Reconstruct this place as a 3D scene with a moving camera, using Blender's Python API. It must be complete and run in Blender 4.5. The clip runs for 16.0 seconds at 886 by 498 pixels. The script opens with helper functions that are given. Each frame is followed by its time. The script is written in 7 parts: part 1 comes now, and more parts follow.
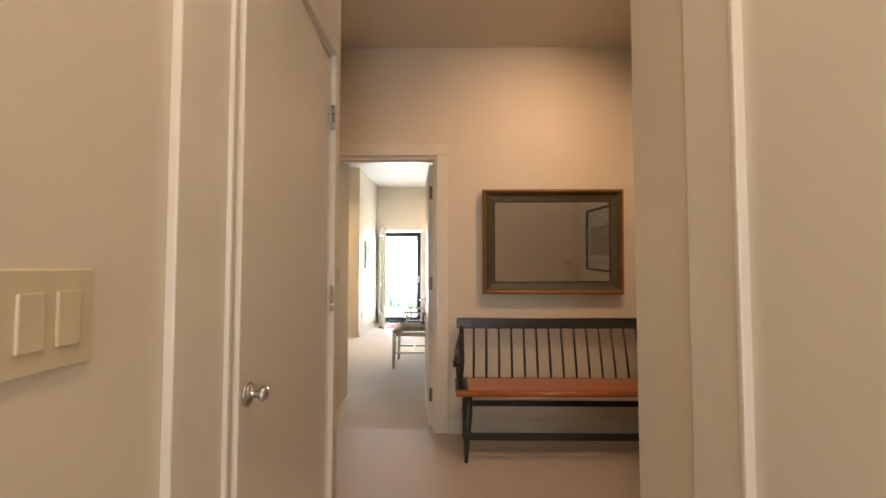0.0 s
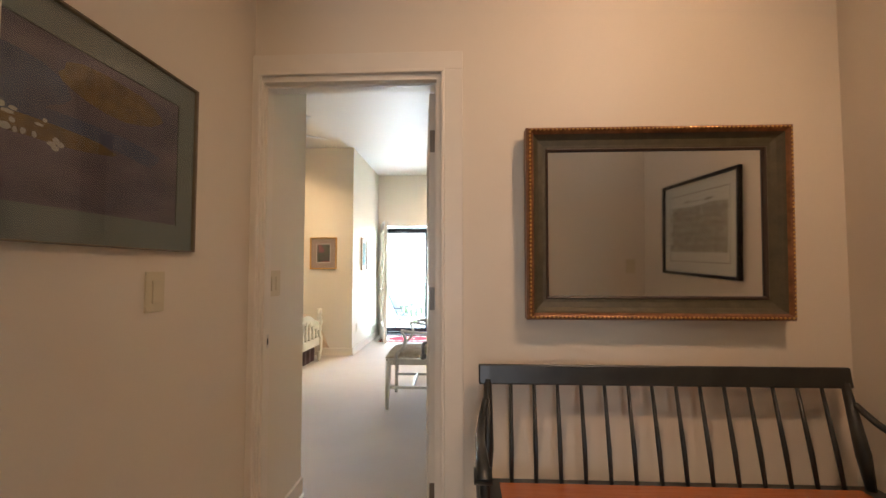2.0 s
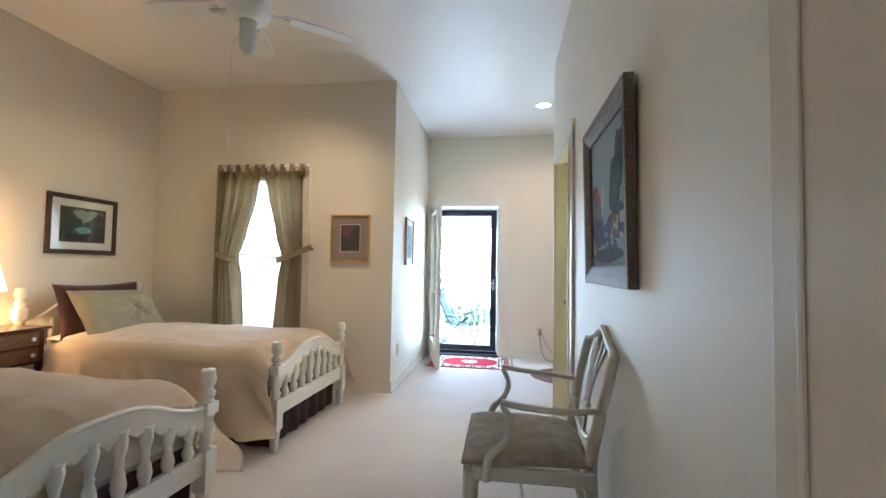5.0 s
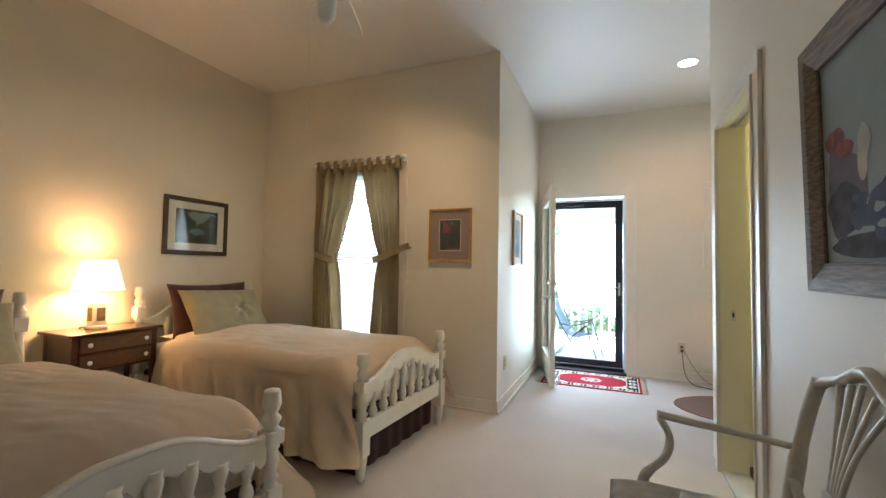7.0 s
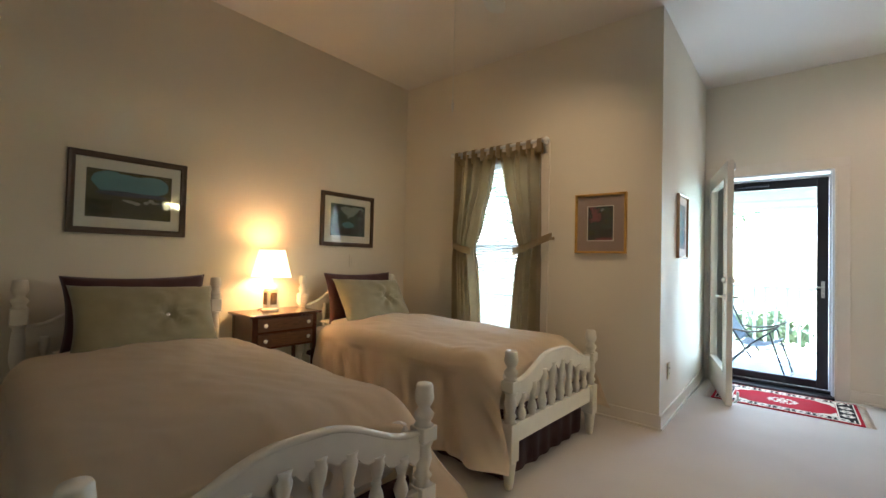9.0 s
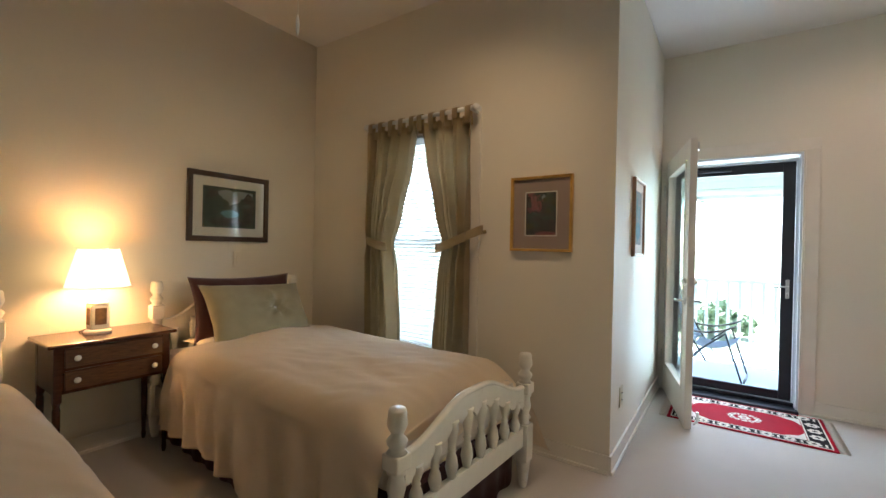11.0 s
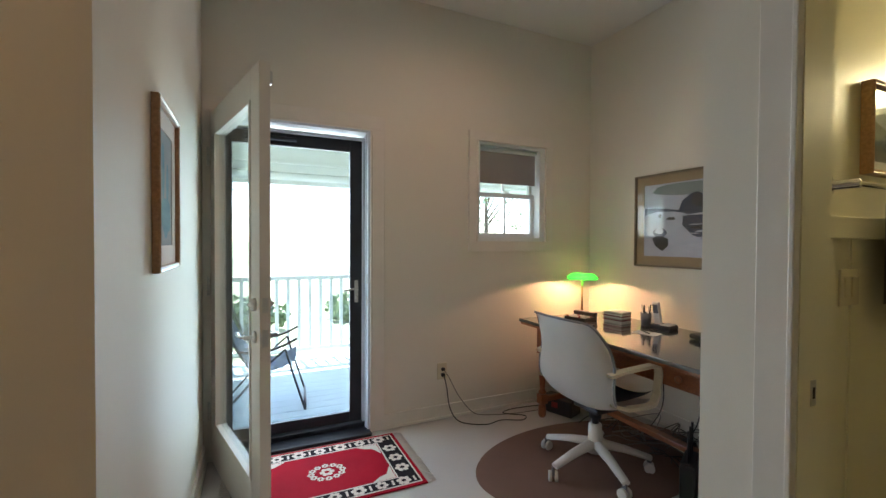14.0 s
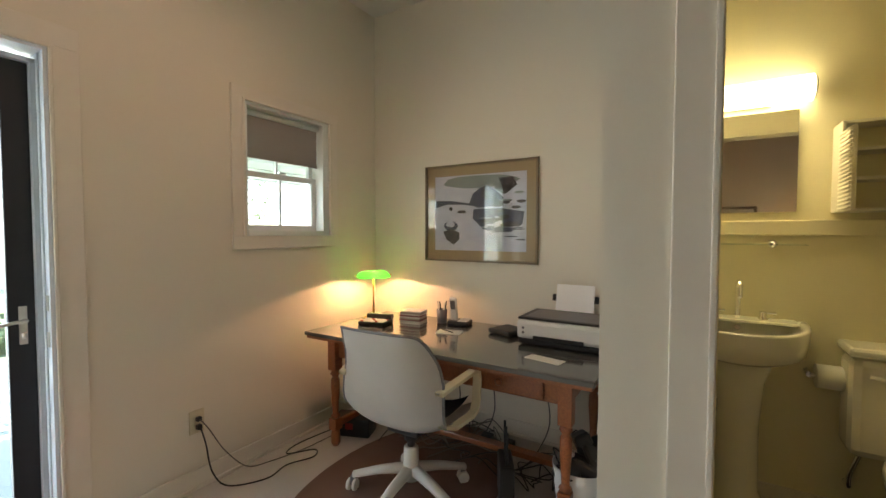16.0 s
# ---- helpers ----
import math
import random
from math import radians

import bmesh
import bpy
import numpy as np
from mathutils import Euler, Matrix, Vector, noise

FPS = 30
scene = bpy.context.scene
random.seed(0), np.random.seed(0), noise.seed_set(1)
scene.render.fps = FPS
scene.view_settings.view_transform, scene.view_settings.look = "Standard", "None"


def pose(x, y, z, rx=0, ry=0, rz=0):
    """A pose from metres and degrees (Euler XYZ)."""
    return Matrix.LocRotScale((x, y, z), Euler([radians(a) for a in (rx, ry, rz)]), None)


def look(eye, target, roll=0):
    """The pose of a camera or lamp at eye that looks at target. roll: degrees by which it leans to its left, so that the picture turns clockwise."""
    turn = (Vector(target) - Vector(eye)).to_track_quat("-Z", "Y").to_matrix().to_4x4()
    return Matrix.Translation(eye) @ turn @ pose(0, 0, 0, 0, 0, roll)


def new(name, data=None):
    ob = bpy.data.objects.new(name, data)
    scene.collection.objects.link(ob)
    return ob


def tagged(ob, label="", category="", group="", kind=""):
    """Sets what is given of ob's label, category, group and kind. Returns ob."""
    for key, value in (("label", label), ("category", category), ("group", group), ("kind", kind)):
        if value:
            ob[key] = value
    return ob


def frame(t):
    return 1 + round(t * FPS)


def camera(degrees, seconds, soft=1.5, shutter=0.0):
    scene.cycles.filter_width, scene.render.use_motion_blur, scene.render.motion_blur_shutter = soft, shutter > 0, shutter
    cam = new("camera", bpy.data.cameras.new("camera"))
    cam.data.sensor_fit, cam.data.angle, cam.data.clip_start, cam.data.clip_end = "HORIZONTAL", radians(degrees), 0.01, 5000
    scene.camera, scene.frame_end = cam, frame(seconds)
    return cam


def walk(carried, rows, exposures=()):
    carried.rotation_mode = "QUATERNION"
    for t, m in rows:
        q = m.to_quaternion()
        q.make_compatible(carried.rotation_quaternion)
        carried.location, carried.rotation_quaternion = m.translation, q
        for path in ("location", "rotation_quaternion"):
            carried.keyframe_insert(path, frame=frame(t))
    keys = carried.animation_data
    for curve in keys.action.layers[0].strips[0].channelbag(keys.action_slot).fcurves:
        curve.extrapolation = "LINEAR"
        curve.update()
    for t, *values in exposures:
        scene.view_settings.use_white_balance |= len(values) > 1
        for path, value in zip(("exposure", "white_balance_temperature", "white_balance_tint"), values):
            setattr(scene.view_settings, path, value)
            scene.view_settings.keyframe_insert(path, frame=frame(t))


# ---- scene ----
cam = camera(93.0, 16.0)
PATH = [
    (0, (1.886, 0.745, 1.211), (1.86, 2.743, 1.297), -0.0),
    (0.5, (1.907, 1.12, 1.225), (1.887, 3.118, 1.31), 0.0),
    (1, (1.919, 1.451, 1.213), (1.894, 3.449, 1.301), 0.0),
    (1.5, (1.912, 1.778, 1.209), (1.86, 3.775, 1.303), 0.1),
    (2, (1.88, 2.131, 1.217), (1.791, 4.126, 1.311), -0.0),
    (2.5, (1.812, 2.488, 1.194), (1.653, 4.479, 1.292), 0.2),
    (3, (1.72, 2.85, 1.189), (1.512, 4.837, 1.284), 0.4),
    (3.5, (1.658, 3.194, 1.178), (1.404, 5.175, 1.276), 0.2),
    (4, (1.474, 3.555, 1.174), (1.213, 5.536, 1.267), 0.8),
    (6.3, (1.298, 4.679, 1.186), (0.887, 6.635, 1.264), 0.9),
    (6.5, (1.277, 4.711, 1.177), (0.794, 6.65, 1.262), 1.0),
    (7, (1.234, 4.732, 1.168), (0.462, 6.575, 1.252), 1.0),
    (7.5, (1.19, 4.723, 1.153), (0.203, 6.461, 1.236), 1.3),
    (8, (1.152, 4.727, 1.141), (0.005, 6.364, 1.22), 1.3),
    (8.2, (1.112, 4.724, 1.125), (-0.074, 6.332, 1.205), 1.4),
    (10.3, (0.984, 5.301, 1.196), (-0.347, 6.793, 1.202), 1.2),
    (10.5, (0.953, 5.377, 1.204), (-0.359, 6.886, 1.202), 1.1),
    (11, (0.852, 5.626, 1.229), (-0.275, 7.278, 1.217), 1.2),
    (11.5, (0.745, 5.864, 1.257), (-0.082, 7.685, 1.228), 1.1),
    (12, (0.656, 6.097, 1.278), (0.212, 8.047, 1.25), 1.1),
    (12.5, (0.626, 6.345, 1.284), (0.556, 8.344, 1.26), 0.9),
    (13, (0.604, 6.6, 1.279), (0.849, 8.585, 1.256), 0.6),
    (13.5, (0.572, 6.854, 1.279), (1.132, 8.774, 1.255), 0.4),
    (14, (0.585, 7.107, 1.284), (1.416, 8.925, 1.25), 0.3),
    (14.5, (0.591, 7.33, 1.293), (1.659, 9.021, 1.246), 0.2),
    (15, (0.591, 7.528, 1.3), (1.881, 9.056, 1.247), -0.0),
    (15.5, (0.634, 7.657, 1.303), (2.157, 8.952, 1.238), -0.0),
    (16, (0.706, 7.703, 1.307), (2.409, 8.748, 1.232), 0.1),
]
walk(cam, [(t, look(eye, target, roll)) for t, eye, target, roll in PATH],
     [(0, 4.8, 6600, 14), (2.0, 4.8, 6050, 14), (4.0, 4.4, 4950, 11), (6.5, 3.9, 5700, 12), (8, 3.5, 5800, 12), (10.5, 3.4, 5850, 13), (12.5, 2.82, 5600, 14), (14.0, 2.62, 6100, 15), (15.5, 2.3, 6100, 15), (16, 2.85, 6950, 14)])

# ---- world, sun and lamps ----
world = bpy.data.worlds.new("sky")
scene.world = world
world.use_nodes = True
wn = world.node_tree.nodes
sky = wn.new("ShaderNodeTexSky")
sky.sky_type, sky.sun_disc = "NISHITA", False
sky.sun_elevation, sky.sun_rotation = radians(66), radians(352)
wn["Background"].inputs["Strength"].default_value = 0.15
world.node_tree.links.new(sky.outputs[0], wn["Background"].inputs[0])


def lamp(name, kind, place, target, energy, color, **more):
    data = bpy.data.lights.new(name, kind)
    data.energy, data.color = energy if kind == "SUN" else energy * 0.37, color
    ob = new(name, data)
    ob.matrix_basis = look(place, target) if target else pose(*place)
    for key, value in more.items():
        if key == "size":
            if kind == "AREA":
                data.shape, data.size, data.size_y = "RECTANGLE", value[0], value[1]
            else:
                data.shadow_soft_size = value
        elif key == "cone":
            data.spot_size, data.spot_blend = radians(value[0]), value[1]
        elif key == "angle":
            data.angle = radians(value)
        elif key == "spread":
            data.spread = radians(value)
    return ob


SUN_WAY = Vector((math.sin(radians(352)) * math.cos(radians(66)), math.cos(radians(352)) * math.cos(radians(66)), math.sin(radians(66))))
lamp("sun", "SUN", (4, 20, 20), tuple(Vector((4, 20, 20)) - SUN_WAY), 5.0, (1, 0.95, 0.88), angle=0.5)
WARM, AMBER, DAY = (1, 0.70, 0.44), (1, 0.66, 0.38), (0.78, 0.88, 1)
# daylight through the glazed door and the windows
lamp("daylight_door", "AREA", (0.9, 10.06, 1.05), (0.9, 0, 1.9), 9, DAY, size=(0.78, 1.85))
lamp("daylight_window", "AREA", (-1.0, 8.16, 1.25), (-1.0, 0, 1.25), 5.5, (0.88, 0.95, 1), size=(0.7, 1.45))
lamp("daylight_small_window", "AREA", (2.38, 10.0, 1.55), (2.38, 0, 1.3), 0.7, DAY, size=(0.5, 0.4))
lamp("daylight_passage", "AREA", (1.92, -1.56, 1.2), (1.95, 3, 1.0), 2.1, (0.86, 0.93, 1), size=(0.8, 1.7))
# ceiling spots, and fills added where no fixture is known
lamp("spot_foyer", "SPOT", (2.85, 2.4, 2.85), (2.35, 3.88, 1.55), 9, (1, 0.60, 0.32), size=0.06, cone=(100, 1.0))
# Weak fill added over the west side of the foyer; no fixture there.
lamp("spot_foyer_b", "SPOT", (1.7, 2.9, 2.85), (1.6, 2.9, 0), 0.8, WARM, size=0.05, cone=(140, 0.9))
# Unseen fill added above the passage to brighten its near walls.
lamp("spot_passage", "SPOT", (1.92, 0.65, 2.85), (1.92, 0.75, 0), 5.5, (1, 0.76, 0.52), size=0.05, cone=(150, 0.9))
lamp("spot_alcove", "SPOT", (1.78, 8.80, 2.93), (1.78, 9.1, 0), 9, (1, 0.62, 0.40), size=0.05, cone=(160, 0.9))
# Fill added to light the window wall and beds; its fixture is unknown.
lamp("spot_bedroom", "SPOT", (0.1, 7.1, 2.93), (-0.9, 7.4, 0.6), 14, (1, 0.67, 0.36), size=0.06, cone=(125, 1.0))
# lamps in their shades
lamp("bulb_table_lamp", "POINT", (-2.03, 6.475, 1.06), None, 5.8, (1, 0.54, 0.21), size=0.05)
lamp("bulb_desk_lamp", "POINT", (2.955, 9.655, 1.014), None, 7.5, (1, 0.52, 0.28), size=0.012)
lamp("bulb_vanity", "AREA", (3.08, 7.60, 1.955), (2.2, 7.4, 1.4), 4, (1, 0.82, 0.42), size=(0.6, 0.12))


# ---- materials ----
def mat(name, color, rough=0.6, metal=0.0, vary=0.06, scale=6.0, grain=0.0, grain_scale=300.0, bump=0.0, second=None, emit=None, strength=0.0, coat=0.0, sheen=0.0, stretch=(1, 1, 1), alpha=None):
    m = bpy.data.materials.new(name)
    m.use_nodes = True
    n, l = m.node_tree.nodes, m.node_tree.links
    b = n["Principled BSDF"]
    tc = n.new("ShaderNodeTexCoord")
    mp = n.new("ShaderNodeMapping")
    mp.inputs["Scale"].default_value = stretch
    l.new(tc.outputs["Object"], mp.inputs[0])
    big = n.new("ShaderNodeTexNoise")
    big.inputs["Scale"].default_value, big.inputs["Detail"].default_value = scale, 5
    l.new(mp.outputs[0], big.inputs["Vector"])
    ramp = n.new("ShaderNodeValToRGB")
    lo = second if second else tuple(max(0, c * (1 - vary)) for c in color)
    hi = color if second else tuple(min(1, c * (1 + vary)) for c in color)
    ramp.color_ramp.elements[0].position, ramp.color_ramp.elements[1].position = 0.3, 0.7
    ramp.color_ramp.elements[0].color, ramp.color_ramp.elements[1].color = (*lo, 1), (*hi, 1)
    l.new(big.outputs["Fac"], ramp.inputs[0])
    out = ramp.outputs[0]
    fine = None
    if grain or bump:
        fine = n.new("ShaderNodeTexNoise")
        fine.inputs["Scale"].default_value, fine.inputs["Detail"].default_value = grain_scale, 3
        l.new(mp.outputs[0], fine.inputs["Vector"])
    if grain:
        mix = n.new("ShaderNodeMix")
        mix.data_type, mix.blend_type = "RGBA", "MULTIPLY"
        mr = n.new("ShaderNodeMapRange")
        mr.inputs["To Min"].default_value, mr.inputs["To Max"].default_value = 1 - grain, 1 + grain
        l.new(fine.outputs["Fac"], mr.inputs[0])
        mix.inputs[0].default_value = 1
        l.new(out, mix.inputs[6])
        l.new(mr.outputs[0], mix.inputs[7])
        out = mix.outputs[2]
    l.new(out, b.inputs["Base Color"])
    if bump:
        bp = n.new("ShaderNodeBump")
        bp.inputs["Strength"].default_value, bp.inputs["Distance"].default_value = bump, 0.002
        l.new(fine.outputs["Fac"], bp.inputs["Height"])
        l.new(bp.outputs[0], b.inputs["Normal"])
    rr = n.new("ShaderNodeMapRange")
    rr.inputs["To Min"].default_value, rr.inputs["To Max"].default_value = max(0, rough - 0.06), min(1, rough + 0.06)
    l.new(big.outputs["Fac"], rr.inputs[0])
    l.new(rr.outputs[0], b.inputs["Roughness"])
    b.inputs["Metallic"].default_value = metal
    b.inputs["Coat Weight"].default_value = coat
    b.inputs["Sheen Weight"].default_value = sheen
    if emit:
        b.inputs["Emission Color"].default_value, b.inputs["Emission Strength"].default_value = (*emit, 1), strength
    return m


def wood(name, dark, light, rough=0.35, scale=9.0, stretch=(1, 12, 12), coat=0.2):
    return mat(name, light, rough, second=dark, scale=scale, stretch=stretch, grain=0.18, grain_scale=60, bump=0.08, coat=coat)


def glass(name, tint=(1, 1, 1), rough=0.0):
    m = bpy.data.materials.new(name)
    m.use_nodes = True
    n, l = m.node_tree.nodes, m.node_tree.links
    n.remove(n["Principled BSDF"])
    tr, gl, mx, lw = n.new("ShaderNodeBsdfTransparent"), n.new("ShaderNodeBsdfGlossy"), n.new("ShaderNodeMixShader"), n.new("ShaderNodeLayerWeight")
    pw, ml = n.new("ShaderNodeMath"), n.new("ShaderNodeMath")
    pw.operation, ml.operation = "POWER", "MULTIPLY_ADD"
    pw.inputs[1].default_value, ml.inputs[1].default_value, ml.inputs[2].default_value = 5, 0.9, 0.035
    tr.inputs[0].default_value, gl.inputs["Roughness"].default_value = (*tint, 1), rough
    lw.inputs[0].default_value = 0.5
    l.new(lw.outputs["Facing"], pw.inputs[0])
    l.new(pw.outputs[0], ml.inputs[0])
    l.new(ml.outputs[0], mx.inputs[0])
    l.new(tr.outputs[0], mx.inputs[1])
    l.new(gl.outputs[0], mx.inputs[2])
    l.new(mx.outputs[0], n["Material Output"].inputs[0])
    return m


def cloth(name, color, color2, through_light=0.0, rough=0.85, scale=3.0, weave=500, bump=0.2):
    m = mat(name, color, rough, second=color2, scale=scale, grain=0.06, grain_scale=weave, bump=bump, sheen=0.25)
    if through_light:
        n, l = m.node_tree.nodes, m.node_tree.links
        tl, mx = n.new("ShaderNodeBsdfTranslucent"), n.new("ShaderNodeMixShader")
        tl.inputs[0].default_value = (*color, 1)
        mx.inputs[0].default_value = through_light
        l.new(n["Principled BSDF"].outputs[0], mx.inputs[1])
        l.new(tl.outputs[0], mx.inputs[2])
        l.new(mx.outputs[0], n["Material Output"].inputs[0])
    return m


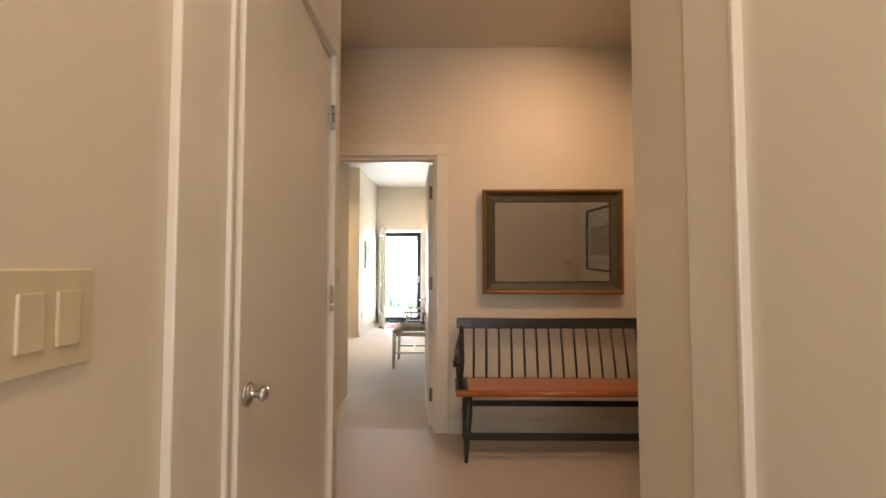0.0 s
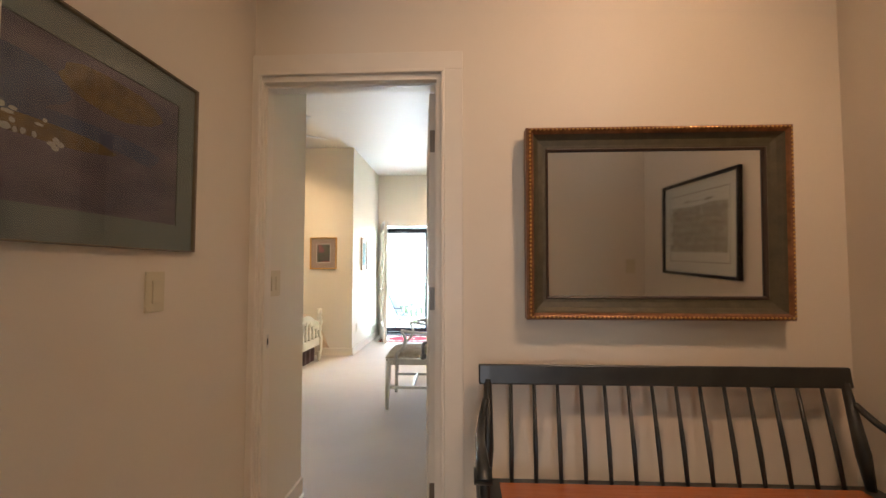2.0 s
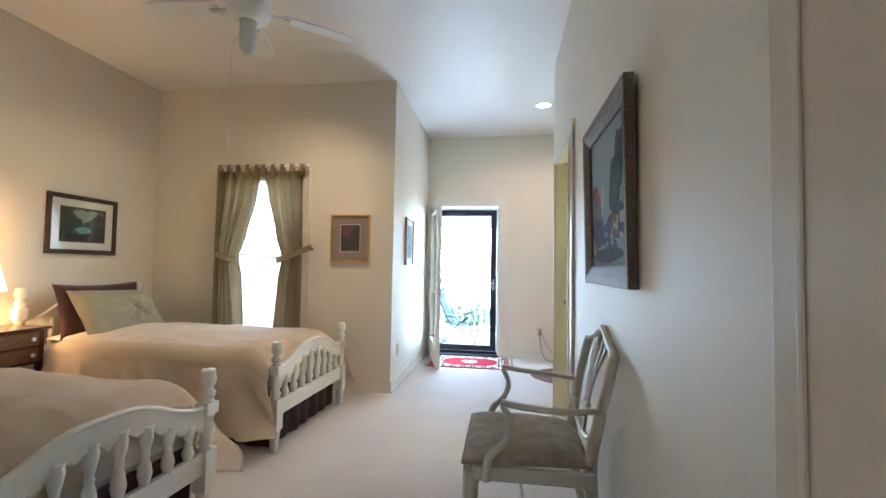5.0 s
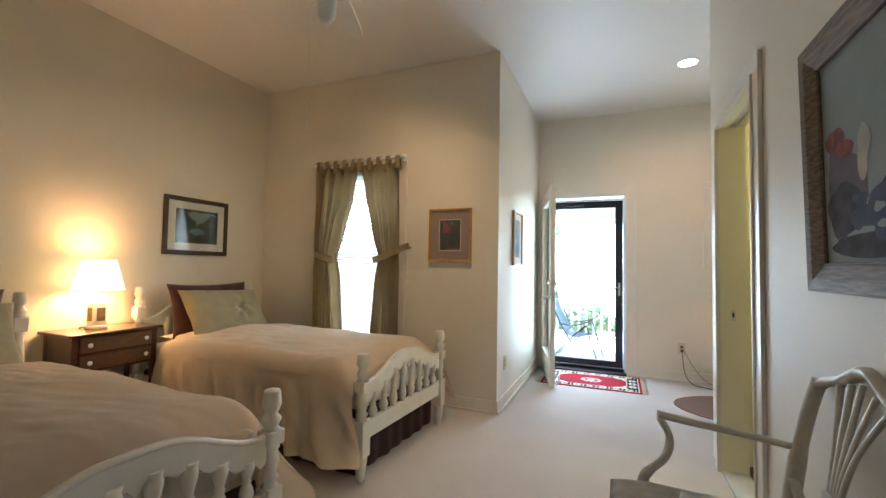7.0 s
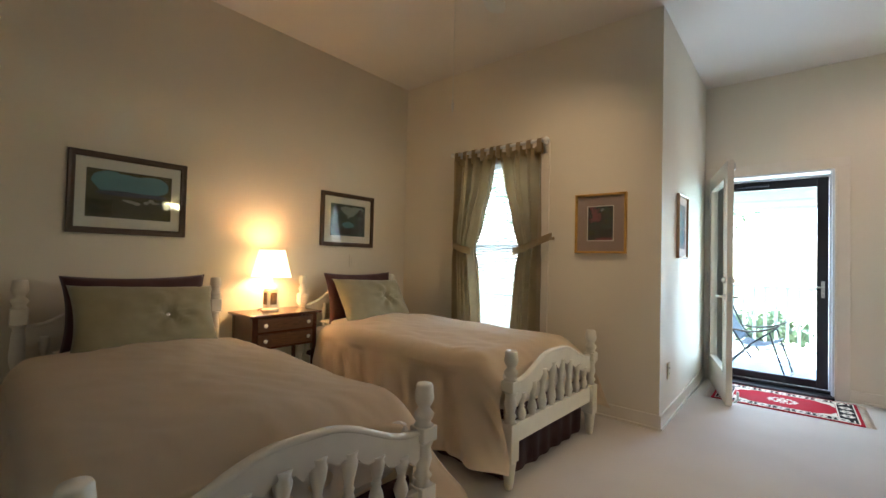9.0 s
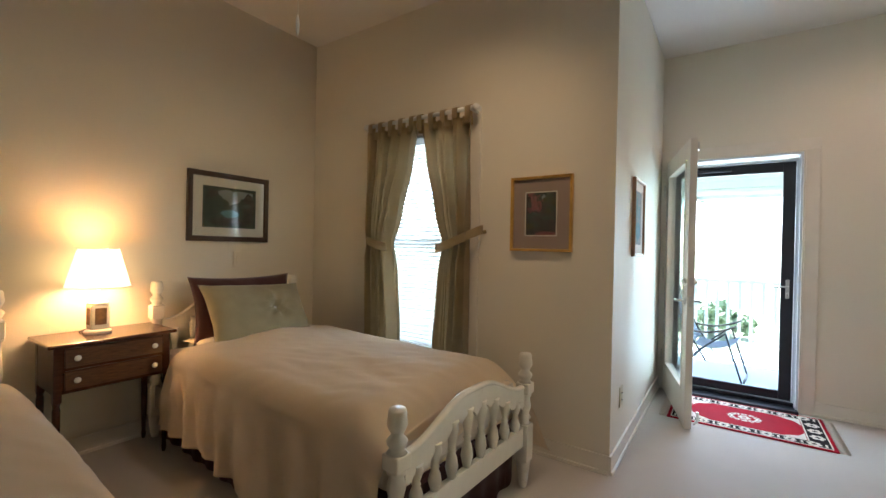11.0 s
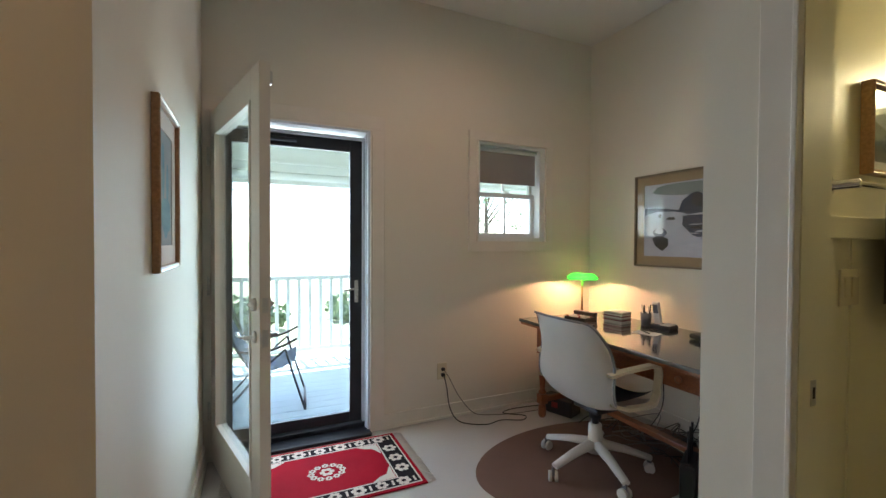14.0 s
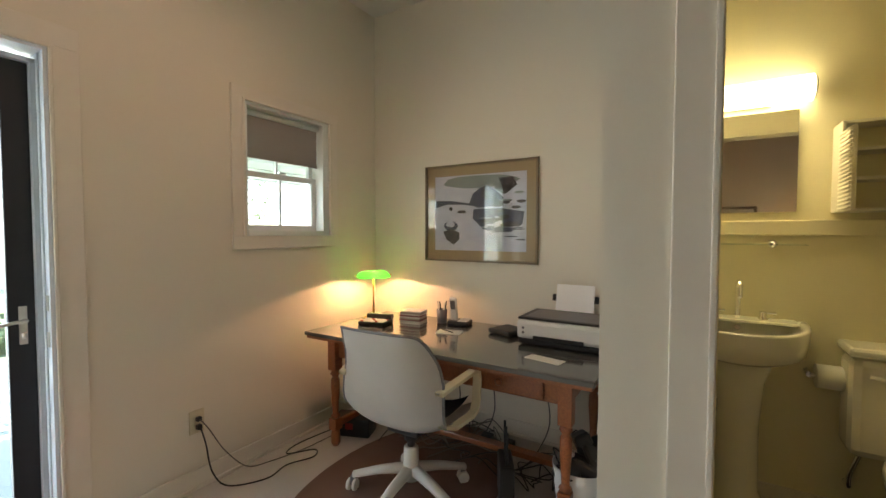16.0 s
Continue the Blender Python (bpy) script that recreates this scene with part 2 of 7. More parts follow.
M = {
    "wall": mat("wall_paint", (0.74, 0.69, 0.58), 0.55, vary=0.02, scale=1.5, grain=0.015, grain_scale=220, bump=0.06),
    "wall_foyer": mat("foyer_paint", (0.72, 0.65, 0.54), 0.5, vary=0.02, scale=1.5, grain=0.015, grain_scale=220, bump=0.06),
    "wall_bath": mat("bath_paint", (0.78, 0.73, 0.52), 0.45, vary=0.02, scale=1.5, grain=0.015, grain_scale=220, bump=0.05),
    "ceiling": mat("ceiling_paint", (0.74, 0.71, 0.66), 0.5, vary=0.02, scale=1.2, bump=0.05),
    "trim": mat("trim_paint", (0.75, 0.70, 0.61), 0.35, vary=0.03, scale=8, bump=0.03, grain_scale=80),
    "door": mat("door_paint", (0.75, 0.70, 0.61), 0.32, vary=0.01, scale=2),
    "carpet": mat("carpet_loops", (0.50, 0.465, 0.43), 0.95, vary=0.05, scale=2.5, grain=0.22, grain_scale=260, bump=0.7, sheen=0.2),
    "foyer_floor": mat("foyer_floor_cover", (0.50, 0.43, 0.36), 0.55, vary=0.05, scale=3, grain=0.08, grain_scale=180, bump=0.1),
    "bath_floor": mat("dark_floor", (0.05, 0.04, 0.035), 0.35, vary=0.2, scale=10, grain=0.1),
    "white_paint": mat("white_furniture_paint", (0.74, 0.71, 0.62), 0.3, vary=0.04, scale=12, bump=0.05, grain_scale=90, coat=0.1),
    "chair_paint": mat("worn_cream_paint", (0.58, 0.54, 0.45), 0.42, vary=0.10, scale=14, grain=0.1, grain_scale=120, bump=0.1),
    "duvet": cloth("duvet_cotton", (0.86, 0.745, 0.58), (0.82, 0.70, 0.53), bump=0.08),
    "sage": cloth("sage_cotton", (0.32, 0.29, 0.18), (0.26, 0.235, 0.145), scale=9),
    "maroon": cloth("maroon_cloth", (0.07, 0.018, 0.02), (0.045, 0.012, 0.014)),
    "curtain": cloth("olive_curtain_cloth", (0.50, 0.39, 0.22), (0.38, 0.295, 0.165), through_light=0.3, scale=5),
    "sheet": cloth("white_sheet", (0.7, 0.66, 0.6), (0.64, 0.6, 0.54)),
    "upholstery": mat("faded_floral_cloth", (0.68, 0.61, 0.48), 0.9, second=(0.46, 0.39, 0.29), scale=18, grain=0.1, bump=0.2),
    "mahogany": wood("mahogany", (0.035, 0.012, 0.007), (0.085, 0.028, 0.015), 0.25, coat=0.4),
    "inlay": wood("inlaid_wood", (0.05, 0.018, 0.009), (0.14, 0.06, 0.025), 0.3, scale=22, coat=0.4),
    "desk_wood": wood("orange_maple", (0.22, 0.07, 0.025), (0.36, 0.12, 0.04), 0.3, coat=0.3),
    "bench_seat": wood("orange_seat_wood", (0.38, 0.105, 0.03), (0.46, 0.14, 0.04), 0.22, stretch=(1, 10, 10), coat=0.4),
    "bench_black": mat("black_bench_paint", (0.022, 0.024, 0.022), 0.35, vary=0.3, scale=10, grain=0.15, bump=0.08, coat=0.15),
    "black": mat("black_plastic", (0.012, 0.012, 0.013), 0.4, vary=0.2),
    "grey_plastic": mat("grey_plastic", (0.16, 0.16, 0.17), 0.4),
    "white_plastic": mat("white_plastic", (0.72, 0.72, 0.70), 0.35, vary=0.03),
    "ivory_plastic": mat("ivory_plastic", (0.70, 0.66, 0.56), 0.35, vary=0.03),
    "pad": mat("dark_seat_cloth", (0.03, 0.035, 0.05), 0.9, vary=0.2, grain=0.2),
    "ivory_plastic": mat("ivory_arm", (0.62, 0.55, 0.38), 0.35, vary=0.06, scale=8, bump=0.04),
    "cream_plastic": mat("cream_shell", (0.70, 0.67, 0.62), 0.38, vary=0.04, scale=5, bump=0.04),
    "steel": mat("brushed_steel", (0.62, 0.60, 0.56), 0.3, metal=1, vary=0.08, grain=0.08),
    "aged_steel": mat("aged_steel", (0.20, 0.17, 0.14), 0.4, metal=0.8, vary=0.2, grain=0.1),
    "chrome": mat("chrome", (0.82, 0.82, 0.82), 0.08, metal=1, vary=0.02),
    "brass": mat("brass", (0.72, 0.48, 0.2), 0.22, metal=1, vary=0.06),
    "gold": mat("gilded_wood", (0.62, 0.37, 0.10), 0.35, metal=0.55, vary=0.2, scale=30, grain=0.2, bump=0.25, grain_scale=90),
    "red_gold": mat("copper_gilded_wood", (0.22, 0.09, 0.035), 0.35, metal=0.3, vary=0.3, scale=30, grain=0.25, bump=0.3, grain_scale=90),
    "olive_wood": mat("olive_painted_wood", (0.075, 0.062, 0.035), 0.42, vary=0.2, scale=20, grain=0.2, bump=0.15, grain_scale=100),
    "dark_frame": mat("dark_brown_wood", (0.05, 0.028, 0.018), 0.35, vary=0.25, scale=25, stretch=(1, 8, 8), coat=0.2),
    "weathered": wood("weathered_frame_wood", (0.08, 0.055, 0.04), (0.24, 0.18, 0.14), 0.6, scale=12, coat=0),
    "light_wood": wood("honey_wood", (0.34, 0.19, 0.09), (0.5, 0.3, 0.15), 0.35),
    "silver_frame": mat("pewter_frame", (0.25, 0.20, 0.14), 0.35, metal=0.6, vary=0.1),
    "paper": mat("white_mat_board", (0.74, 0.72, 0.66), 0.85, vary=0.02, grain=0.02),
    "paper_mauve": mat("mauve_mat_board", (0.34, 0.255, 0.225), 0.85, vary=0.03),
    "paper_tan": mat("tan_mat_board", (0.42, 0.31, 0.18), 0.85, vary=0.03),
    "paper_grey": mat("grey_green_mat_board", (0.16, 0.18, 0.16), 0.85, vary=0.03),
    "mirror": mat("mirror_silver", (0.86, 0.86, 0.84), 0.01, metal=1, vary=0.0),
    "pane": glass("window_glass", (0.93, 0.97, 0.96)),
    "picture_glass": glass("picture_glass", (0.97, 0.98, 0.97)),
    "desk_glass": mat("dark_grey_tabletop", (0.10, 0.105, 0.10), 0.12, vary=0.1, scale=8, grain=0.06, coat=0.5),
    "bronze": mat("dark_bronze_metal", (0.012, 0.014, 0.02), 0.35, vary=0.2),
    "alu": mat("white_aluminium", (0.68, 0.72, 0.78), 0.35, vary=0.03),
    "blind": cloth("white_slats", (0.84, 0.86, 0.86), (0.82, 0.84, 0.84), through_light=0.45, bump=0),
    "shade_cloth": cloth("grey_roller_cloth", (0.36, 0.33, 0.31), (0.33, 0.30, 0.28), through_light=0.2),
    "porch_floor": mat("painted_porch_boards", (0.42, 0.50, 0.54), 0.5, vary=0.08, scale=4, grain=0.08),
    "porch_white": mat("white_porch_paint", (0.72, 0.74, 0.72), 0.45, vary=0.03),
    "leaf": mat("foliage", (0.20, 0.26, 0.15), 0.5, second=(0.16, 0.22, 0.11), scale=3, grain=0.2, grain_scale=30),
    "bark": mat("bark", (0.10, 0.075, 0.055), 0.9, vary=0.3, scale=12, bump=0.6, grain_scale=40),
    "grass": mat("grass", (0.24, 0.26, 0.16), 0.9, second=(0.18, 0.21, 0.12), scale=1.5, grain=0.3, grain_scale=60, bump=0.5),
    "ceramic": mat("white_ceramic", (0.78, 0.76, 0.68), 0.12, vary=0.02, coat=0.3),
    "lamp_glow": mat("lit_lampshade", (0.85, 0.7, 0.45), 0.8, emit=(1, 0.62, 0.25), strength=0.42),
    "vanity_glow": mat("lit_glass_bar", (0.9, 0.85, 0.6), 0.5, emit=(1, 0.88, 0.5), strength=1.4),
    "can_glow": mat("lit_lens", (0.9, 0.9, 0.9), 0.5, emit=(1, 0.93, 0.85), strength=1.4),
    "green_glass": mat("lit_green_glass", (0.02, 0.35, 0.04), 0.1, emit=(0.08, 0.75, 0.04), strength=0.27, coat=0.5),
    "towel": cloth("brown_towel", (0.16, 0.11, 0.07), (0.10, 0.07, 0.045), bump=0.5),
    "rug_red": cloth("rug_red", (0.40, 0.008, 0.022), (0.30, 0.006, 0.018), bump=0.5),
    "rug_black": cloth("rug_black", (0.025, 0.02, 0.022), (0.015, 0.012, 0.014), bump=0.5),
    "rug_cream": cloth("rug_cream", (0.76, 0.70, 0.62), (0.64, 0.57, 0.49), bump=0.5),
    "chair_mat": mat("brown_oval_rug", (0.17, 0.095, 0.07), 0.85, vary=0.08, scale=5, grain=0.2, grain_scale=180, bump=0.5),
    "webbing": mat("blue_grey_webbing", (0.30, 0.34, 0.42), 0.7, vary=0.15, scale=20),
    "cable": mat("dark_cable", (0.03, 0.025, 0.022), 0.5),
    "cable_grey": mat("grey_cable", (0.16, 0.14, 0.12), 0.5),
    "art_sky": mat("art_pale_sky", (0.30, 0.34, 0.33), 0.9, second=(0.22, 0.27, 0.27), scale=3),
    "art_blue": mat("art_blue_grey", (0.10, 0.11, 0.16), 0.9, second=(0.05, 0.06, 0.10), scale=14),
    "art_pale": mat("art_pale_water", (0.66, 0.67, 0.76), 0.9, second=(0.55, 0.57, 0.68), scale=10, stretch=(1, 1, 4)),
    "art_dark": mat("art_dark", (0.10, 0.09, 0.09), 0.9, second=(0.02, 0.02, 0.025), scale=20),
    "art_green": mat("art_green", (0.09, 0.12, 0.10), 0.9, second=(0.02, 0.04, 0.04), scale=12),
    "art_teal": mat("art_teal", (0.17, 0.33, 0.37), 0.9, second=(0.11, 0.24, 0.28), scale=5, stretch=(1, 1, 4)),
    "art_olive": mat("art_olive_field", (0.10, 0.09, 0.05), 0.9, second=(0.04, 0.045, 0.02), scale=14, stretch=(1, 1, 3)),
    "art_red": mat("art_red_flowers", (0.34, 0.08, 0.08), 0.9, second=(0.06, 0.04, 0.03), scale=40),
    "art_mauve": mat("art_mauve_haze", (0.17, 0.13, 0.15), 0.9, second=(0.07, 0.06, 0.08), scale=5, stretch=(1, 1, 3)),
    "art_ochre": mat("art_ochre", (0.22, 0.14, 0.06), 0.9, second=(0.10, 0.07, 0.04), scale=30),
    "art_pink": mat("art_pink", (0.32, 0.13, 0.14), 0.9, second=(0.20, 0.06, 0.08), scale=35),
    "art_stone": mat("art_stone_grey", (0.46, 0.43, 0.36), 0.9, second=(0.32, 0.29, 0.24), scale=22),
    "art_cream": mat("art_cream", (0.5, 0.45, 0.36), 0.9, second=(0.34, 0.32, 0.28), scale=14),
    "art_ink": mat("art_ink_drawing", (0.54, 0.52, 0.45), 0.9, second=(0.36, 0.34, 0.27), scale=32),
    "copy_paper": mat("bright_copy_paper", (0.90, 0.90, 0.90), 0.8, vary=0.01),
    "red_print": mat("dark_red_label", (0.28, 0.02, 0.02), 0.5),
}
for name in ("rug_red", "rug_black", "rug_cream"):
    M[name].node_tree.nodes["Principled BSDF"].inputs["Sheen Weight"].default_value = 0.0
    M[name].node_tree.nodes["Principled BSDF"].inputs["Specular IOR Level"].default_value = 0.08


# ---- mesh helpers ----
def box(bm, x0, x1, y0, y1, z0, z1, bevel=0.0):
    """A box between the given bounds, with rounded edges if asked."""
    v = [bm.verts.new(p) for p in ((x0, y0, z0), (x1, y0, z0), (x1, y1, z0), (x0, y1, z0), (x0, y0, z1), (x1, y0, z1), (x1, y1, z1), (x0, y1, z1))]
    f = [bm.faces.new([v[i] for i in q]) for q in ((0, 3, 2, 1), (4, 5, 6, 7), (0, 1, 5, 4), (1, 2, 6, 5), (2, 3, 7, 6), (3, 0, 4, 7))]
    if bevel:
        edges = {e for q in f for e in q.edges}
        bmesh.ops.bevel(bm, geom=list(edges), offset=bevel, segments=2, affect="EDGES", profile=0.5)
    return bm


def boxes(*specs, bevel=0.0):
    bm = bmesh.new()
    for s in specs:
        box(bm, *s, bevel=bevel)
    return bm


def lathe(bm, profile, segments=20, at=(0, 0, 0), square=()):
    """A turned shape: profile of (radius, z)."""
    rings = []
    for r, z in profile:
        rings.append([bm.verts.new((at[0] + max(r, 0.0004) * math.cos(2 * math.pi * k / segments), at[1] + max(r, 0.0004) * math.sin(2 * math.pi * k / segments), at[2] + z)) for k in range(segments)])
    for a, b in zip(rings, rings[1:]):
        for k in range(segments):
            q = bm.faces.new((a[k], a[(k + 1) % segments], b[(k + 1) % segments], b[k]))
            q.smooth = True
    bm.faces.new(list(reversed(rings[0])))
    bm.faces.new(rings[-1])
    return bm


def tube(bm, points, radius, segments=10, flat=1.0):
    """A round bar along a line of points; radius may be a list. flat squashes it across."""
    pts = [Vector(p) for p in points]
    radii = radius if isinstance(radius, (list, tuple)) else [radius] * len(pts)
    rings, side = [], None
    for i, p in enumerate(pts):
        way = (pts[min(i + 1, len(pts) - 1)] - pts[max(i - 1, 0)]).normalized()
        if side is None:
            side = way.cross(Vector((0, 0, 1)))
            if side.length < 0.05:
                side = Vector((1, 0, 0))
        side = (side - way * side.dot(way)).normalized()
        up = side.cross(way)
        rings.append([bm.verts.new(p + side * radii[i] * math.cos(2 * math.pi * k / segments) + up * radii[i] * flat * math.sin(2 * math.pi * k / segments)) for k in range(segments)])
    for a, b in zip(rings, rings[1:]):
        for k in range(segments):
            bm.faces.new((a[k], a[(k + 1) % segments], b[(k + 1) % segments], b[k])).smooth = True
    bm.faces.new(list(reversed(rings[0])))
    bm.faces.new(rings[-1])
    return bm


def bend(points, steps=6):
    """A smooth line through the points."""
    p = [Vector(q) for q in points]
    out = []
    for i in range(len(p) - 1):
        a, b, c, d = p[max(i - 1, 0)], p[i], p[i + 1], p[min(i + 2, len(p) - 1)]
        for s in range(steps):
            t = s / steps
            out.append(0.5 * ((2 * b) + (c - a) * t + (2 * a - 5 * b + 4 * c - d) * t * t + (3 * b - a - 3 * c + d) * t ** 3))
    return out + [p[-1]]


def slab(bm, outline, y0, y1, flip=False):
    """An outline of (x, z) pushed from y0 to y1."""
    a = [bm.verts.new((x, y0, z)) for x, z in outline]
    b = [bm.verts.new((x, y1, z)) for x, z in outline]
    n = len(a)
    bm.faces.new(a)
    bm.faces.new(list(reversed(b)))
    for k in range(n):
        bm.faces.new((a[k], b[k], b[(k + 1) % n], a[(k + 1) % n]))
    bmesh.ops.recalc_face_normals(bm, faces=bm.faces)
    return bm


def sheet(bm, nu, nv, fn, smooth=True):
    """A grid of (nu + 1) x (nv + 1) points, fn(u, v) with u and v from 0 to 1."""
    g = [[bm.verts.new(fn(i / nu, j / nv)) for j in range(nv + 1)] for i in range(nu + 1)]
    for i in range(nu):
        for j in range(nv):
            bm.faces.new((g[i][j], g[i + 1][j], g[i + 1][j + 1], g[i][j + 1])).smooth = smooth
    return g


def part(name, bm, material, parent=None, label="", kind="", solid=0.0):
    me = bpy.data.meshes.new(name)
    if solid:
        bmesh.ops.solidify(bm, geom=bm.faces[:], thickness=solid)
    bmesh.ops.recalc_face_normals(bm, faces=bm.faces)
    bm.to_mesh(me)
    bm.free()
    me.materials.append(M[material] if isinstance(material, str) else material)
    ob = new(name, me)
    ob.parent = parent
    return tagged(ob, label, kind=kind)


def thing(name, label, category, at=(0, 0, 0), turn=0, group=""):
    ob = new(name)
    ob.empty_display_size = 0.1
    ob.matrix_basis = pose(*at, 0, 0, turn)
    return tagged(ob, label, category, group)


def structure(name, bm, material, label="", parent=None):
    return part(name, bm, material, parent, label, kind="structure")


def wall(name, material, x0, x1, y0, y1, z1, openings=(), z0=0.0, label=""):
    """A wall; openings are (from, to, bottom, top) along its longer side."""
    bm = bmesh.new()
    along_x = x1 - x0 > y1 - y0
    cuts = sorted(openings)
    place = lambda a, b, lo, hi: box(bm, a, b, y0, y1, lo, hi) if along_x else box(bm, x0, x1, a, b, lo, hi)
    at = x0 if along_x else y0
    for a, b, lo, hi in cuts:
        if a > at:
            place(at, a, z0, z1)
        if lo > z0:
            place(a, b, z0, lo)
        if hi < z1:
            place(a, b, hi, z1)
        at = b
    end = x1 if along_x else y1
    if end > at:
        place(at, end, z0, z1)
    return structure(name, bm, material, label)


# ---- structure ----
H, HF = 2.96, 2.88
XW, XE, YN, YA = -2.19, 1.79, 8.05, 9.88      # bedroom west and east walls, window wall, garden door wall
XC, XD = 0.33, 3.24                           # corner of the entry strip, east wall of the desk nook and bath

structure("floor", boxes((XW - 0.1, 3.36, 3.94, 10.0, -0.12, 0.0)), "carpet", "off-white looped carpet of the bedroom and desk nook")
structure("floor_foyer", boxes((0.86, 3.56, -1.6, 3.94, -0.12, 0.0)), "foyer_floor", "pale smooth floor of the foyer and passage")
structure("floor_bath", boxes((1.93, XD, 5.6, 7.80, 0.0, 0.012)), "bath_floor", "dark floor of the bathroom")
structure("ceiling", boxes((XW - 0.1, 3.36, 3.99, 10.0, H, H + 0.1)), "ceiling", "off-white painted ceiling of the bedroom")
structure("ceiling_foyer", boxes((0.86, 3.56, -1.6, 3.88, HF, HF + 0.1)), "wall_foyer", "cream painted ceiling of the foyer")

wall("wall_foyer_north", "wall_foyer", 0.86, 3.56, 3.88, 3.99, H + 0.1, [(1.015, 1.80, 0, 2.045)], label="cream painted wall between foyer and bedroom")
wall("wall_foyer_west", "wall_foyer", 0.865, 0.985, 2.52, 3.88, HF, label="cream painted foyer wall")
wall("wall_foyer_east", "wall_foyer", 3.42, 3.54, -1.6, 3.88, HF, label="cream painted foyer wall")
wall("wall_closet_end", "wall_foyer", 0.865, 1.42, 2.42, 2.52, HF, label="cream painted end wall of the closet")
wall("wall_closet", "wall_foyer", 1.32, 1.42, -1.6, 2.42, HF, [(1.60, 2.36, 0, 2.045)], label="cream painted wall with the closet door")
# Unseen side wall added to stop sky light leaking into the closet.
wall("wall_closet_side", "wall_foyer", 0.865, 1.32, 1.10, 1.20, HF)
wall("wall_closet_back", "wall_foyer", 0.765, 0.865, 1.2, 2.52, HF)
wall("wall_passage", "wall_foyer", 2.41, 2.53, -1.6, 1.93, HF, label="cream painted passage wall")
wall("wall_foyer_south", "wall_foyer", 2.53, 3.42, 1.81, 1.93, HF, label="cream painted foyer wall")
wall("wall_behind", "wall_foyer", 1.32, 2.53, -1.72, -1.6, HF)
wall("wall_stub", "wall", 0.865, 1.012, 3.99, 4.41, H, label="short cream wall beside the bedroom door")
wall("wall_south", "wall", XW, 0.865, 4.29, 4.41, H)
wall("wall_west", "wall", XW - 0.12, XW, 4.29, YN + 0.12, H, label="cream painted bedroom wall behind the beds")
wall("wall_window", "wall", XW, XC, YN, YN + 0.12, H, [(-1.42, -0.60, 0.47, 2.03)], label="cream painted wall with the curtained window")
wall("wall_strip", "wall", XC - 0.12, XC, YN + 0.12, 10.0, H, label="cream painted wall of the entry recess")
wall("wall_garden", "wall", XC, 3.36, YA, YA + 0.12, H, [(0.395, 1.31, 0, 2.02), (2.13, 2.75, 1.29, 2.04)], label="cream painted wall with garden door and small window")
wall("wall_east", "wall", XE, XE + 0.13, 3.99, 7.913, H, [(6.923, 7.684, 0, 2.037)], label="cream painted bedroom wall with the bathroom opening")
wall("wall_nook_south", "wall", XE + 0.13, XD, 7.80, 7.913, H)
wall("wall_nook_east", "wall", XD, XD + 0.12, 5.5, YA, H, label="cream painted wall behind the desk")
wall("wall_bath_south", "wall_bath", 1.92, XD, 5.5, 5.6, H)
# thin yellow-cream lining of the bathroom
structure("wall_bath_lining", boxes((1.92, 1.926, 5.6, 6.923, 0, H), (1.92, 1.926, 7.684, 7.80, 0, H), (1.92, 1.926, 6.923, 7.684, 2.037, H), (1.926, XD - 0.006, 7.794, 7.80, 0, H), (XD - 0.006, XD, 5.6, 7.80, 0, H)), "wall_bath", "yellow-cream painted bathroom walls")
structure("wainscot_cap", boxes((1.926, XD - 0.006, 7.772, 7.794, 1.30, 1.37), (XD - 0.028, XD - 0.006, 5.6, 7.772, 1.30, 1.37), bevel=0.004), "wall_bath", "yellow-cream wainscot rail")
structure("wainscot_boards", boxes(*[(2.05 + 0.29 * i, 2.056 + 0.29 * i, 7.788, 7.794, 0.1, 1.30) for i in range(4)]), "wall_bath")


def baseboard(*runs):
    """Runs are (x0, x1, y0, y1, face): face is the side of the room, +x, -x, +y or -y."""
    for x0, x1, y0, y1, face in runs:
        bm = bmesh.new()
        for h, d in ((0.10, 0.013), (0.018, 0.022)):
            if face == "+x":
                box(bm, x0, x0 + d, y0, y1, 0 if h > 0.05 else 0, h, 0.002)
            elif face == "-x":
                box(bm, x0 - d, x0, y0, y1, 0, h, 0.002)
            elif face == "+y":
                box(bm, x0, x1, y0, y0 + d, 0, h, 0.002)
            else:
                box(bm, x0, x1, y0 - d, y0, 0, h, 0.002)
        structure("baseboard", bm, "trim", "cream painted baseboard")


baseboard((XW, 0, 4.41, YN, "+x"), (XW, XC, YN, 0, "-y"), (XC, 0, YN - 0.013, YA, "+x"), (XC, 0.35, YA, 0, "-y"), (1.40, XD, YA, 0, "-y"), (XD, 0, 7.913, YA, "-x"),
          (XE, XD, 7.913, 0, "+y"), (XE, 0, 4.9, 6.85, "-x"), (1.012, 0, 3.99, 4.41, "+x"), (XW, 1.012, 4.41, 0, "+y"), (1.89, 3.42, 3.88, 0, "-y"), (3.42, 0, 1.93, 3.88, "-x"),
          (0.985, 0, 2.52, 3.86, "+x"), (0.985, 1.42, 2.52, 0, "+y"), (XD - 0.006, 0, 5.6, 7.79, "-x"))


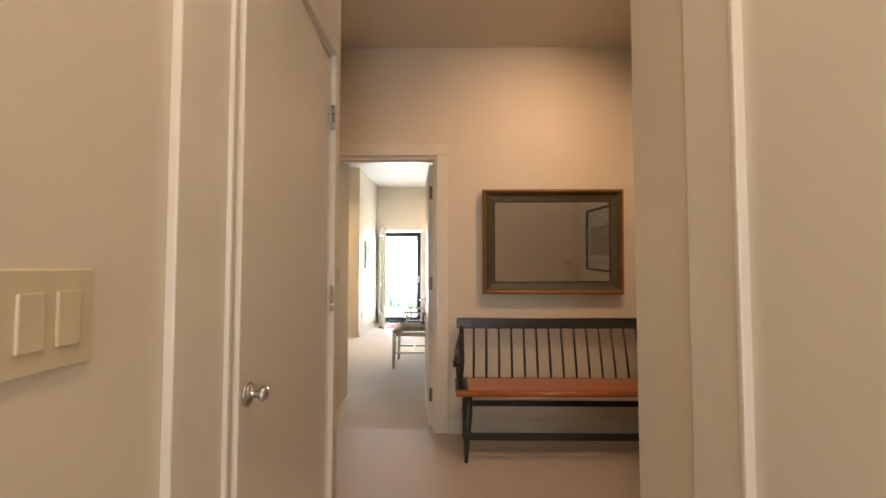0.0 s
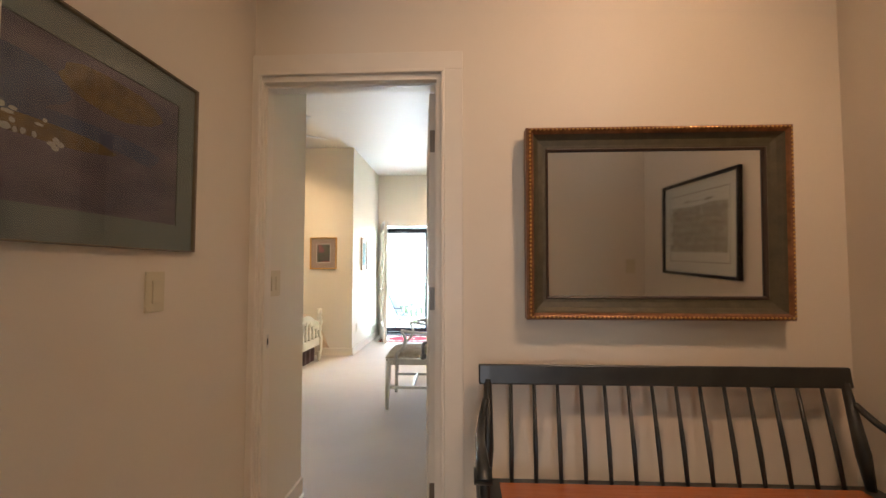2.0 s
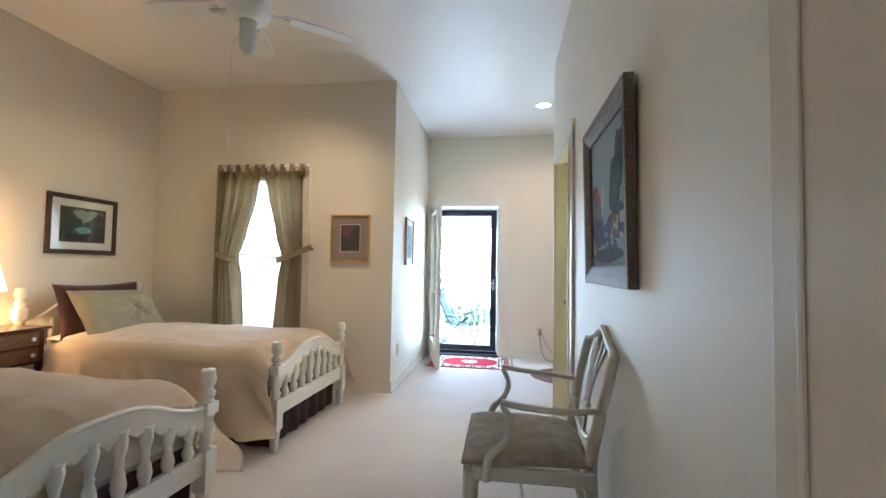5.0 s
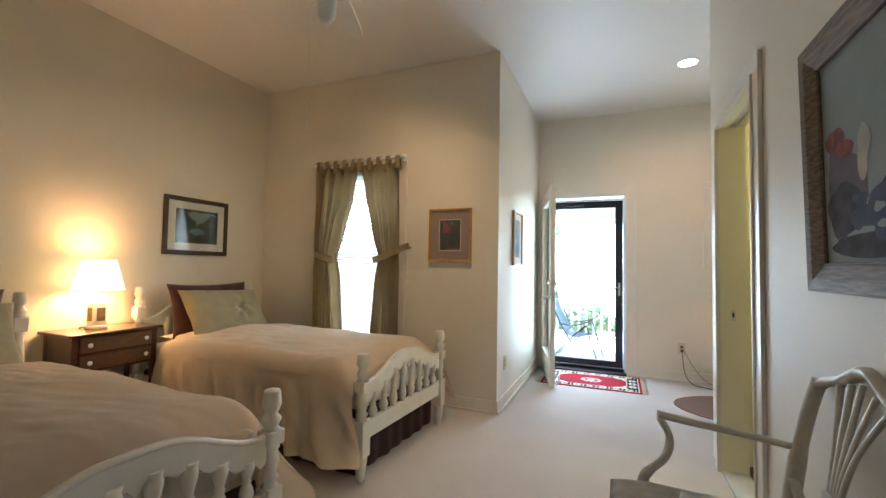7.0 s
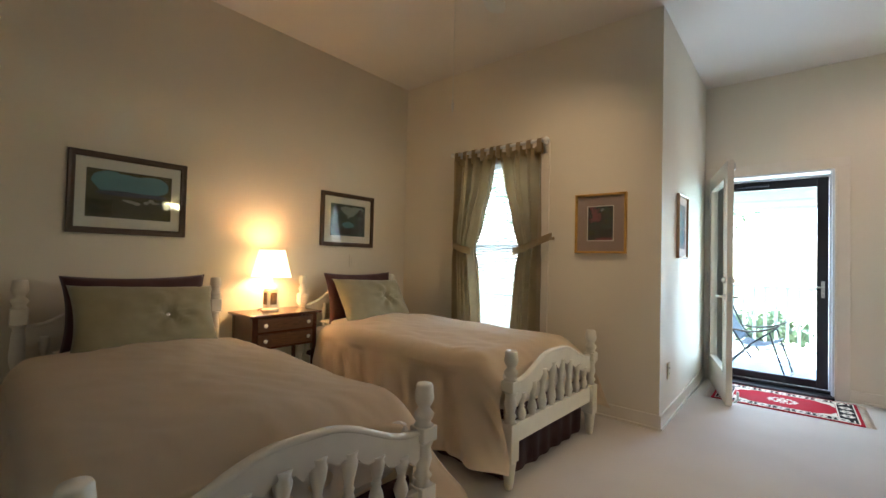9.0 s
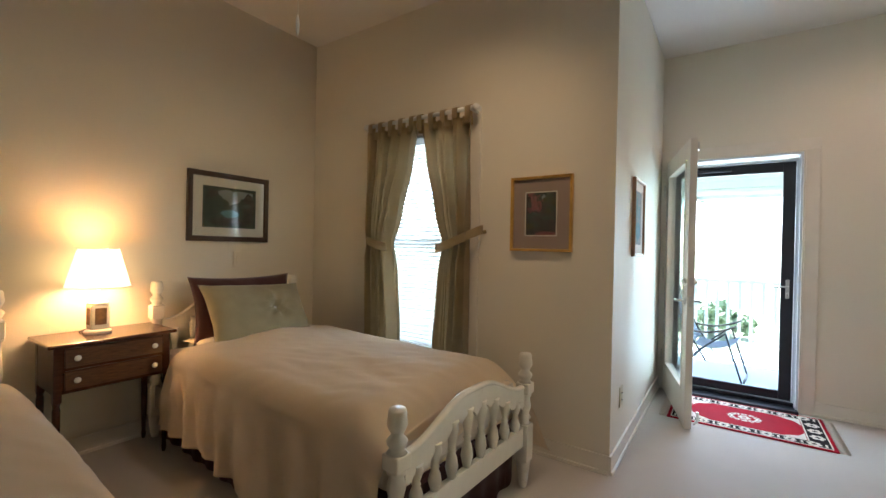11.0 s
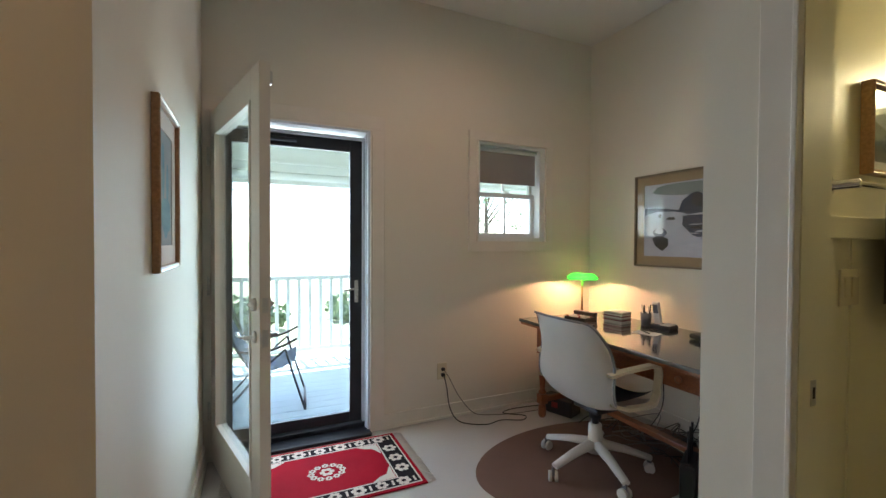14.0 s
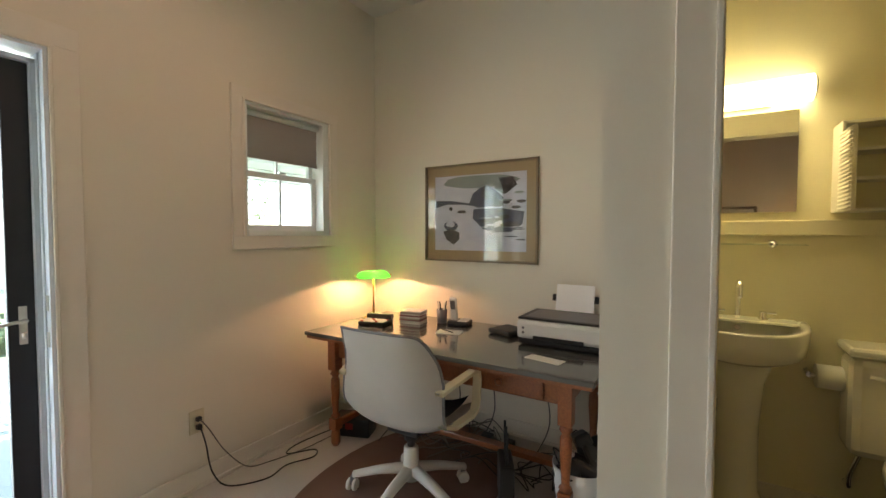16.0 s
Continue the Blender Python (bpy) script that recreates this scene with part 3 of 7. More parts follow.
def casing(name, label, plane, face, a, b, bottom, top, wide=0.09, thick=0.018, four=False, wide_a=None):
    """Flat casing with an inner bead round an opening from a to b in the plane x or y = plane[1]."""
    wa = wide if wide_a is None else wide_a
    bm = bmesh.new()
    axis, at = plane

    def strip(u0, u1, z0, z1, d, bev):
        lo, hi = sorted((at, at + face * d))
        if axis == "x":
            box(bm, lo, hi, u0, u1, z0, z1, bev)
        else:
            box(bm, u0, u1, lo, hi, z0, z1, bev)
    e = 0.012
    strip(a - wa, a - e, bottom, top + e, thick, 0.003)
    strip(b + e, b + wide, bottom, top + e, thick, 0.003)
    strip(a - wa, b + wide, top + e, top + wide, thick, 0.003)
    if four:
        strip(a - wa, b + wide, bottom - wide, bottom, thick, 0.003)
    strip(a - 0.014, a, bottom, top, thick + 0.009, 0.003)
    strip(b, b + 0.014, bottom, top, thick + 0.009, 0.003)
    strip(a - 0.014, b + 0.014, top, top + 0.014, thick + 0.009, 0.003)
    return structure(name, bm, "trim", label)


casing("trim_bedroom_door", "cream painted door casing", ("y", 3.88), -1, 1.02, 1.795, 0, 2.045, wide_a=0.074)
structure("door_frame_bedroom", boxes((1.012, 1.03, 3.873, 3.972, 0, 2.02), (1.775, 1.80, 3.873, 3.985, 0, 2.02), (1.012, 1.80, 3.873, 3.995, 2.02, 2.045), (1.03, 1.038, 3.895, 3.925, 0, 2.01), (1.765, 1.775, 3.91, 3.95, 0, 2.01), (1.03, 1.775, 3.91, 3.95, 2.01, 2.02)), "trim", "cream painted door frame")
casing("trim_closet", "cream painted closet door casing", ("x", 1.42), 1, 1.60, 2.36, 0, 2.045, wide=0.085, wide_a=0.17)
structure("door_frame_closet", boxes((1.32, 1.426, 1.595, 1.61, 0, 2.03), (1.32, 1.426, 2.348, 2.365, 0, 2.03), (1.32, 1.426, 1.595, 2.365, 2.03, 2.05), (1.34, 1.375, 2.336, 2.348, 0, 2.03), (1.34, 1.375, 1.61, 1.622, 0, 2.03)), "trim")
casing("trim_passage", "cream painted casing of the side opening", ("x", 2.41), -1, 0.66, 1.47, 0, 2.045, wide=0.17)
structure("door_side", boxes((2.40, 2.409, 0.66, 1.47, 0.005, 2.045)), "door", "cream painted flush door, closed")
casing("trim_bath", "cream painted casing of the bathroom opening", ("x", XE), -1, 6.937, 7.670, 0, 2.023)
# Jamb in the bath wall colour, for the yellow bathroom light on it.
structure("door_frame_bath", boxes((XE - 0.004, XE + 0.13, 7.667, 7.684, 0, 2.02), (XE - 0.004, XE + 0.045, 6.923, 6.94, 0, 2.02), (XE + 0.085, XE + 0.13, 6.923, 6.94, 0, 2.02), (XE - 0.004, XE + 0.045, 6.923, 7.684, 2.02, 2.037), (XE + 0.085, XE + 0.13, 6.923, 7.684, 2.02, 2.037)), "wall_bath", "pocket door jamb, coloured yellow-cream for the bathroom light on it")
structure("trim_threshold", boxes((XE, XE + 0.13, 6.94, 7.667, 0.0, 0.012)), "alu", "metal threshold strip")
casing("trim_garden_door", "cream painted casing of the garden door", ("y", YA), -1, 0.395, 1.31, 0, 2.02, wide=0.1, wide_a=0.062)
casing("trim_small_window", "cream painted casing of the small window", ("y", YA), -1, 2.13, 2.75, 1.29, 2.04, wide=0.075, four=True)
casing("trim_window", "white painted window casing", ("y", YN), -1, -1.42, -0.60, 0.47, 2.03, wide=0.09, four=True)


# ---- doors and windows ----
def plate(name, label, at, turn, rockers=1, wide=0.075, high=0.118, kind="switch"):
    """A switch or outlet plate; it faces local -y."""
    t = thing(name, label, "wall switch" if kind == "switch" else "electrical outlet", at, turn)
    part("cover", boxes((-wide / 2, wide / 2, -0.007, 0, -high / 2, high / 2), bevel=0.0025), "ivory_plastic", t)
    for k in range(rockers):
        x = (k - (rockers - 1) / 2) * 0.046
        if kind == "switch":
            part("rocker", boxes((x - 0.016, x + 0.016, -0.011, -0.006, -0.033, 0.033), bevel=0.002), "ivory_plastic", t)
        else:
            for z in (-0.02, 0.02):
                part("socket", lathe(bmesh.new(), [(0.016, 0), (0.0165, 0.003)], 16), "ivory_plastic", t).matrix_basis = pose(0, -0.007, z, 90)
                part("slot", boxes((-0.008, -0.005, -0.0115, -0.0101, z - 0.004, z + 0.004), (0.005, 0.008, -0.0115, -0.0101, z - 0.004, z + 0.004)), "black", t)
    return t


def hinge(parent, at, turn=0, h=0.09, material="steel"):
    bm = boxes((-0.018, 0.018, -0.002, 0.001, -h / 2, h / 2))
    for k in range(3):
        lathe(bm, [(0.006, -h / 2 + k * h / 3 + 0.001), (0.006, -h / 2 + (k + 1) * h / 3 - 0.001)], 12, (0, -0.006, 0))
    lathe(bm, [(0.004, h / 2), (0.006, h / 2 + 0.004), (0.002, h / 2 + 0.01)], 10, (0, -0.006, 0))
    ob = part("hinge", bm, material, parent, "steel hinge")
    ob.matrix_basis = pose(*at, 0, 0, turn)
    return ob


def lever(parent, at, turn, way=1, material="steel"):
    bm = lathe(bmesh.new(), [(0.026, 0), (0.026, 0.006), (0.02, 0.01), (0.009, 0.012), (0.009, 0.045)], 20)
    bmesh.ops.rotate(bm, verts=bm.verts, cent=(0, 0, 0), matrix=Matrix.Rotation(radians(90), 3, "X"))
    tube(bm, bend([(0, -0.043, 0), (0.02 * way, -0.05, 0.001), (0.06 * way, -0.05, -0.003), (0.105 * way, -0.046, 0.002)]), 0.0075, 10, 0.7)
    ob = part("door_handle", bm, material, parent, "satin steel lever handle")
    ob.matrix_basis = pose(*at, 0, 0, turn)
    return ob


# bedroom door: leaf swings into the bedroom and stands open; local x runs from the hinges
d = thing("door_bedroom", "cream painted flush bedroom door, standing wide open along the wall", "door", (1.770, 3.992, 0), 95.3)
tagged(d, kind="structure")
part("door_leaf", boxes((0.004, 0.745, -0.0, 0.035, 0.008, 2.01), bevel=0.002), "door", d)
part("door_panel_bead", boxes((0.05, 0.705, 0.035, 0.039, 1.95, 1.96), (0.05, 0.705, 0.035, 0.039, 0.08, 0.09), (0.05, 0.06, 0.035, 0.039, 0.09, 1.95), (0.695, 0.705, 0.035, 0.039, 0.09, 1.95), bevel=0.002), "door", d)
for z in (0.24, 1.085, 1.79):
    hinge(d, (0.0, 0.0, z), 10, 0.1, "aged_steel")
    part("hinge_leaf", boxes((0.0015, 0.0035, 0.0, 0.032, z - 0.05, z + 0.05)), "aged_steel", d, "steel hinge leaf")
for z in (0.24, 1.085, 1.79):
    part("hinge_plate", boxes((1.7725, 1.7752, 3.953, 3.99, z - 0.05, z + 0.05)), "aged_steel", bpy.data.objects["door_frame_bedroom"], "steel hinge plate")
lever(d, (0.68, 0.035, 0.91), 180, 1)
lever(d, (0.68, 0.0, 0.91), 0, -1)
part("doorstop", lathe(tube(bmesh.new(), [(0.66, 0.035, 0.78), (0.66, 0.05, 0.78), (0.66, 0.06, 0.76), (0.66, 0.06, 0.71)], 0.010), [(0.014, -0.018), (0.019, -0.008), (0.019, 0.008), (0.008, 0.014)], 16, (0.66, 0.06, 0.70)), "grey_plastic", d, "grey kick-down holder")

# closet door, ajar
d = thing("door_closet", "cream painted flush closet door, slightly ajar", "door", (1.424, 2.347, 0), -87.5)
tagged(d, kind="structure")
part("door_leaf", boxes((0.003, 0.735, -0.035, 0.0, 0.008, 2.02), bevel=0.002), "door", d)
for z in (0.22, 1.09, 1.79):
    hinge(d, (0.0, 0.010, z), 180)
part("knob", lathe(bmesh.new(), [(0.024, 0), (0.024, 0.004), (0.008, 0.007), (0.008, 0.024), (0.014, 0.028), (0.017, 0.035), (0.013, 0.042), (0.002, 0.044)], 24), "steel", d, "satin steel knob").matrix_basis = pose(0.695, 0.0, 0.94, -90)
part("keyhole", lathe(bmesh.new(), [(0.026, 0), (0.024, 0.004)], 20), "steel", d).matrix_basis = pose(0.695, 0.001, 0.94, -90)
part("strike_plate", boxes((1.388, 1.412, 1.6115, 1.6145, 0.80, 0.90), bevel=0.001), "steel", None, "").parent = thing("strike_plate_set", "steel strike plate on the closet jamb", "door hardware")

t = thing("strike_plate_set", "small steel strike plate on the bedroom door jamb", "door hardware", (1.03, 3.947, 0.90))
part("plate", boxes((0.0, 0.002, -0.013, 0.013, -0.03, 0.03), bevel=0.0006), "steel", t)
part("slot", boxes((0.002, 0.0028, -0.006, 0.006, -0.014, 0.014)), "black", t)

# flush pull in the bathroom jamb
t = thing("jamb_strike", "small steel edge plate let into the bathroom jamb", "door hardware", (1.850, 7.667, 0.915), 0)
part("plate", boxes((-0.012, 0.012, -0.002, 0.0, -0.032, 0.032), bevel=0.0008), "steel", t)
part("slot", boxes((-0.005, 0.005, -0.0032, -0.0021, -0.014, 0.014)), "black", t)

# garden door leaf with full glass, open into the room
d = thing("door_garden", "white glazed garden door, standing open into the room", "door", (0.418, 9.866, 0), -75)
tagged(d, kind="structure")
W, T = 0.93, 0.044
part("stile_hinge", boxes((0.003, 0.12, -T, 0, 0.012, 2.01), bevel=0.002), "door", d)
part("stile_lock", boxes((W - 0.12, W, -T, 0, 0.012, 2.01), bevel=0.002), "door", d)
part("rail_top", boxes((0.12, W - 0.12, -T, 0, 1.88, 2.01), bevel=0.002), "door", d)
part("rail_bottom", boxes((0.12, W - 0.12, -T, 0, 0.012, 0.25), bevel=0.002), "door", d)
part("glass_bead", boxes((0.12, 0.135, -T - 0.006, 0.006, 0.25, 1.88), (W - 0.135, W - 0.12, -T - 0.006, 0.006, 0.25, 1.88), (0.135, W - 0.135, -T - 0.006, 0.006, 0.25, 0.265), (0.135, W - 0.135, -T - 0.006, 0.006, 1.865, 1.88), bevel=0.002), "door", d)
part("pane", boxes((0.135, W - 0.135, -T / 2 - 0.004, -T / 2 + 0.004, 0.265, 1.865)), "pane", d).visible_shadow = False
for z in (0.30, 1.02, 1.76):
    hinge(d, (0.0, -T - 0.008, z), 0, 0.1)
    part("hinge_leaf", boxes((-0.002, 0.0025, -T + 0.002, -0.012, z - 0.05, z + 0.05)), "steel", d, "steel hinge leaf")
lever(d, (W - 0.06, 0.0, 0.885), 180, 1)
lever(d, (W - 0.06, -T, 0.885), 0, -1)
for y, a in ((0.0, -90), (-T, 90)):
    part("deadbolt", lathe(bmesh.new(), [(0.027, 0), (0.027, 0.01), (0.022, 0.018), (0.012, 0.02), (0.008, 0.03)], 24), "steel", d, "satin steel deadbolt").matrix_basis = pose(W - 0.06, y, 1.02, a)
part("edge_plate", boxes((W - 0.002, W + 0.002, -0.034, -0.01, 0.85, 0.92), (W - 0.002, W + 0.002, -0.034, -0.01, 0.99, 1.05)), "steel", d)
part("closer_bracket", boxes((W - 0.085, W - 0.02, -0.012, 0.016, 1.93, 1.985), bevel=0.004), "steel", d, "steel latch at the head of the door")
tube_bm = tube(bmesh.new(), bend([(W - 0.05, 0.02, 0.03), (W - 0.05, 0.045, 0.06), (W - 0.05, 0.045, 0.12)]), 0.009)
part("foot_stop", tube_bm, "steel", d)

# storm door and its frame
s = thing("storm_door", "closed dark bronze storm door with full glass", "storm door", (0, 0, 0))
tagged(s, kind="structure")
X0, X1, Y0, Y1 = 0.412, 1.275, 9.955, 9.985
part("frame_stile", boxes((X0, X0 + 0.07, Y0, Y1, 0.055, 1.965), bevel=0.003), "bronze", s)
part("frame_stile", boxes((X1 - 0.08, X1, Y0, Y1, 0.055, 1.965), bevel=0.003), "bronze", s)
part("frame_rail", boxes((X0 + 0.07, X1 - 0.08, Y0, Y1, 1.885, 1.965), bevel=0.003), "bronze", s)
part("frame_rail", boxes((X0 + 0.07, X1 - 0.08, Y0, Y1, 0.055, 0.125), bevel=0.003), "bronze", s)
part("pane", boxes((X0 + 0.07, X1 - 0.08, Y0 + 0.012, Y0 + 0.018, 0.125, 1.885)), "pane", s).visible_shadow = False
part("closer", tube(bmesh.new(), [(0.55, Y0 - 0.02, 1.925), (0.85, Y0 - 0.02, 1.925)], 0.014), "bronze", s)
bm = boxes((1.225, 1.25, Y0 - 0.008, Y0, 0.87, 1.02), bevel=0.003)
tube(bm, bend([(1.237, Y0 - 0.005, 0.965), (1.237, Y0 - 0.045, 0.965), (1.20, Y0 - 0.05, 0.965), (1.14, Y0 - 0.045, 0.955)]), 0.007)
lathe(bm, [(0.008, -0.012), (0.008, 0.012)], 10, (1.237, Y0 - 0.014, 0.905))
part("door_handle", bm, "steel", s, "steel lever on a long plate")
structure("door_frame_garden", boxes((0.395, 0.409, 9.862, 10.0, 0, 2.005), (1.295, 1.31, 9.862, 10.0, 0, 2.005), (0.395, 1.31, 9.862, 10.0, 2.005, 2.02), (1.277, 1.295, 9.94, 9.998, 0, 1.985), (0.409, 1.295, 9.94, 9.998, 1.967, 1.985), (1.288, 1.295, 9.90, 9.915, 0, 2.0), bevel=0.002), "alu", "white aluminium frame of the garden door")
# Black strip draws the dark gap line between jamb and leaf.
structure("door_seal_garden", boxes((0.4092, 0.4165, 9.885, 9.95, 0.03, 1.99)), "black", "black weather seal drawn for the dark gap at the hinge jamb")
structure("door_sill_garden", boxes((0.395, 1.31, 9.80, 9.94, 0.0, 0.022), (0.409, 1.295, 9.92, 10.02, 0.022, 0.052), bevel=0.004), "bronze", "dark metal threshold of the garden door")
t = thing("keeper", "steel lock keepers in the garden door jamb", "door hardware", (1.2935, 9.885, 0.92))
for z in (-0.035, 0.11):
    part("plate", boxes((-0.002, 0.0, -0.013, 0.013, z - 0.03, z + 0.03)), "steel", t)


def sash(name, x0, x1, y, z0, z1, bar=0.035, muntins=0, parent=None, glass_z=None):
    bm = boxes((x0, x0 + bar, y, y + 0.03, z0, z1), (x1 - bar, x1, y, y + 0.03, z0, z1), (x0 + bar, x1 - bar, y, y + 0.03, z0, z0 + bar), (x0 + bar, x1 - bar, y, y + 0.03, z1 - bar, z1), bevel=0.002)
    for k in range(muntins):
        x = x0 + (x1 - x0) * (k + 1) / (muntins + 1)
        box(bm, x - 0.007, x + 0.007, y + 0.006, y + 0.024, z0 + bar, z1 - bar)
    part("sash", bm, "porch_white", parent)
    part("pane", boxes((x0 + bar, x1 - bar, y + 0.012, y + 0.017, z0 + bar, z1 - bar)), "pane", parent).visible_shadow = False


w = thing("window_small", "small white double-hung window with its blind half down", "window")
tagged(w, kind="structure")
part("window_frame", boxes((2.13, 2.15, 9.87, 9.995, 1.29, 2.04), (2.70, 2.75, 9.87, 9.995, 1.29, 2.04), (2.15, 2.70, 9.87, 9.995, 2.02, 2.04), bevel=0.002), "porch_white", w)
part("window_sill", boxes((2.15, 2.70, 9.865, 9.995, 1.29, 1.32), bevel=0.003), "porch_white", w)
sash("lower", 2.15, 2.70, 9.945, 1.32, 1.67, 0.035, 1, w)
sash("upper", 2.15, 2.70, 9.977, 1.64, 2.02, 0.03, 1, w)
part("sash_lock", boxes((2.40, 2.45, 9.925, 9.945, 1.67, 1.685), bevel=0.003), "steel", w)
t = thing("roller_blind", "grey-brown roller blind drawn halfway down the small window", "window blind", (0, 0, 0))
part("cloth", boxes((2.155, 2.695, 9.925, 9.927, 1.75, 2.0)), "shade_cloth", t)
part("hem_bar", boxes((2.155, 2.695, 9.921, 9.931, 1.74, 1.752), bevel=0.002), "shade_cloth", t)
part("roller", tube(bmesh.new(), [(2.152, 9.926, 2.0), (2.698, 9.926, 2.0)], 0.018), "porch_white", t)

w = thing("window_bedroom", "tall white double-hung window behind lowered slats", "window")
tagged(w, kind="structure")
part("window_frame", boxes((-1.42, -1.40, 8.04, 8.165, 0.47, 2.03), (-0.62, -0.60, 8.04, 8.165, 0.47, 2.03), (-1.40, -0.62, 8.04, 8.165, 2.01, 2.03), bevel=0.002), "porch_white", w)
part("window_sill", boxes((-1.46, -0.56, 7.99, 8.165, 0.455, 0.488), bevel=0.004), "porch_white", w)
sash("lower", -1.40, -0.62, 8.105, 0.488, 1.27, 0.04, 0, w)
sash("upper", -1.40, -0.62, 8.135, 1.24, 2.01, 0.035, 0, w)
t = thing("venetian_blind", "white horizontal slat blind lowered over the tall window", "window blind")
part("head_rail", boxes((-1.395, -0.625, 8.045, 8.09, 1.965, 2.008), bevel=0.003), "blind", t)
slat_bm = boxes((-0.383, 0.383, -0.0235, 0.0235, -0.0012, 0.0012))
first = None
for k in range(48):
    if first is None:
        first = part("slat", slat_bm, "blind", t)
        ob = first
    else:
        ob = first.copy()
        scene.collection.objects.link(ob)
    ob.matrix_basis = pose(-1.01, 8.068, 0.54 + 0.0295 * k, 24)
part("bottom_rail", boxes((-1.393, -0.627, 8.05, 8.086, 0.505, 0.522), bevel=0.003), "blind", t)
part("cord", boxes(*[(x - 0.001, x + 0.001, 8.067, 8.069, 0.52, 1.97) for x in (-1.25, -0.77)]), "blind", t)

# switches and outlets
plate("light_switch", "ivory rocker switch on the foyer wall beside the door", (0.985, 3.318, 1.15), 90)
plate("light_switch", "ivory double switch beside the bedroom doorway", (1.013, 4.037, 1.15), 90, 2, 0.118)
plate("light_switch", "ivory double switch on the closet wall", (1.42, 1.225, 1.15), 90, 2, 0.118)
plate("light_switch", "ivory switch on the far foyer wall", (3.3, 1.93, 1.16), 180)
plate("light_switch", "ivory double switch on the yellow bathroom wall", (2.33, 7.794, 1.145), 0, 2, 0.118)
bed_switch = plate("light_switch", "cream switch on the wall above the bed", (XW, 7.36, 1.10), 90)
for ob in bed_switch.children:
    ob.data.materials[0] = M["wall"]
plate("outlet", "ivory outlet low on the entry recess wall", (XC, 8.30, 0.36), 90, 1, kind="outlet")
plate("outlet", "ivory outlet with two plugged-in cables", (1.848, 9.88, 0.345), 0, 1, kind="outlet")


# ---- beds ----
def post(bm, x, y, tall, s=1.0):
    """A turned bedpost with square blocks."""
    lathe(bm, [(0.016, 0), (0.021, 0.01), (0.034, 0.125), (0.036, 0.14)], 20, (x, y, 0))
    box(bm, x - 0.035, x + 0.035, y - 0.035, y + 0.035, 0.14, 0.33, 0.004)
    lathe(bm, [(0.034, 0.33), (0.022, 0.345), (0.034, 0.362), (0.022, 0.378), (0.033, 0.42), (0.026, 0.46), (0.034, 0.475), (0.034, 0.49)], 20, (x, y, 0))
    if tall > 0.8:
        lathe(bm, [(0.034, 0.485), (0.022, 0.50), (0.033, 0.56), (0.028, 0.66), (0.022, 0.72), (0.034, 0.73), (0.034, 0.745)], 20, (x, y, 0))
    box(bm, x - 0.036, x + 0.036, y - 0.036, y + 0.036, max(0.485, tall - 0.235), tall - 0.15, 0.006)
    lathe(bm, [(0.036, tall - 0.15), (0.024, tall - 0.138), (0.034, tall - 0.12), (0.036, tall - 0.108), (0.020, tall - 0.088), (0.030, tall - 0.07), (0.036, tall - 0.055), (0.031, tall - 0.01), (0.027, tall - 0.002), (0.001, tall)], 20, (x, y, 0))


def spindle(bm, x, y, z0, z1):
    h = z1 - z0
    prof = [(0.013, 0), (0.016, 0.06), (0.022, 0.2), (0.018, 0.34), (0.011, 0.46), (0.015, 0.5), (0.011, 0.54), (0.013, 0.62), (0.02, 0.78), (0.022, 0.86), (0.018, 0.92), (0.022, 1.0)]
    lathe(bm, [(r * 1.2, z0 + k * h) for r, k in prof], 14, (x, y, 0))


def arch(x, low, high, half):
    """Height of the curved top rail."""
    k = min(1, abs(x) / half)
    s = 0.5 + 0.5 * math.cos(math.pi * max(0, (k - 0.12) / 0.78)) if k < 0.9 else 0
    return low + (high - low) * s


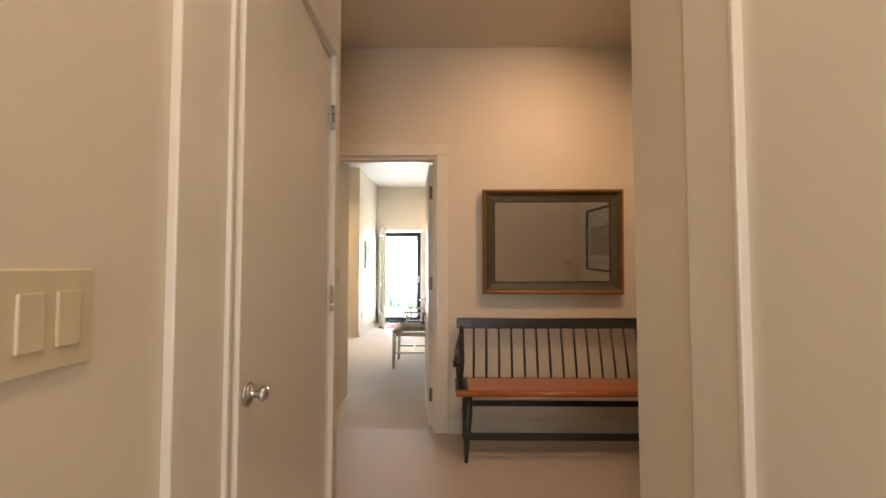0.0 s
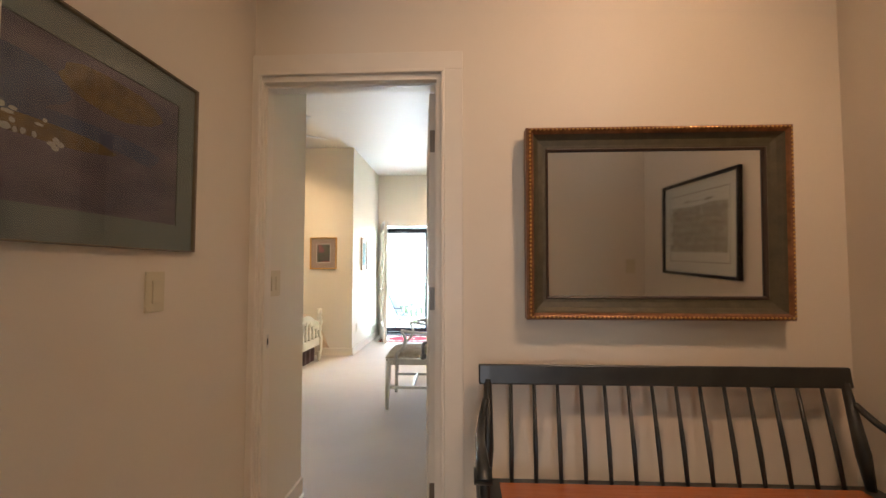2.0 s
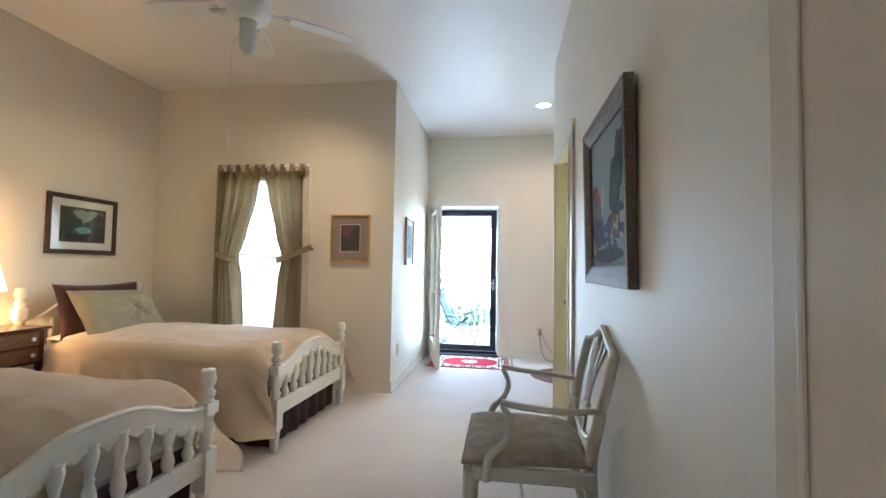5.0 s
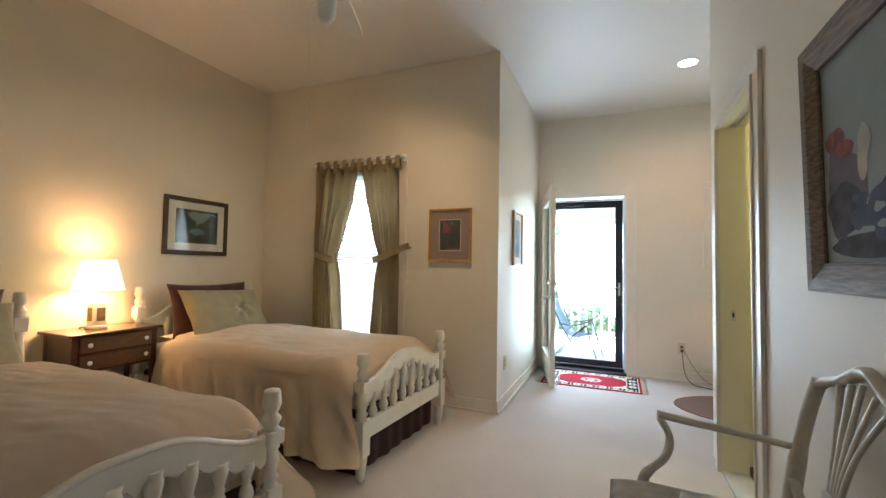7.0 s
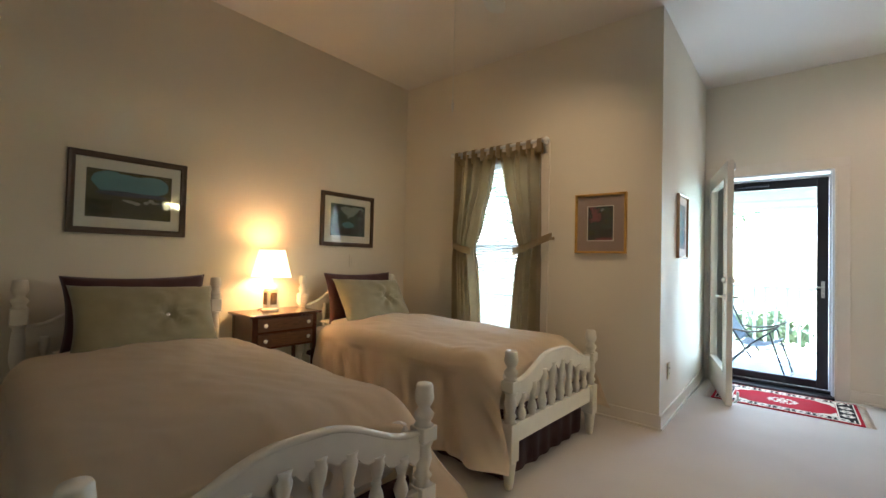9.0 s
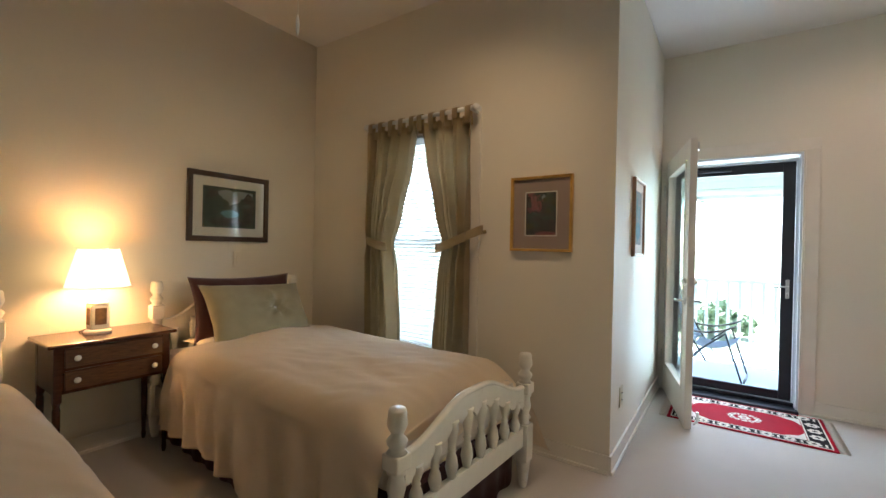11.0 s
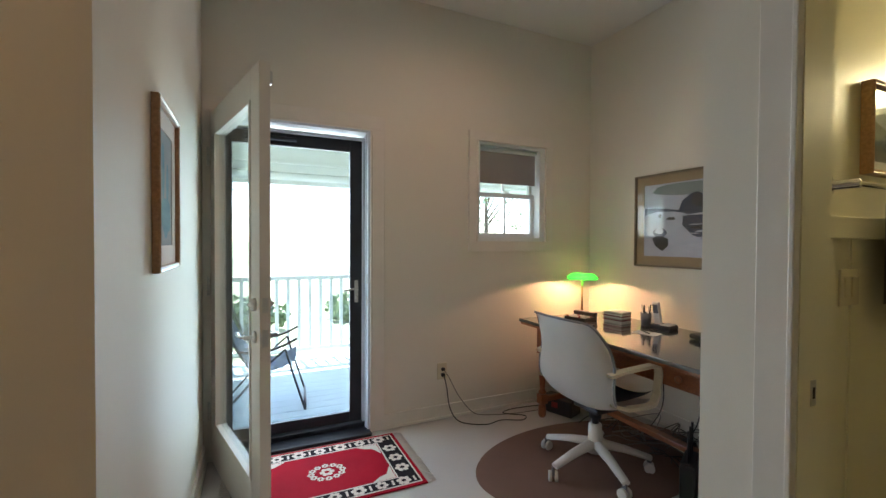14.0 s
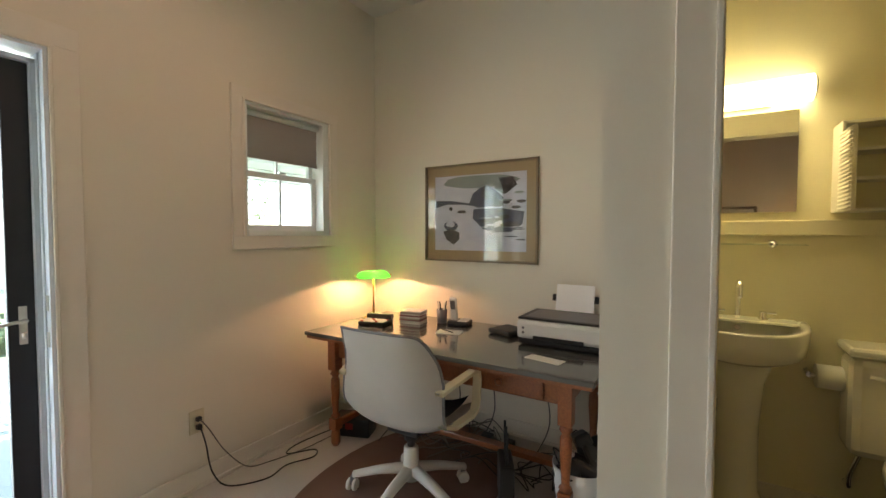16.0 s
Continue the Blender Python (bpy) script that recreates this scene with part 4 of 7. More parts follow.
def bed(at, turn, label):
    """Local x across the bed, local y from the footboard to the headboard."""
    t = thing("bed", label, "bed", at, turn, "twin beds")
    half = 0.48
    for name, y, tall, low, high, board in (("footboard", 0.0, 0.69, 0.515, 0.625, 0.25), ("headboard", 2.06, 0.975, 0.72, 0.90, 0.36)):
        for x in (-half, half):
            bm = bmesh.new()
            post(bm, x, y, tall)
            part("post", bm, "white_paint", t, "turned white post with a rounded finial")
        part(name + "_rail", boxes((-half + 0.03, half - 0.03, y - 0.014, y + 0.014, board - 0.03, board + 0.07), bevel=0.004), "white_paint", t)
        top = [(x, arch(x, low, high, half)) for x in np.linspace(-half + 0.03, half - 0.03, 41)]
        n = 8
        gap = (2 * half - 0.1) / n
        low_edge = []
        for x, z in reversed(top):
            u = ((x + half - 0.05) / gap) % 1
            low_edge.append((x, z - 0.075 - 0.035 * abs(math.cos(math.pi * (u - 0.5))) ** 0.6 * -1 - 0.035))
        bm = slab(bmesh.new(), top + low_edge, y - 0.013, y + 0.013)
        part(name + "_panel", bm, "white_paint", t, "arched and scalloped white rail")
        bm = tube(bmesh.new(), [(x, y, z + 0.006) for x, z in top], 0.017, 8, 0.7)
        part(name + "_cap", bm, "white_paint", t)
        for k in range(n):
            x = -half + 0.05 + gap * (k + 0.5)
            bm = bmesh.new()
            spindle(bm, x, y, board + 0.068, arch(x, low, high, half) - 0.06)
            part("spindle", bm, "white_paint", t, "turned white spindle")
    for x in (-half, half):
        part("side_rail", boxes((x - 0.012, x + 0.012, 0.03, 2.03, 0.20, 0.33), bevel=0.004), "white_paint", t)
    part("box_spring", boxes((-half + 0.02, half - 0.02, 0.035, 2.02, 0.24, 0.36), bevel=0.02), "maroon", t, "maroon covered box spring")
    bm = bmesh.new()

    def hem(u, v):
        s = u * 4.9
        if s < 1.95:
            x, y, n = -half + 0.015, 2.0 - s, (-1, 0)
        elif s < 2.95:
            x, y, n = -half + 0.015 + (s - 1.95) * 0.93, 0.045, (0, -1)
        else:
            x, y, n = half - 0.015, 0.05 + (s - 2.95), (1, 0)
        f = 0.008 * math.sin(s * 42) * (1 - v) + 0.004 * math.sin(s * 17)
        return (x + n[0] * f, y + n[1] * f, 0.02 + 0.28 * v)
    sheet(bm, 300, 3, hem)
    part("bed_skirt", bm, "maroon", t, "gathered dark maroon bed skirt", solid=0.002)
    part("mattress", boxes((-half + 0.015, half - 0.015, 0.04, 2.02, 0.362, 0.545), bevel=0.035), "sheet", t)
    return t


def duvet(at, turn, label, seed):
    t = thing("duvet", label, "duvet", at, turn, "duvets")
    half, r, drop = 0.44, 0.10, 0.40

    def fn(u, v):
        y = -0.0 + 0.045 + 1.66 * v
        a = 2 * u - 1
        reach = half + r * 1.57 + drop
        s = abs(a) * reach
        side = 1 if a > 0 else -1
        foot = max(0, 1 - (y - 0.045) / 0.20)
        fold = noise.noise(Vector((y * 3.1 + seed, a * 1.2, seed))) * 0.5
        wr = 0.016 * noise.noise(Vector((a * 2.2 + seed, y * 2.0, 3.1))) + 0.010 * noise.noise(Vector((a * 5 + seed, y * 3, 7))) + 0.006 * noise.noise(Vector((a * 14 + y * 6 + seed, y * 7 - a * 5, 2))) + 0.003 * noise.noise(Vector((a * 34 + y * 18, y * 9, 5)))
        crown = 0.615 + 0.04 * (1 - min(1, s / (half + r)) ** 2)
        crown -= (0.13 if s < half else 0.08) * foot ** 2
        head = max(0, (v - 0.9) / 0.1)
        crown -= 0.01 * head
        if s < half:
            return (side * s, y, crown + wr)
        if s < half + r * 1.57:
            q = (s - half) / r
            crown -= 0.05 * foot ** 2 * math.cos(q)
            return (side * (half + r * math.sin(q)), y - 0.02 * foot ** 0.7 * math.sin(q), crown - r * (1 - math.cos(q)) + wr)
        d = s - half - r * 1.57
        k = d / drop
        far = max(0, 1 - y / 1.1)
        ease = k ** 0.8
        folds = (0.5 + 0.5 * math.sin(y * 23 + 7 * fold + 3.0 * k + seed)) ** 2.2
        wave = 0.062 * folds * ease * (0.30 + far) + 0.012 * math.sin(y * 37 + 6 * fold + 4 * k) * ease + 0.018 * noise.noise(Vector((y * 4, k * 2, seed))) + 0.010 * noise.noise(Vector((y * 22 + 3 * k, k * 2.5, seed + 4))) * min(1, k * 3)
        hem = 0.05 * math.sin(y * 5 + seed)
        return (side * (half + r + (0.05 + 0.035 * far) * ease + wave), y - (0.115 * ease + 0.02) * foot ** 0.7, crown - r - d * (0.76 + 0.24 * far + hem * 0.6 - 0.30 * foot ** 1.5))
    bm = bmesh.new()
    sheet(bm, 110, 130, fn)
    part("cover", bm, "duvet", t, "peach-beige cotton cover with soft folds", solid=0.022)
    # end of the cover tucked inside the footboard
    bm = bmesh.new()

    def tuck(u, v):
        x = (2 * u - 1) * 0.475
        z0 = 0.56 + 0.03 * (1 - (2 * u - 1) ** 2) - 0.05 * abs(2 * u - 1) ** 6
        return (x, 0.052 - 0.012 * math.sin(v * 3.1) + 0.008 * noise.noise(Vector((x * 9, v * 3, seed))), z0 - v * 0.22 + 0.012 * math.sin(x * 21 + seed) * v)
    sheet(bm, 60, 12, tuck)
    part("cover_end", bm, "duvet", t, solid=0.014)
    return t


def pillow(name, label, m, wide, high, thick, material, group, pinch=0.0):
    t = new(name)
    t.matrix_basis = m
    tagged(t, label, "pillow", group)
    bm = bmesh.new()
    for face in (-1, 1):
        def fn(u, v, face=face):
            a, b = 2 * u - 1, 2 * v - 1
            e = (max(0, 1 - abs(a) ** 2.6) * max(0, 1 - abs(b) ** 2.6)) ** 0.55
            w = 1 - 0.08 * (1 - b * b) * abs(a) ** 3
            h = 1 - 0.10 * (1 - a * a) * abs(b) ** 3
            d = e * thick / 2
            rr = math.hypot((a - 0.22) * wide, b * high)
            if pinch and face < 0:
                d -= pinch * math.exp(-(rr / 0.05) ** 2)
                d += (0.016 + 0.010 * (a > 0.1)) * math.sin(7 * math.atan2(b, a - 0.22) + 1) * math.exp(-(rr / 0.2) ** 2) * e
            d += (0.018 * noise.noise(Vector((a * 2.4, b * 2.4, face + wide * 7))) + 0.007 * noise.noise(Vector((a * 7, b * 7, face)))) * e
            return (a * wide / 2 * w, face * d, b * high / 2 * h)
        sheet(bm, 34, 26, fn)
    bmesh.ops.remove_doubles(bm, verts=bm.verts, dist=0.0008)
    part("cover", bm, material, t)
    if pinch:
        part("button", lathe(bmesh.new(), [(0.001, 0), (0.014, 0.002), (0.019, 0.008), (0.014, 0.013), (0.001, 0.015)], 18), "chrome", t, "large shiny button").matrix_basis = pose(0.22 * wide / 2, -thick / 2 + pinch - 0.014, 0, 90)
    return t


BEDS = (((-0.028, 7.18, 0), 87.4, "far", 1.3), ((-0.008, 5.505, 0), 87.4, "near", 5.7))
for at, turn, which, seed in BEDS:
    bed(at, turn, "white painted twin bed with turned posts, " + ("beside the window" if which == "far" else "nearer the door"))
    duvet(at, turn, "peach-beige duvet spread over the " + ("bed beside the window" if which == "far" else "bed nearer the door"), seed)
    base = pose(*at, 0, 0, turn)
    where = "bed beside the window" if which == "far" else "bed nearer the door"
    pillow("pillow", "dark maroon propped pillow on the " + where, base @ pose(0.02, 1.925, 0.785, 14, 0, 180), 0.72, 0.44, 0.15, "maroon", "maroon pillows")
    pillow("cushion", "sage green buttoned sham on the " + where, base @ pose(0.03, 1.745, 0.755, -36, 2, 0), 0.71, 0.46, 0.19, "sage", "sage shams", 0.06)
    pillow("pillow", "peach pillow lying flat on the " + where, base @ pose(0.0, 1.80, 0.585, 90, 0, 0), 0.7, 0.42, 0.1, "duvet", "flat pillows")


# ---- curtains ----
rod = thing("curtain_rod", "white wooden curtain rod on brackets above the window", "curtain rod", (-0.985, 7.955, 2.125))
part("rod", tube(bmesh.new(), [(-0.46, 0, 0), (0.46, 0, 0)], 0.014, 14), "porch_white", rod)
for x in (-0.47, 0.47):
    part("finial", lathe(bmesh.new(), [(0.014, -0.01), (0.02, 0), (0.024, 0.012), (0.016, 0.03), (0.002, 0.036)], 14), "porch_white", rod).matrix_basis = pose(x, 0, 0, 0, 90 if x > 0 else -90)
    bm = boxes((x * 0.96 - 0.008, x * 0.96 + 0.008, 0.0, 0.093, -0.02, -0.004), (x * 0.96 - 0.018, x * 0.96 + 0.018, 0.085, 0.094, -0.09, 0.03), bevel=0.003)
    part("bracket", bm, "porch_white", rod)

# inner and outer edges of a drape against height, left of the middle: height, inner, outer
DRAPE = ((2.07, 0.012, 0.455), (1.8, 0.06, 0.45), (1.5, 0.155, 0.445), (1.24, 0.235, 0.44), (1.0, 0.20, 0.437), (0.6, 0.165, 0.435), (0.06, 0.15, 0.44))


def drape(side, label):
    t = thing("curtain", label, "curtain", (-0.985, 7.955, 0), 0, "window curtains")

    def fn(u, v):
        z = 2.07 - 2.01 * v
        for (z1, a1, b1), (z0, a0, b0) in zip(DRAPE, DRAPE[1:]):
            if z >= z0 - 1e-6:
                k = (z1 - z) / (z1 - z0)
                k = k * k * (3 - 2 * k) * 0.4 + k * 0.6
                a, b = a1 + (a0 - a1) * k, b1 + (b0 - b1) * k
                break
        tight = 1 - (b - a) / 0.45
        x = a + (b - a) * u
        deep = 0.042 + 0.040 * tight
        q = u * 2 * math.pi * (3.6 if side > 0 else 4.1) + 0.5 * math.sin(v * 3 + side)
        w = math.tanh(1.8 * math.sin(q)) + 0.28 * math.sin(q * 2.3 + v * 2) + 0.10 * math.sin(q * 5.1 - v * 3)
        y = 0.012 + deep * w - (0.018 * math.exp(-((z - 1.24) / 0.08) ** 2)) * w
        return (side * x, y, z)
    bm = bmesh.new()
    sheet(bm, 96, 60, fn)
    part("panel", bm, "curtain", t, solid=0.0015)
    bm = bmesh.new()
    sheet(bm, 60, 3, lambda u, v: (side * (0.012 + 0.443 * u), 0.012 + 0.017 * math.sin(u * 34.5) - 0.004, 2.08 - 0.06 * v))
    part("heading", bm, "curtain", t, solid=0.004)
    for k in range(5):
        x = side * (0.035 + 0.098 * k)
        loop = [(x, -0.014, 2.03), (x, -0.018, 2.10), (x, -0.016, 2.135), (x, 0.0, 2.147), (x, 0.016, 2.135), (x, 0.016, 2.04)]
        bm = bmesh.new()
        g = []
        for p in bend(loop, 3):
            g.append([bm.verts.new((p.x + o, p.y, p.z)) for o in (-0.021, 0.021)])
        for a, b in zip(g, g[1:]):
            bm.faces.new((a[0], a[1], b[1], b[0])).smooth = True
        part("tab", bm, "curtain", t, solid=0.003)
    # tieback
    path = bend([(side * 0.215, -0.045, 1.215), (side * 0.30, -0.058, 1.235), (side * 0.40, -0.04, 1.28), (side * 0.50, 0.01, 1.33), (side * 0.512, 0.07, 1.345)], 5) if side > 0 else bend([(side * 0.215, -0.045, 1.215), (side * 0.32, -0.055, 1.235), (side * 0.43, -0.035, 1.27), (side * 0.47, 0.03, 1.30), (side * 0.47, 0.08, 1.30)], 5)
    bm = bmesh.new()
    g = [[bm.verts.new((p.x, p.y, p.z - 0.03)), bm.verts.new((p.x, p.y - 0.004, p.z)), bm.verts.new((p.x, p.y, p.z + 0.03))] for p in path]
    for a, b in zip(g, g[1:]):
        for k in range(2):
            bm.faces.new((a[k], a[k + 1], b[k + 1], b[k])).smooth = True
    part("tieback", bm, "curtain", t, "wide cloth tieback", solid=0.005)
    part("tieback_hook", lathe(bmesh.new(), [(0.014, 0), (0.014, 0.004), (0.004, 0.006), (0.004, 0.02), (0.008, 0.022), (0.001, 0.025)], 14), "curtain", t).matrix_basis = pose(side * (0.512 if side > 0 else 0.47), 0.093, 1.33 if side > 0 else 1.30, 90)


drape(-1, "olive green tab-top curtain tied back, beside the bed")
drape(1, "olive green tab-top curtain tied back with a wide band")


# ---- pictures and mirror ----
def frame_parts(t, w, h, wide, deep, material, profile=None, lift=0.0):
    """A mitred frame, outer size w x h, with the front towards -y. profile: (inwards from the outer edge, forward)."""
    profile = profile or ((0, 0), (0, deep * 0.8), (wide * 0.15, deep), (wide * 0.5, deep * 0.86), (wide * 0.85, deep * 0.9), (wide, deep * 0.55), (wide, 0))
    bm = bmesh.new()
    loops = []
    for inward, fwd in profile:
        a, b = w / 2 - inward, h / 2 - inward
        loops.append([bm.verts.new((x, -fwd - lift, z)) for x, z in ((-a, -b), (a, -b), (a, b), (-a, b))])
    for p, q in zip(loops, loops[1:]):
        for k in range(4):
            bm.faces.new((p[k], p[(k + 1) % 4], q[(k + 1) % 4], q[k]))
    return part("frame", bm, material, t)


def blob(bm, x, z, rx, rz, seed, n=18, y=0.0, rough=0.25):
    vs = []
    for k in range(n):
        a = 2 * math.pi * k / n
        r = 1 + rough * noise.noise(Vector((math.cos(a) * 1.6 + seed * 3.1, math.sin(a) * 1.6, seed)))
        vs.append(bm.verts.new((x + rx * r * math.cos(a), y, z + rz * r * math.sin(a))))
    bm.faces.new(vs)


def picture(name, label, at, turn, w, h, wide, deep, material, board, margin, ground, shapes=(), inner=None, profile=None, lean=0.0, group="framed pictures"):
    """shapes: (material, [(x, z, rx, rz), ...]) in fractions of the art's half size, laid one over the other."""
    t = new(name)
    t.matrix_basis = pose(*at, 0, 0, turn) @ pose(0, 0, 0, lean)
    tagged(t, label, "picture", group)
    frame_parts(t, w, h, wide, deep, material, profile)
    a, b = w / 2 - wide, h / 2 - wide
    y = -deep * 0.4
    part("backing", boxes((-w / 2 + 0.004, w / 2 - 0.004, -0.002, -0.0005, -h / 2 + 0.004, h / 2 - 0.004)), "dark_frame", t)
    ml, mt = (margin, margin) if not isinstance(margin, tuple) else margin
    ax, az = a - ml, b - mt
    part("mat_board", boxes((-a - 0.001, a + 0.001, y, y + 0.002, az, b + 0.001), (-a - 0.001, a + 0.001, y, y + 0.002, -b - 0.001, -az), (-a - 0.001, -ax, y, y + 0.002, -az, az), (ax, a + 0.001, y, y + 0.002, -az, az)), board, t)
    if inner:
        k = 0.006
        part("inner_border", boxes((-ax, ax, y + 0.0005, y + 0.0025, az - k, az), (-ax, ax, y + 0.0005, y + 0.0025, -az, -az + k), (-ax, -ax + k, y + 0.0005, y + 0.0025, -az + k, az - k), (ax - k, ax, y + 0.0005, y + 0.0025, -az + k, az - k)), inner, t)
    part("print", boxes((-ax, ax, y + 0.003, y + 0.004, -az, az)), ground, t)
    for n, (m, spots) in enumerate(shapes):
        bm = bmesh.new()
        for k, spot in enumerate(spots):
            if isinstance(spot[0], tuple):
                bm.faces.new([bm.verts.new((px * ax, y + 0.0028 - 0.00022 * n - 0.00001 * k, pz * az)) for px, pz in spot])
                continue
            x, z, rx, rz = spot
            cx, cz = x * ax, z * az
            sx, sz = min(rx * ax, (ax - abs(cx)) * 0.86), min(rz * az, (az - abs(cz)) * 0.86)
            blob(bm, cx, cz, max(sx, 0.002), max(sz, 0.002), n * 7 + k + w, y=y + 0.0028 - 0.00022 * n - 0.00001 * k)
        part("painted_shape", bm, m, t)
    part("glazing", boxes((-a, a, y - 0.004, y - 0.0025, -b, b)), "picture_glass", t).visible_shadow = False
    return t


def many(seed, n, x0, x1, z0, z1, rx, rz):
    r = random.Random(seed)
    return [(r.uniform(x0, x1), r.uniform(z0, z1), rx * r.uniform(0.5, 1.3), rz * r.uniform(0.5, 1.3)) for _ in range(n)]


def stones(k):
    r = random.Random(31)
    return [(-0.78 + 0.26 * i + 0.13 * (j % 2) + r.uniform(-0.05, 0.05), 0.48 - 0.21 * j + r.uniform(-0.03, 0.03), 0.15 * k * r.uniform(0.7, 1.15), 0.10 * k * r.uniform(0.65, 1.1)) for j in range(6) for i in range(7)]


picture("picture", "gold framed print of red flowers in a wide mauve mat", (-0.089, YN - 0.002, 1.437), 0, 0.385, 0.452, 0.017, 0.03, "gold", "paper_mauve", 0.075, "art_dark",
        (("art_green", many(3, 10, -0.9, 0.9, -0.4, 0.9, 0.3, 0.25)), ("art_pink", [((-0.85, 0.95), (-0.5, 0.98), (-0.2, 0.7), (0.05, 0.45), (0.0, 0.15), (-0.25, 0.02), (-0.5, 0.1), (-0.6, 0.4)), ((-0.35, -0.97), (-0.3, -0.85), (0.2, -0.78), (0.95, -0.84), (0.95, -0.97))] + many(5, 12, -0.8, 0.1, 0.05, 0.85, 0.10, 0.07) + many(55, 5, 0.3, 0.8, -0.6, -0.3, 0.12, 0.03)),
         ("art_dark", many(6, 16, -0.8, 0.1, 0.0, 0.9, 0.07, 0.06) + [(-0.3, -0.25, 0.4, 0.14), (0.3, -0.4, 0.5, 0.12)]), ("art_sky", [(0.15, 0.75, 0.12, 0.1)] + many(66, 6, -0.7, 0.6, -0.45, 0.1, 0.06, 0.03)), ("art_olive", [(-0.65, -0.55, 0.28, 0.14)] + many(67, 8, 0.2, 0.9, 0.1, 0.8, 0.12, 0.09))), inner="paper")
pale_print = picture("picture", "honey wood framed pale print on the entry recess wall", (XC + 0.002, 8.70, 1.445), 90, 0.36, 0.51, 0.018, 0.022, "light_wood", "paper", 0.06, "art_sky",
        (("art_teal", [(0.0, -0.5, 0.8, 0.35), (-0.4, 0.3, 0.2, 0.5), (0.3, 0.1, 0.2, 0.4)]),))
picture("picture", "dark framed tree landscape with a white mat above the bed", (XW + 0.002, 7.292, 1.478), 90, 0.60, 0.49, 0.037, 0.026, "dark_frame", "paper", (0.065, 0.062), "art_green",
        (("art_sky", [(-0.1, 0.45, 0.5, 0.4), (0.5, 0.7, 0.4, 0.2)]), ("art_dark", [(-0.65, 0.3, 0.3, 0.6), (0.7, 0.1, 0.3, 0.7), (0.0, -0.7, 0.9, 0.2)]), ("art_green", many(8, 9, -0.8, 0.8, -0.2, 0.4, 0.25, 0.2)), ("art_teal", [(0.0, -0.3, 0.35, 0.2)])))
picture("picture", "dark framed print of a plain under a teal sky", (XW + 0.002, 5.605, 1.488), 90, 0.62, 0.49, 0.037, 0.026, "dark_frame", "paper", (0.05, 0.062), "art_olive",
        (("art_teal", [(-0.45, 0.5, 0.54, 0.48), (0.0, 0.5, 0.6, 0.48), (0.45, 0.5, 0.54, 0.48)]), ("art_blue", [(-0.2, 0.06, 0.7, 0.1), (0.5, 0.05, 0.4, 0.08)]), ("art_cream", many(9, 7, -0.1, 0.9, -0.35, -0.1, 0.1, 0.06)), ("art_olive", many(10, 12, -0.9, 0.9, -0.9, -0.4, 0.3, 0.1))))
painting = picture("picture", "large painting of cliffs and waves in a weathered plank frame", (XE - 0.008, 5.965, 1.473), -90, 0.705, 0.714, 0.08, 0.034, "weathered", "art_dark", 0.001, "art_sky",
        (("art_green", [(0.45, 0.05, 0.30, 0.40), (0.72, 0.45, 0.22, 0.42), (0.3, -0.05, 0.16, 0.2)]), ("art_mauve", [(-0.72, -0.25, 0.26, 0.5), (-0.5, -0.3, 0.3, 0.32)]), ("art_red", [(-0.74, 0.17, 0.2, 0.12), (-0.55, 0.06, 0.16, 0.08)]), ("art_dark", [(-0.6, -0.5, 0.38, 0.26), (0.0, -0.85, 0.9, 0.12), (0.4, -0.45, 0.42, 0.2)]),
         ("art_blue", [(0.1, -0.55, 0.32, 0.2), (0.75, -0.4, 0.24, 0.24)] + many(12, 14, -0.4, 0.8, -0.75, -0.4, 0.16, 0.08)),
         ("art_cream", [(-0.22, 0.05, 0.10, 0.16), (-0.26, -0.14, 0.08, 0.14)] + many(13, 10, 0.3, 0.9, -0.65, -0.3, 0.10, 0.07)), ("art_ochre", many(14, 7, 0.3, 0.95, -0.65, -0.25, 0.07, 0.06)),
         ("art_sky", many(21, 9, -0.2, 0.7, -0.7, -0.5, 0.06, 0.03))),
        profile=((0, 0), (0, 0.034), (0.008, 0.036), (0.03, 0.033), (0.074, 0.018), (0.075, 0.022), (0.08, 0.020), (0.08, 0.0)), lean=1.2)
for ob in list(painting.children) + list(pale_print.children):
    if ob.name.startswith("glazing"):
        bpy.data.objects.remove(ob)
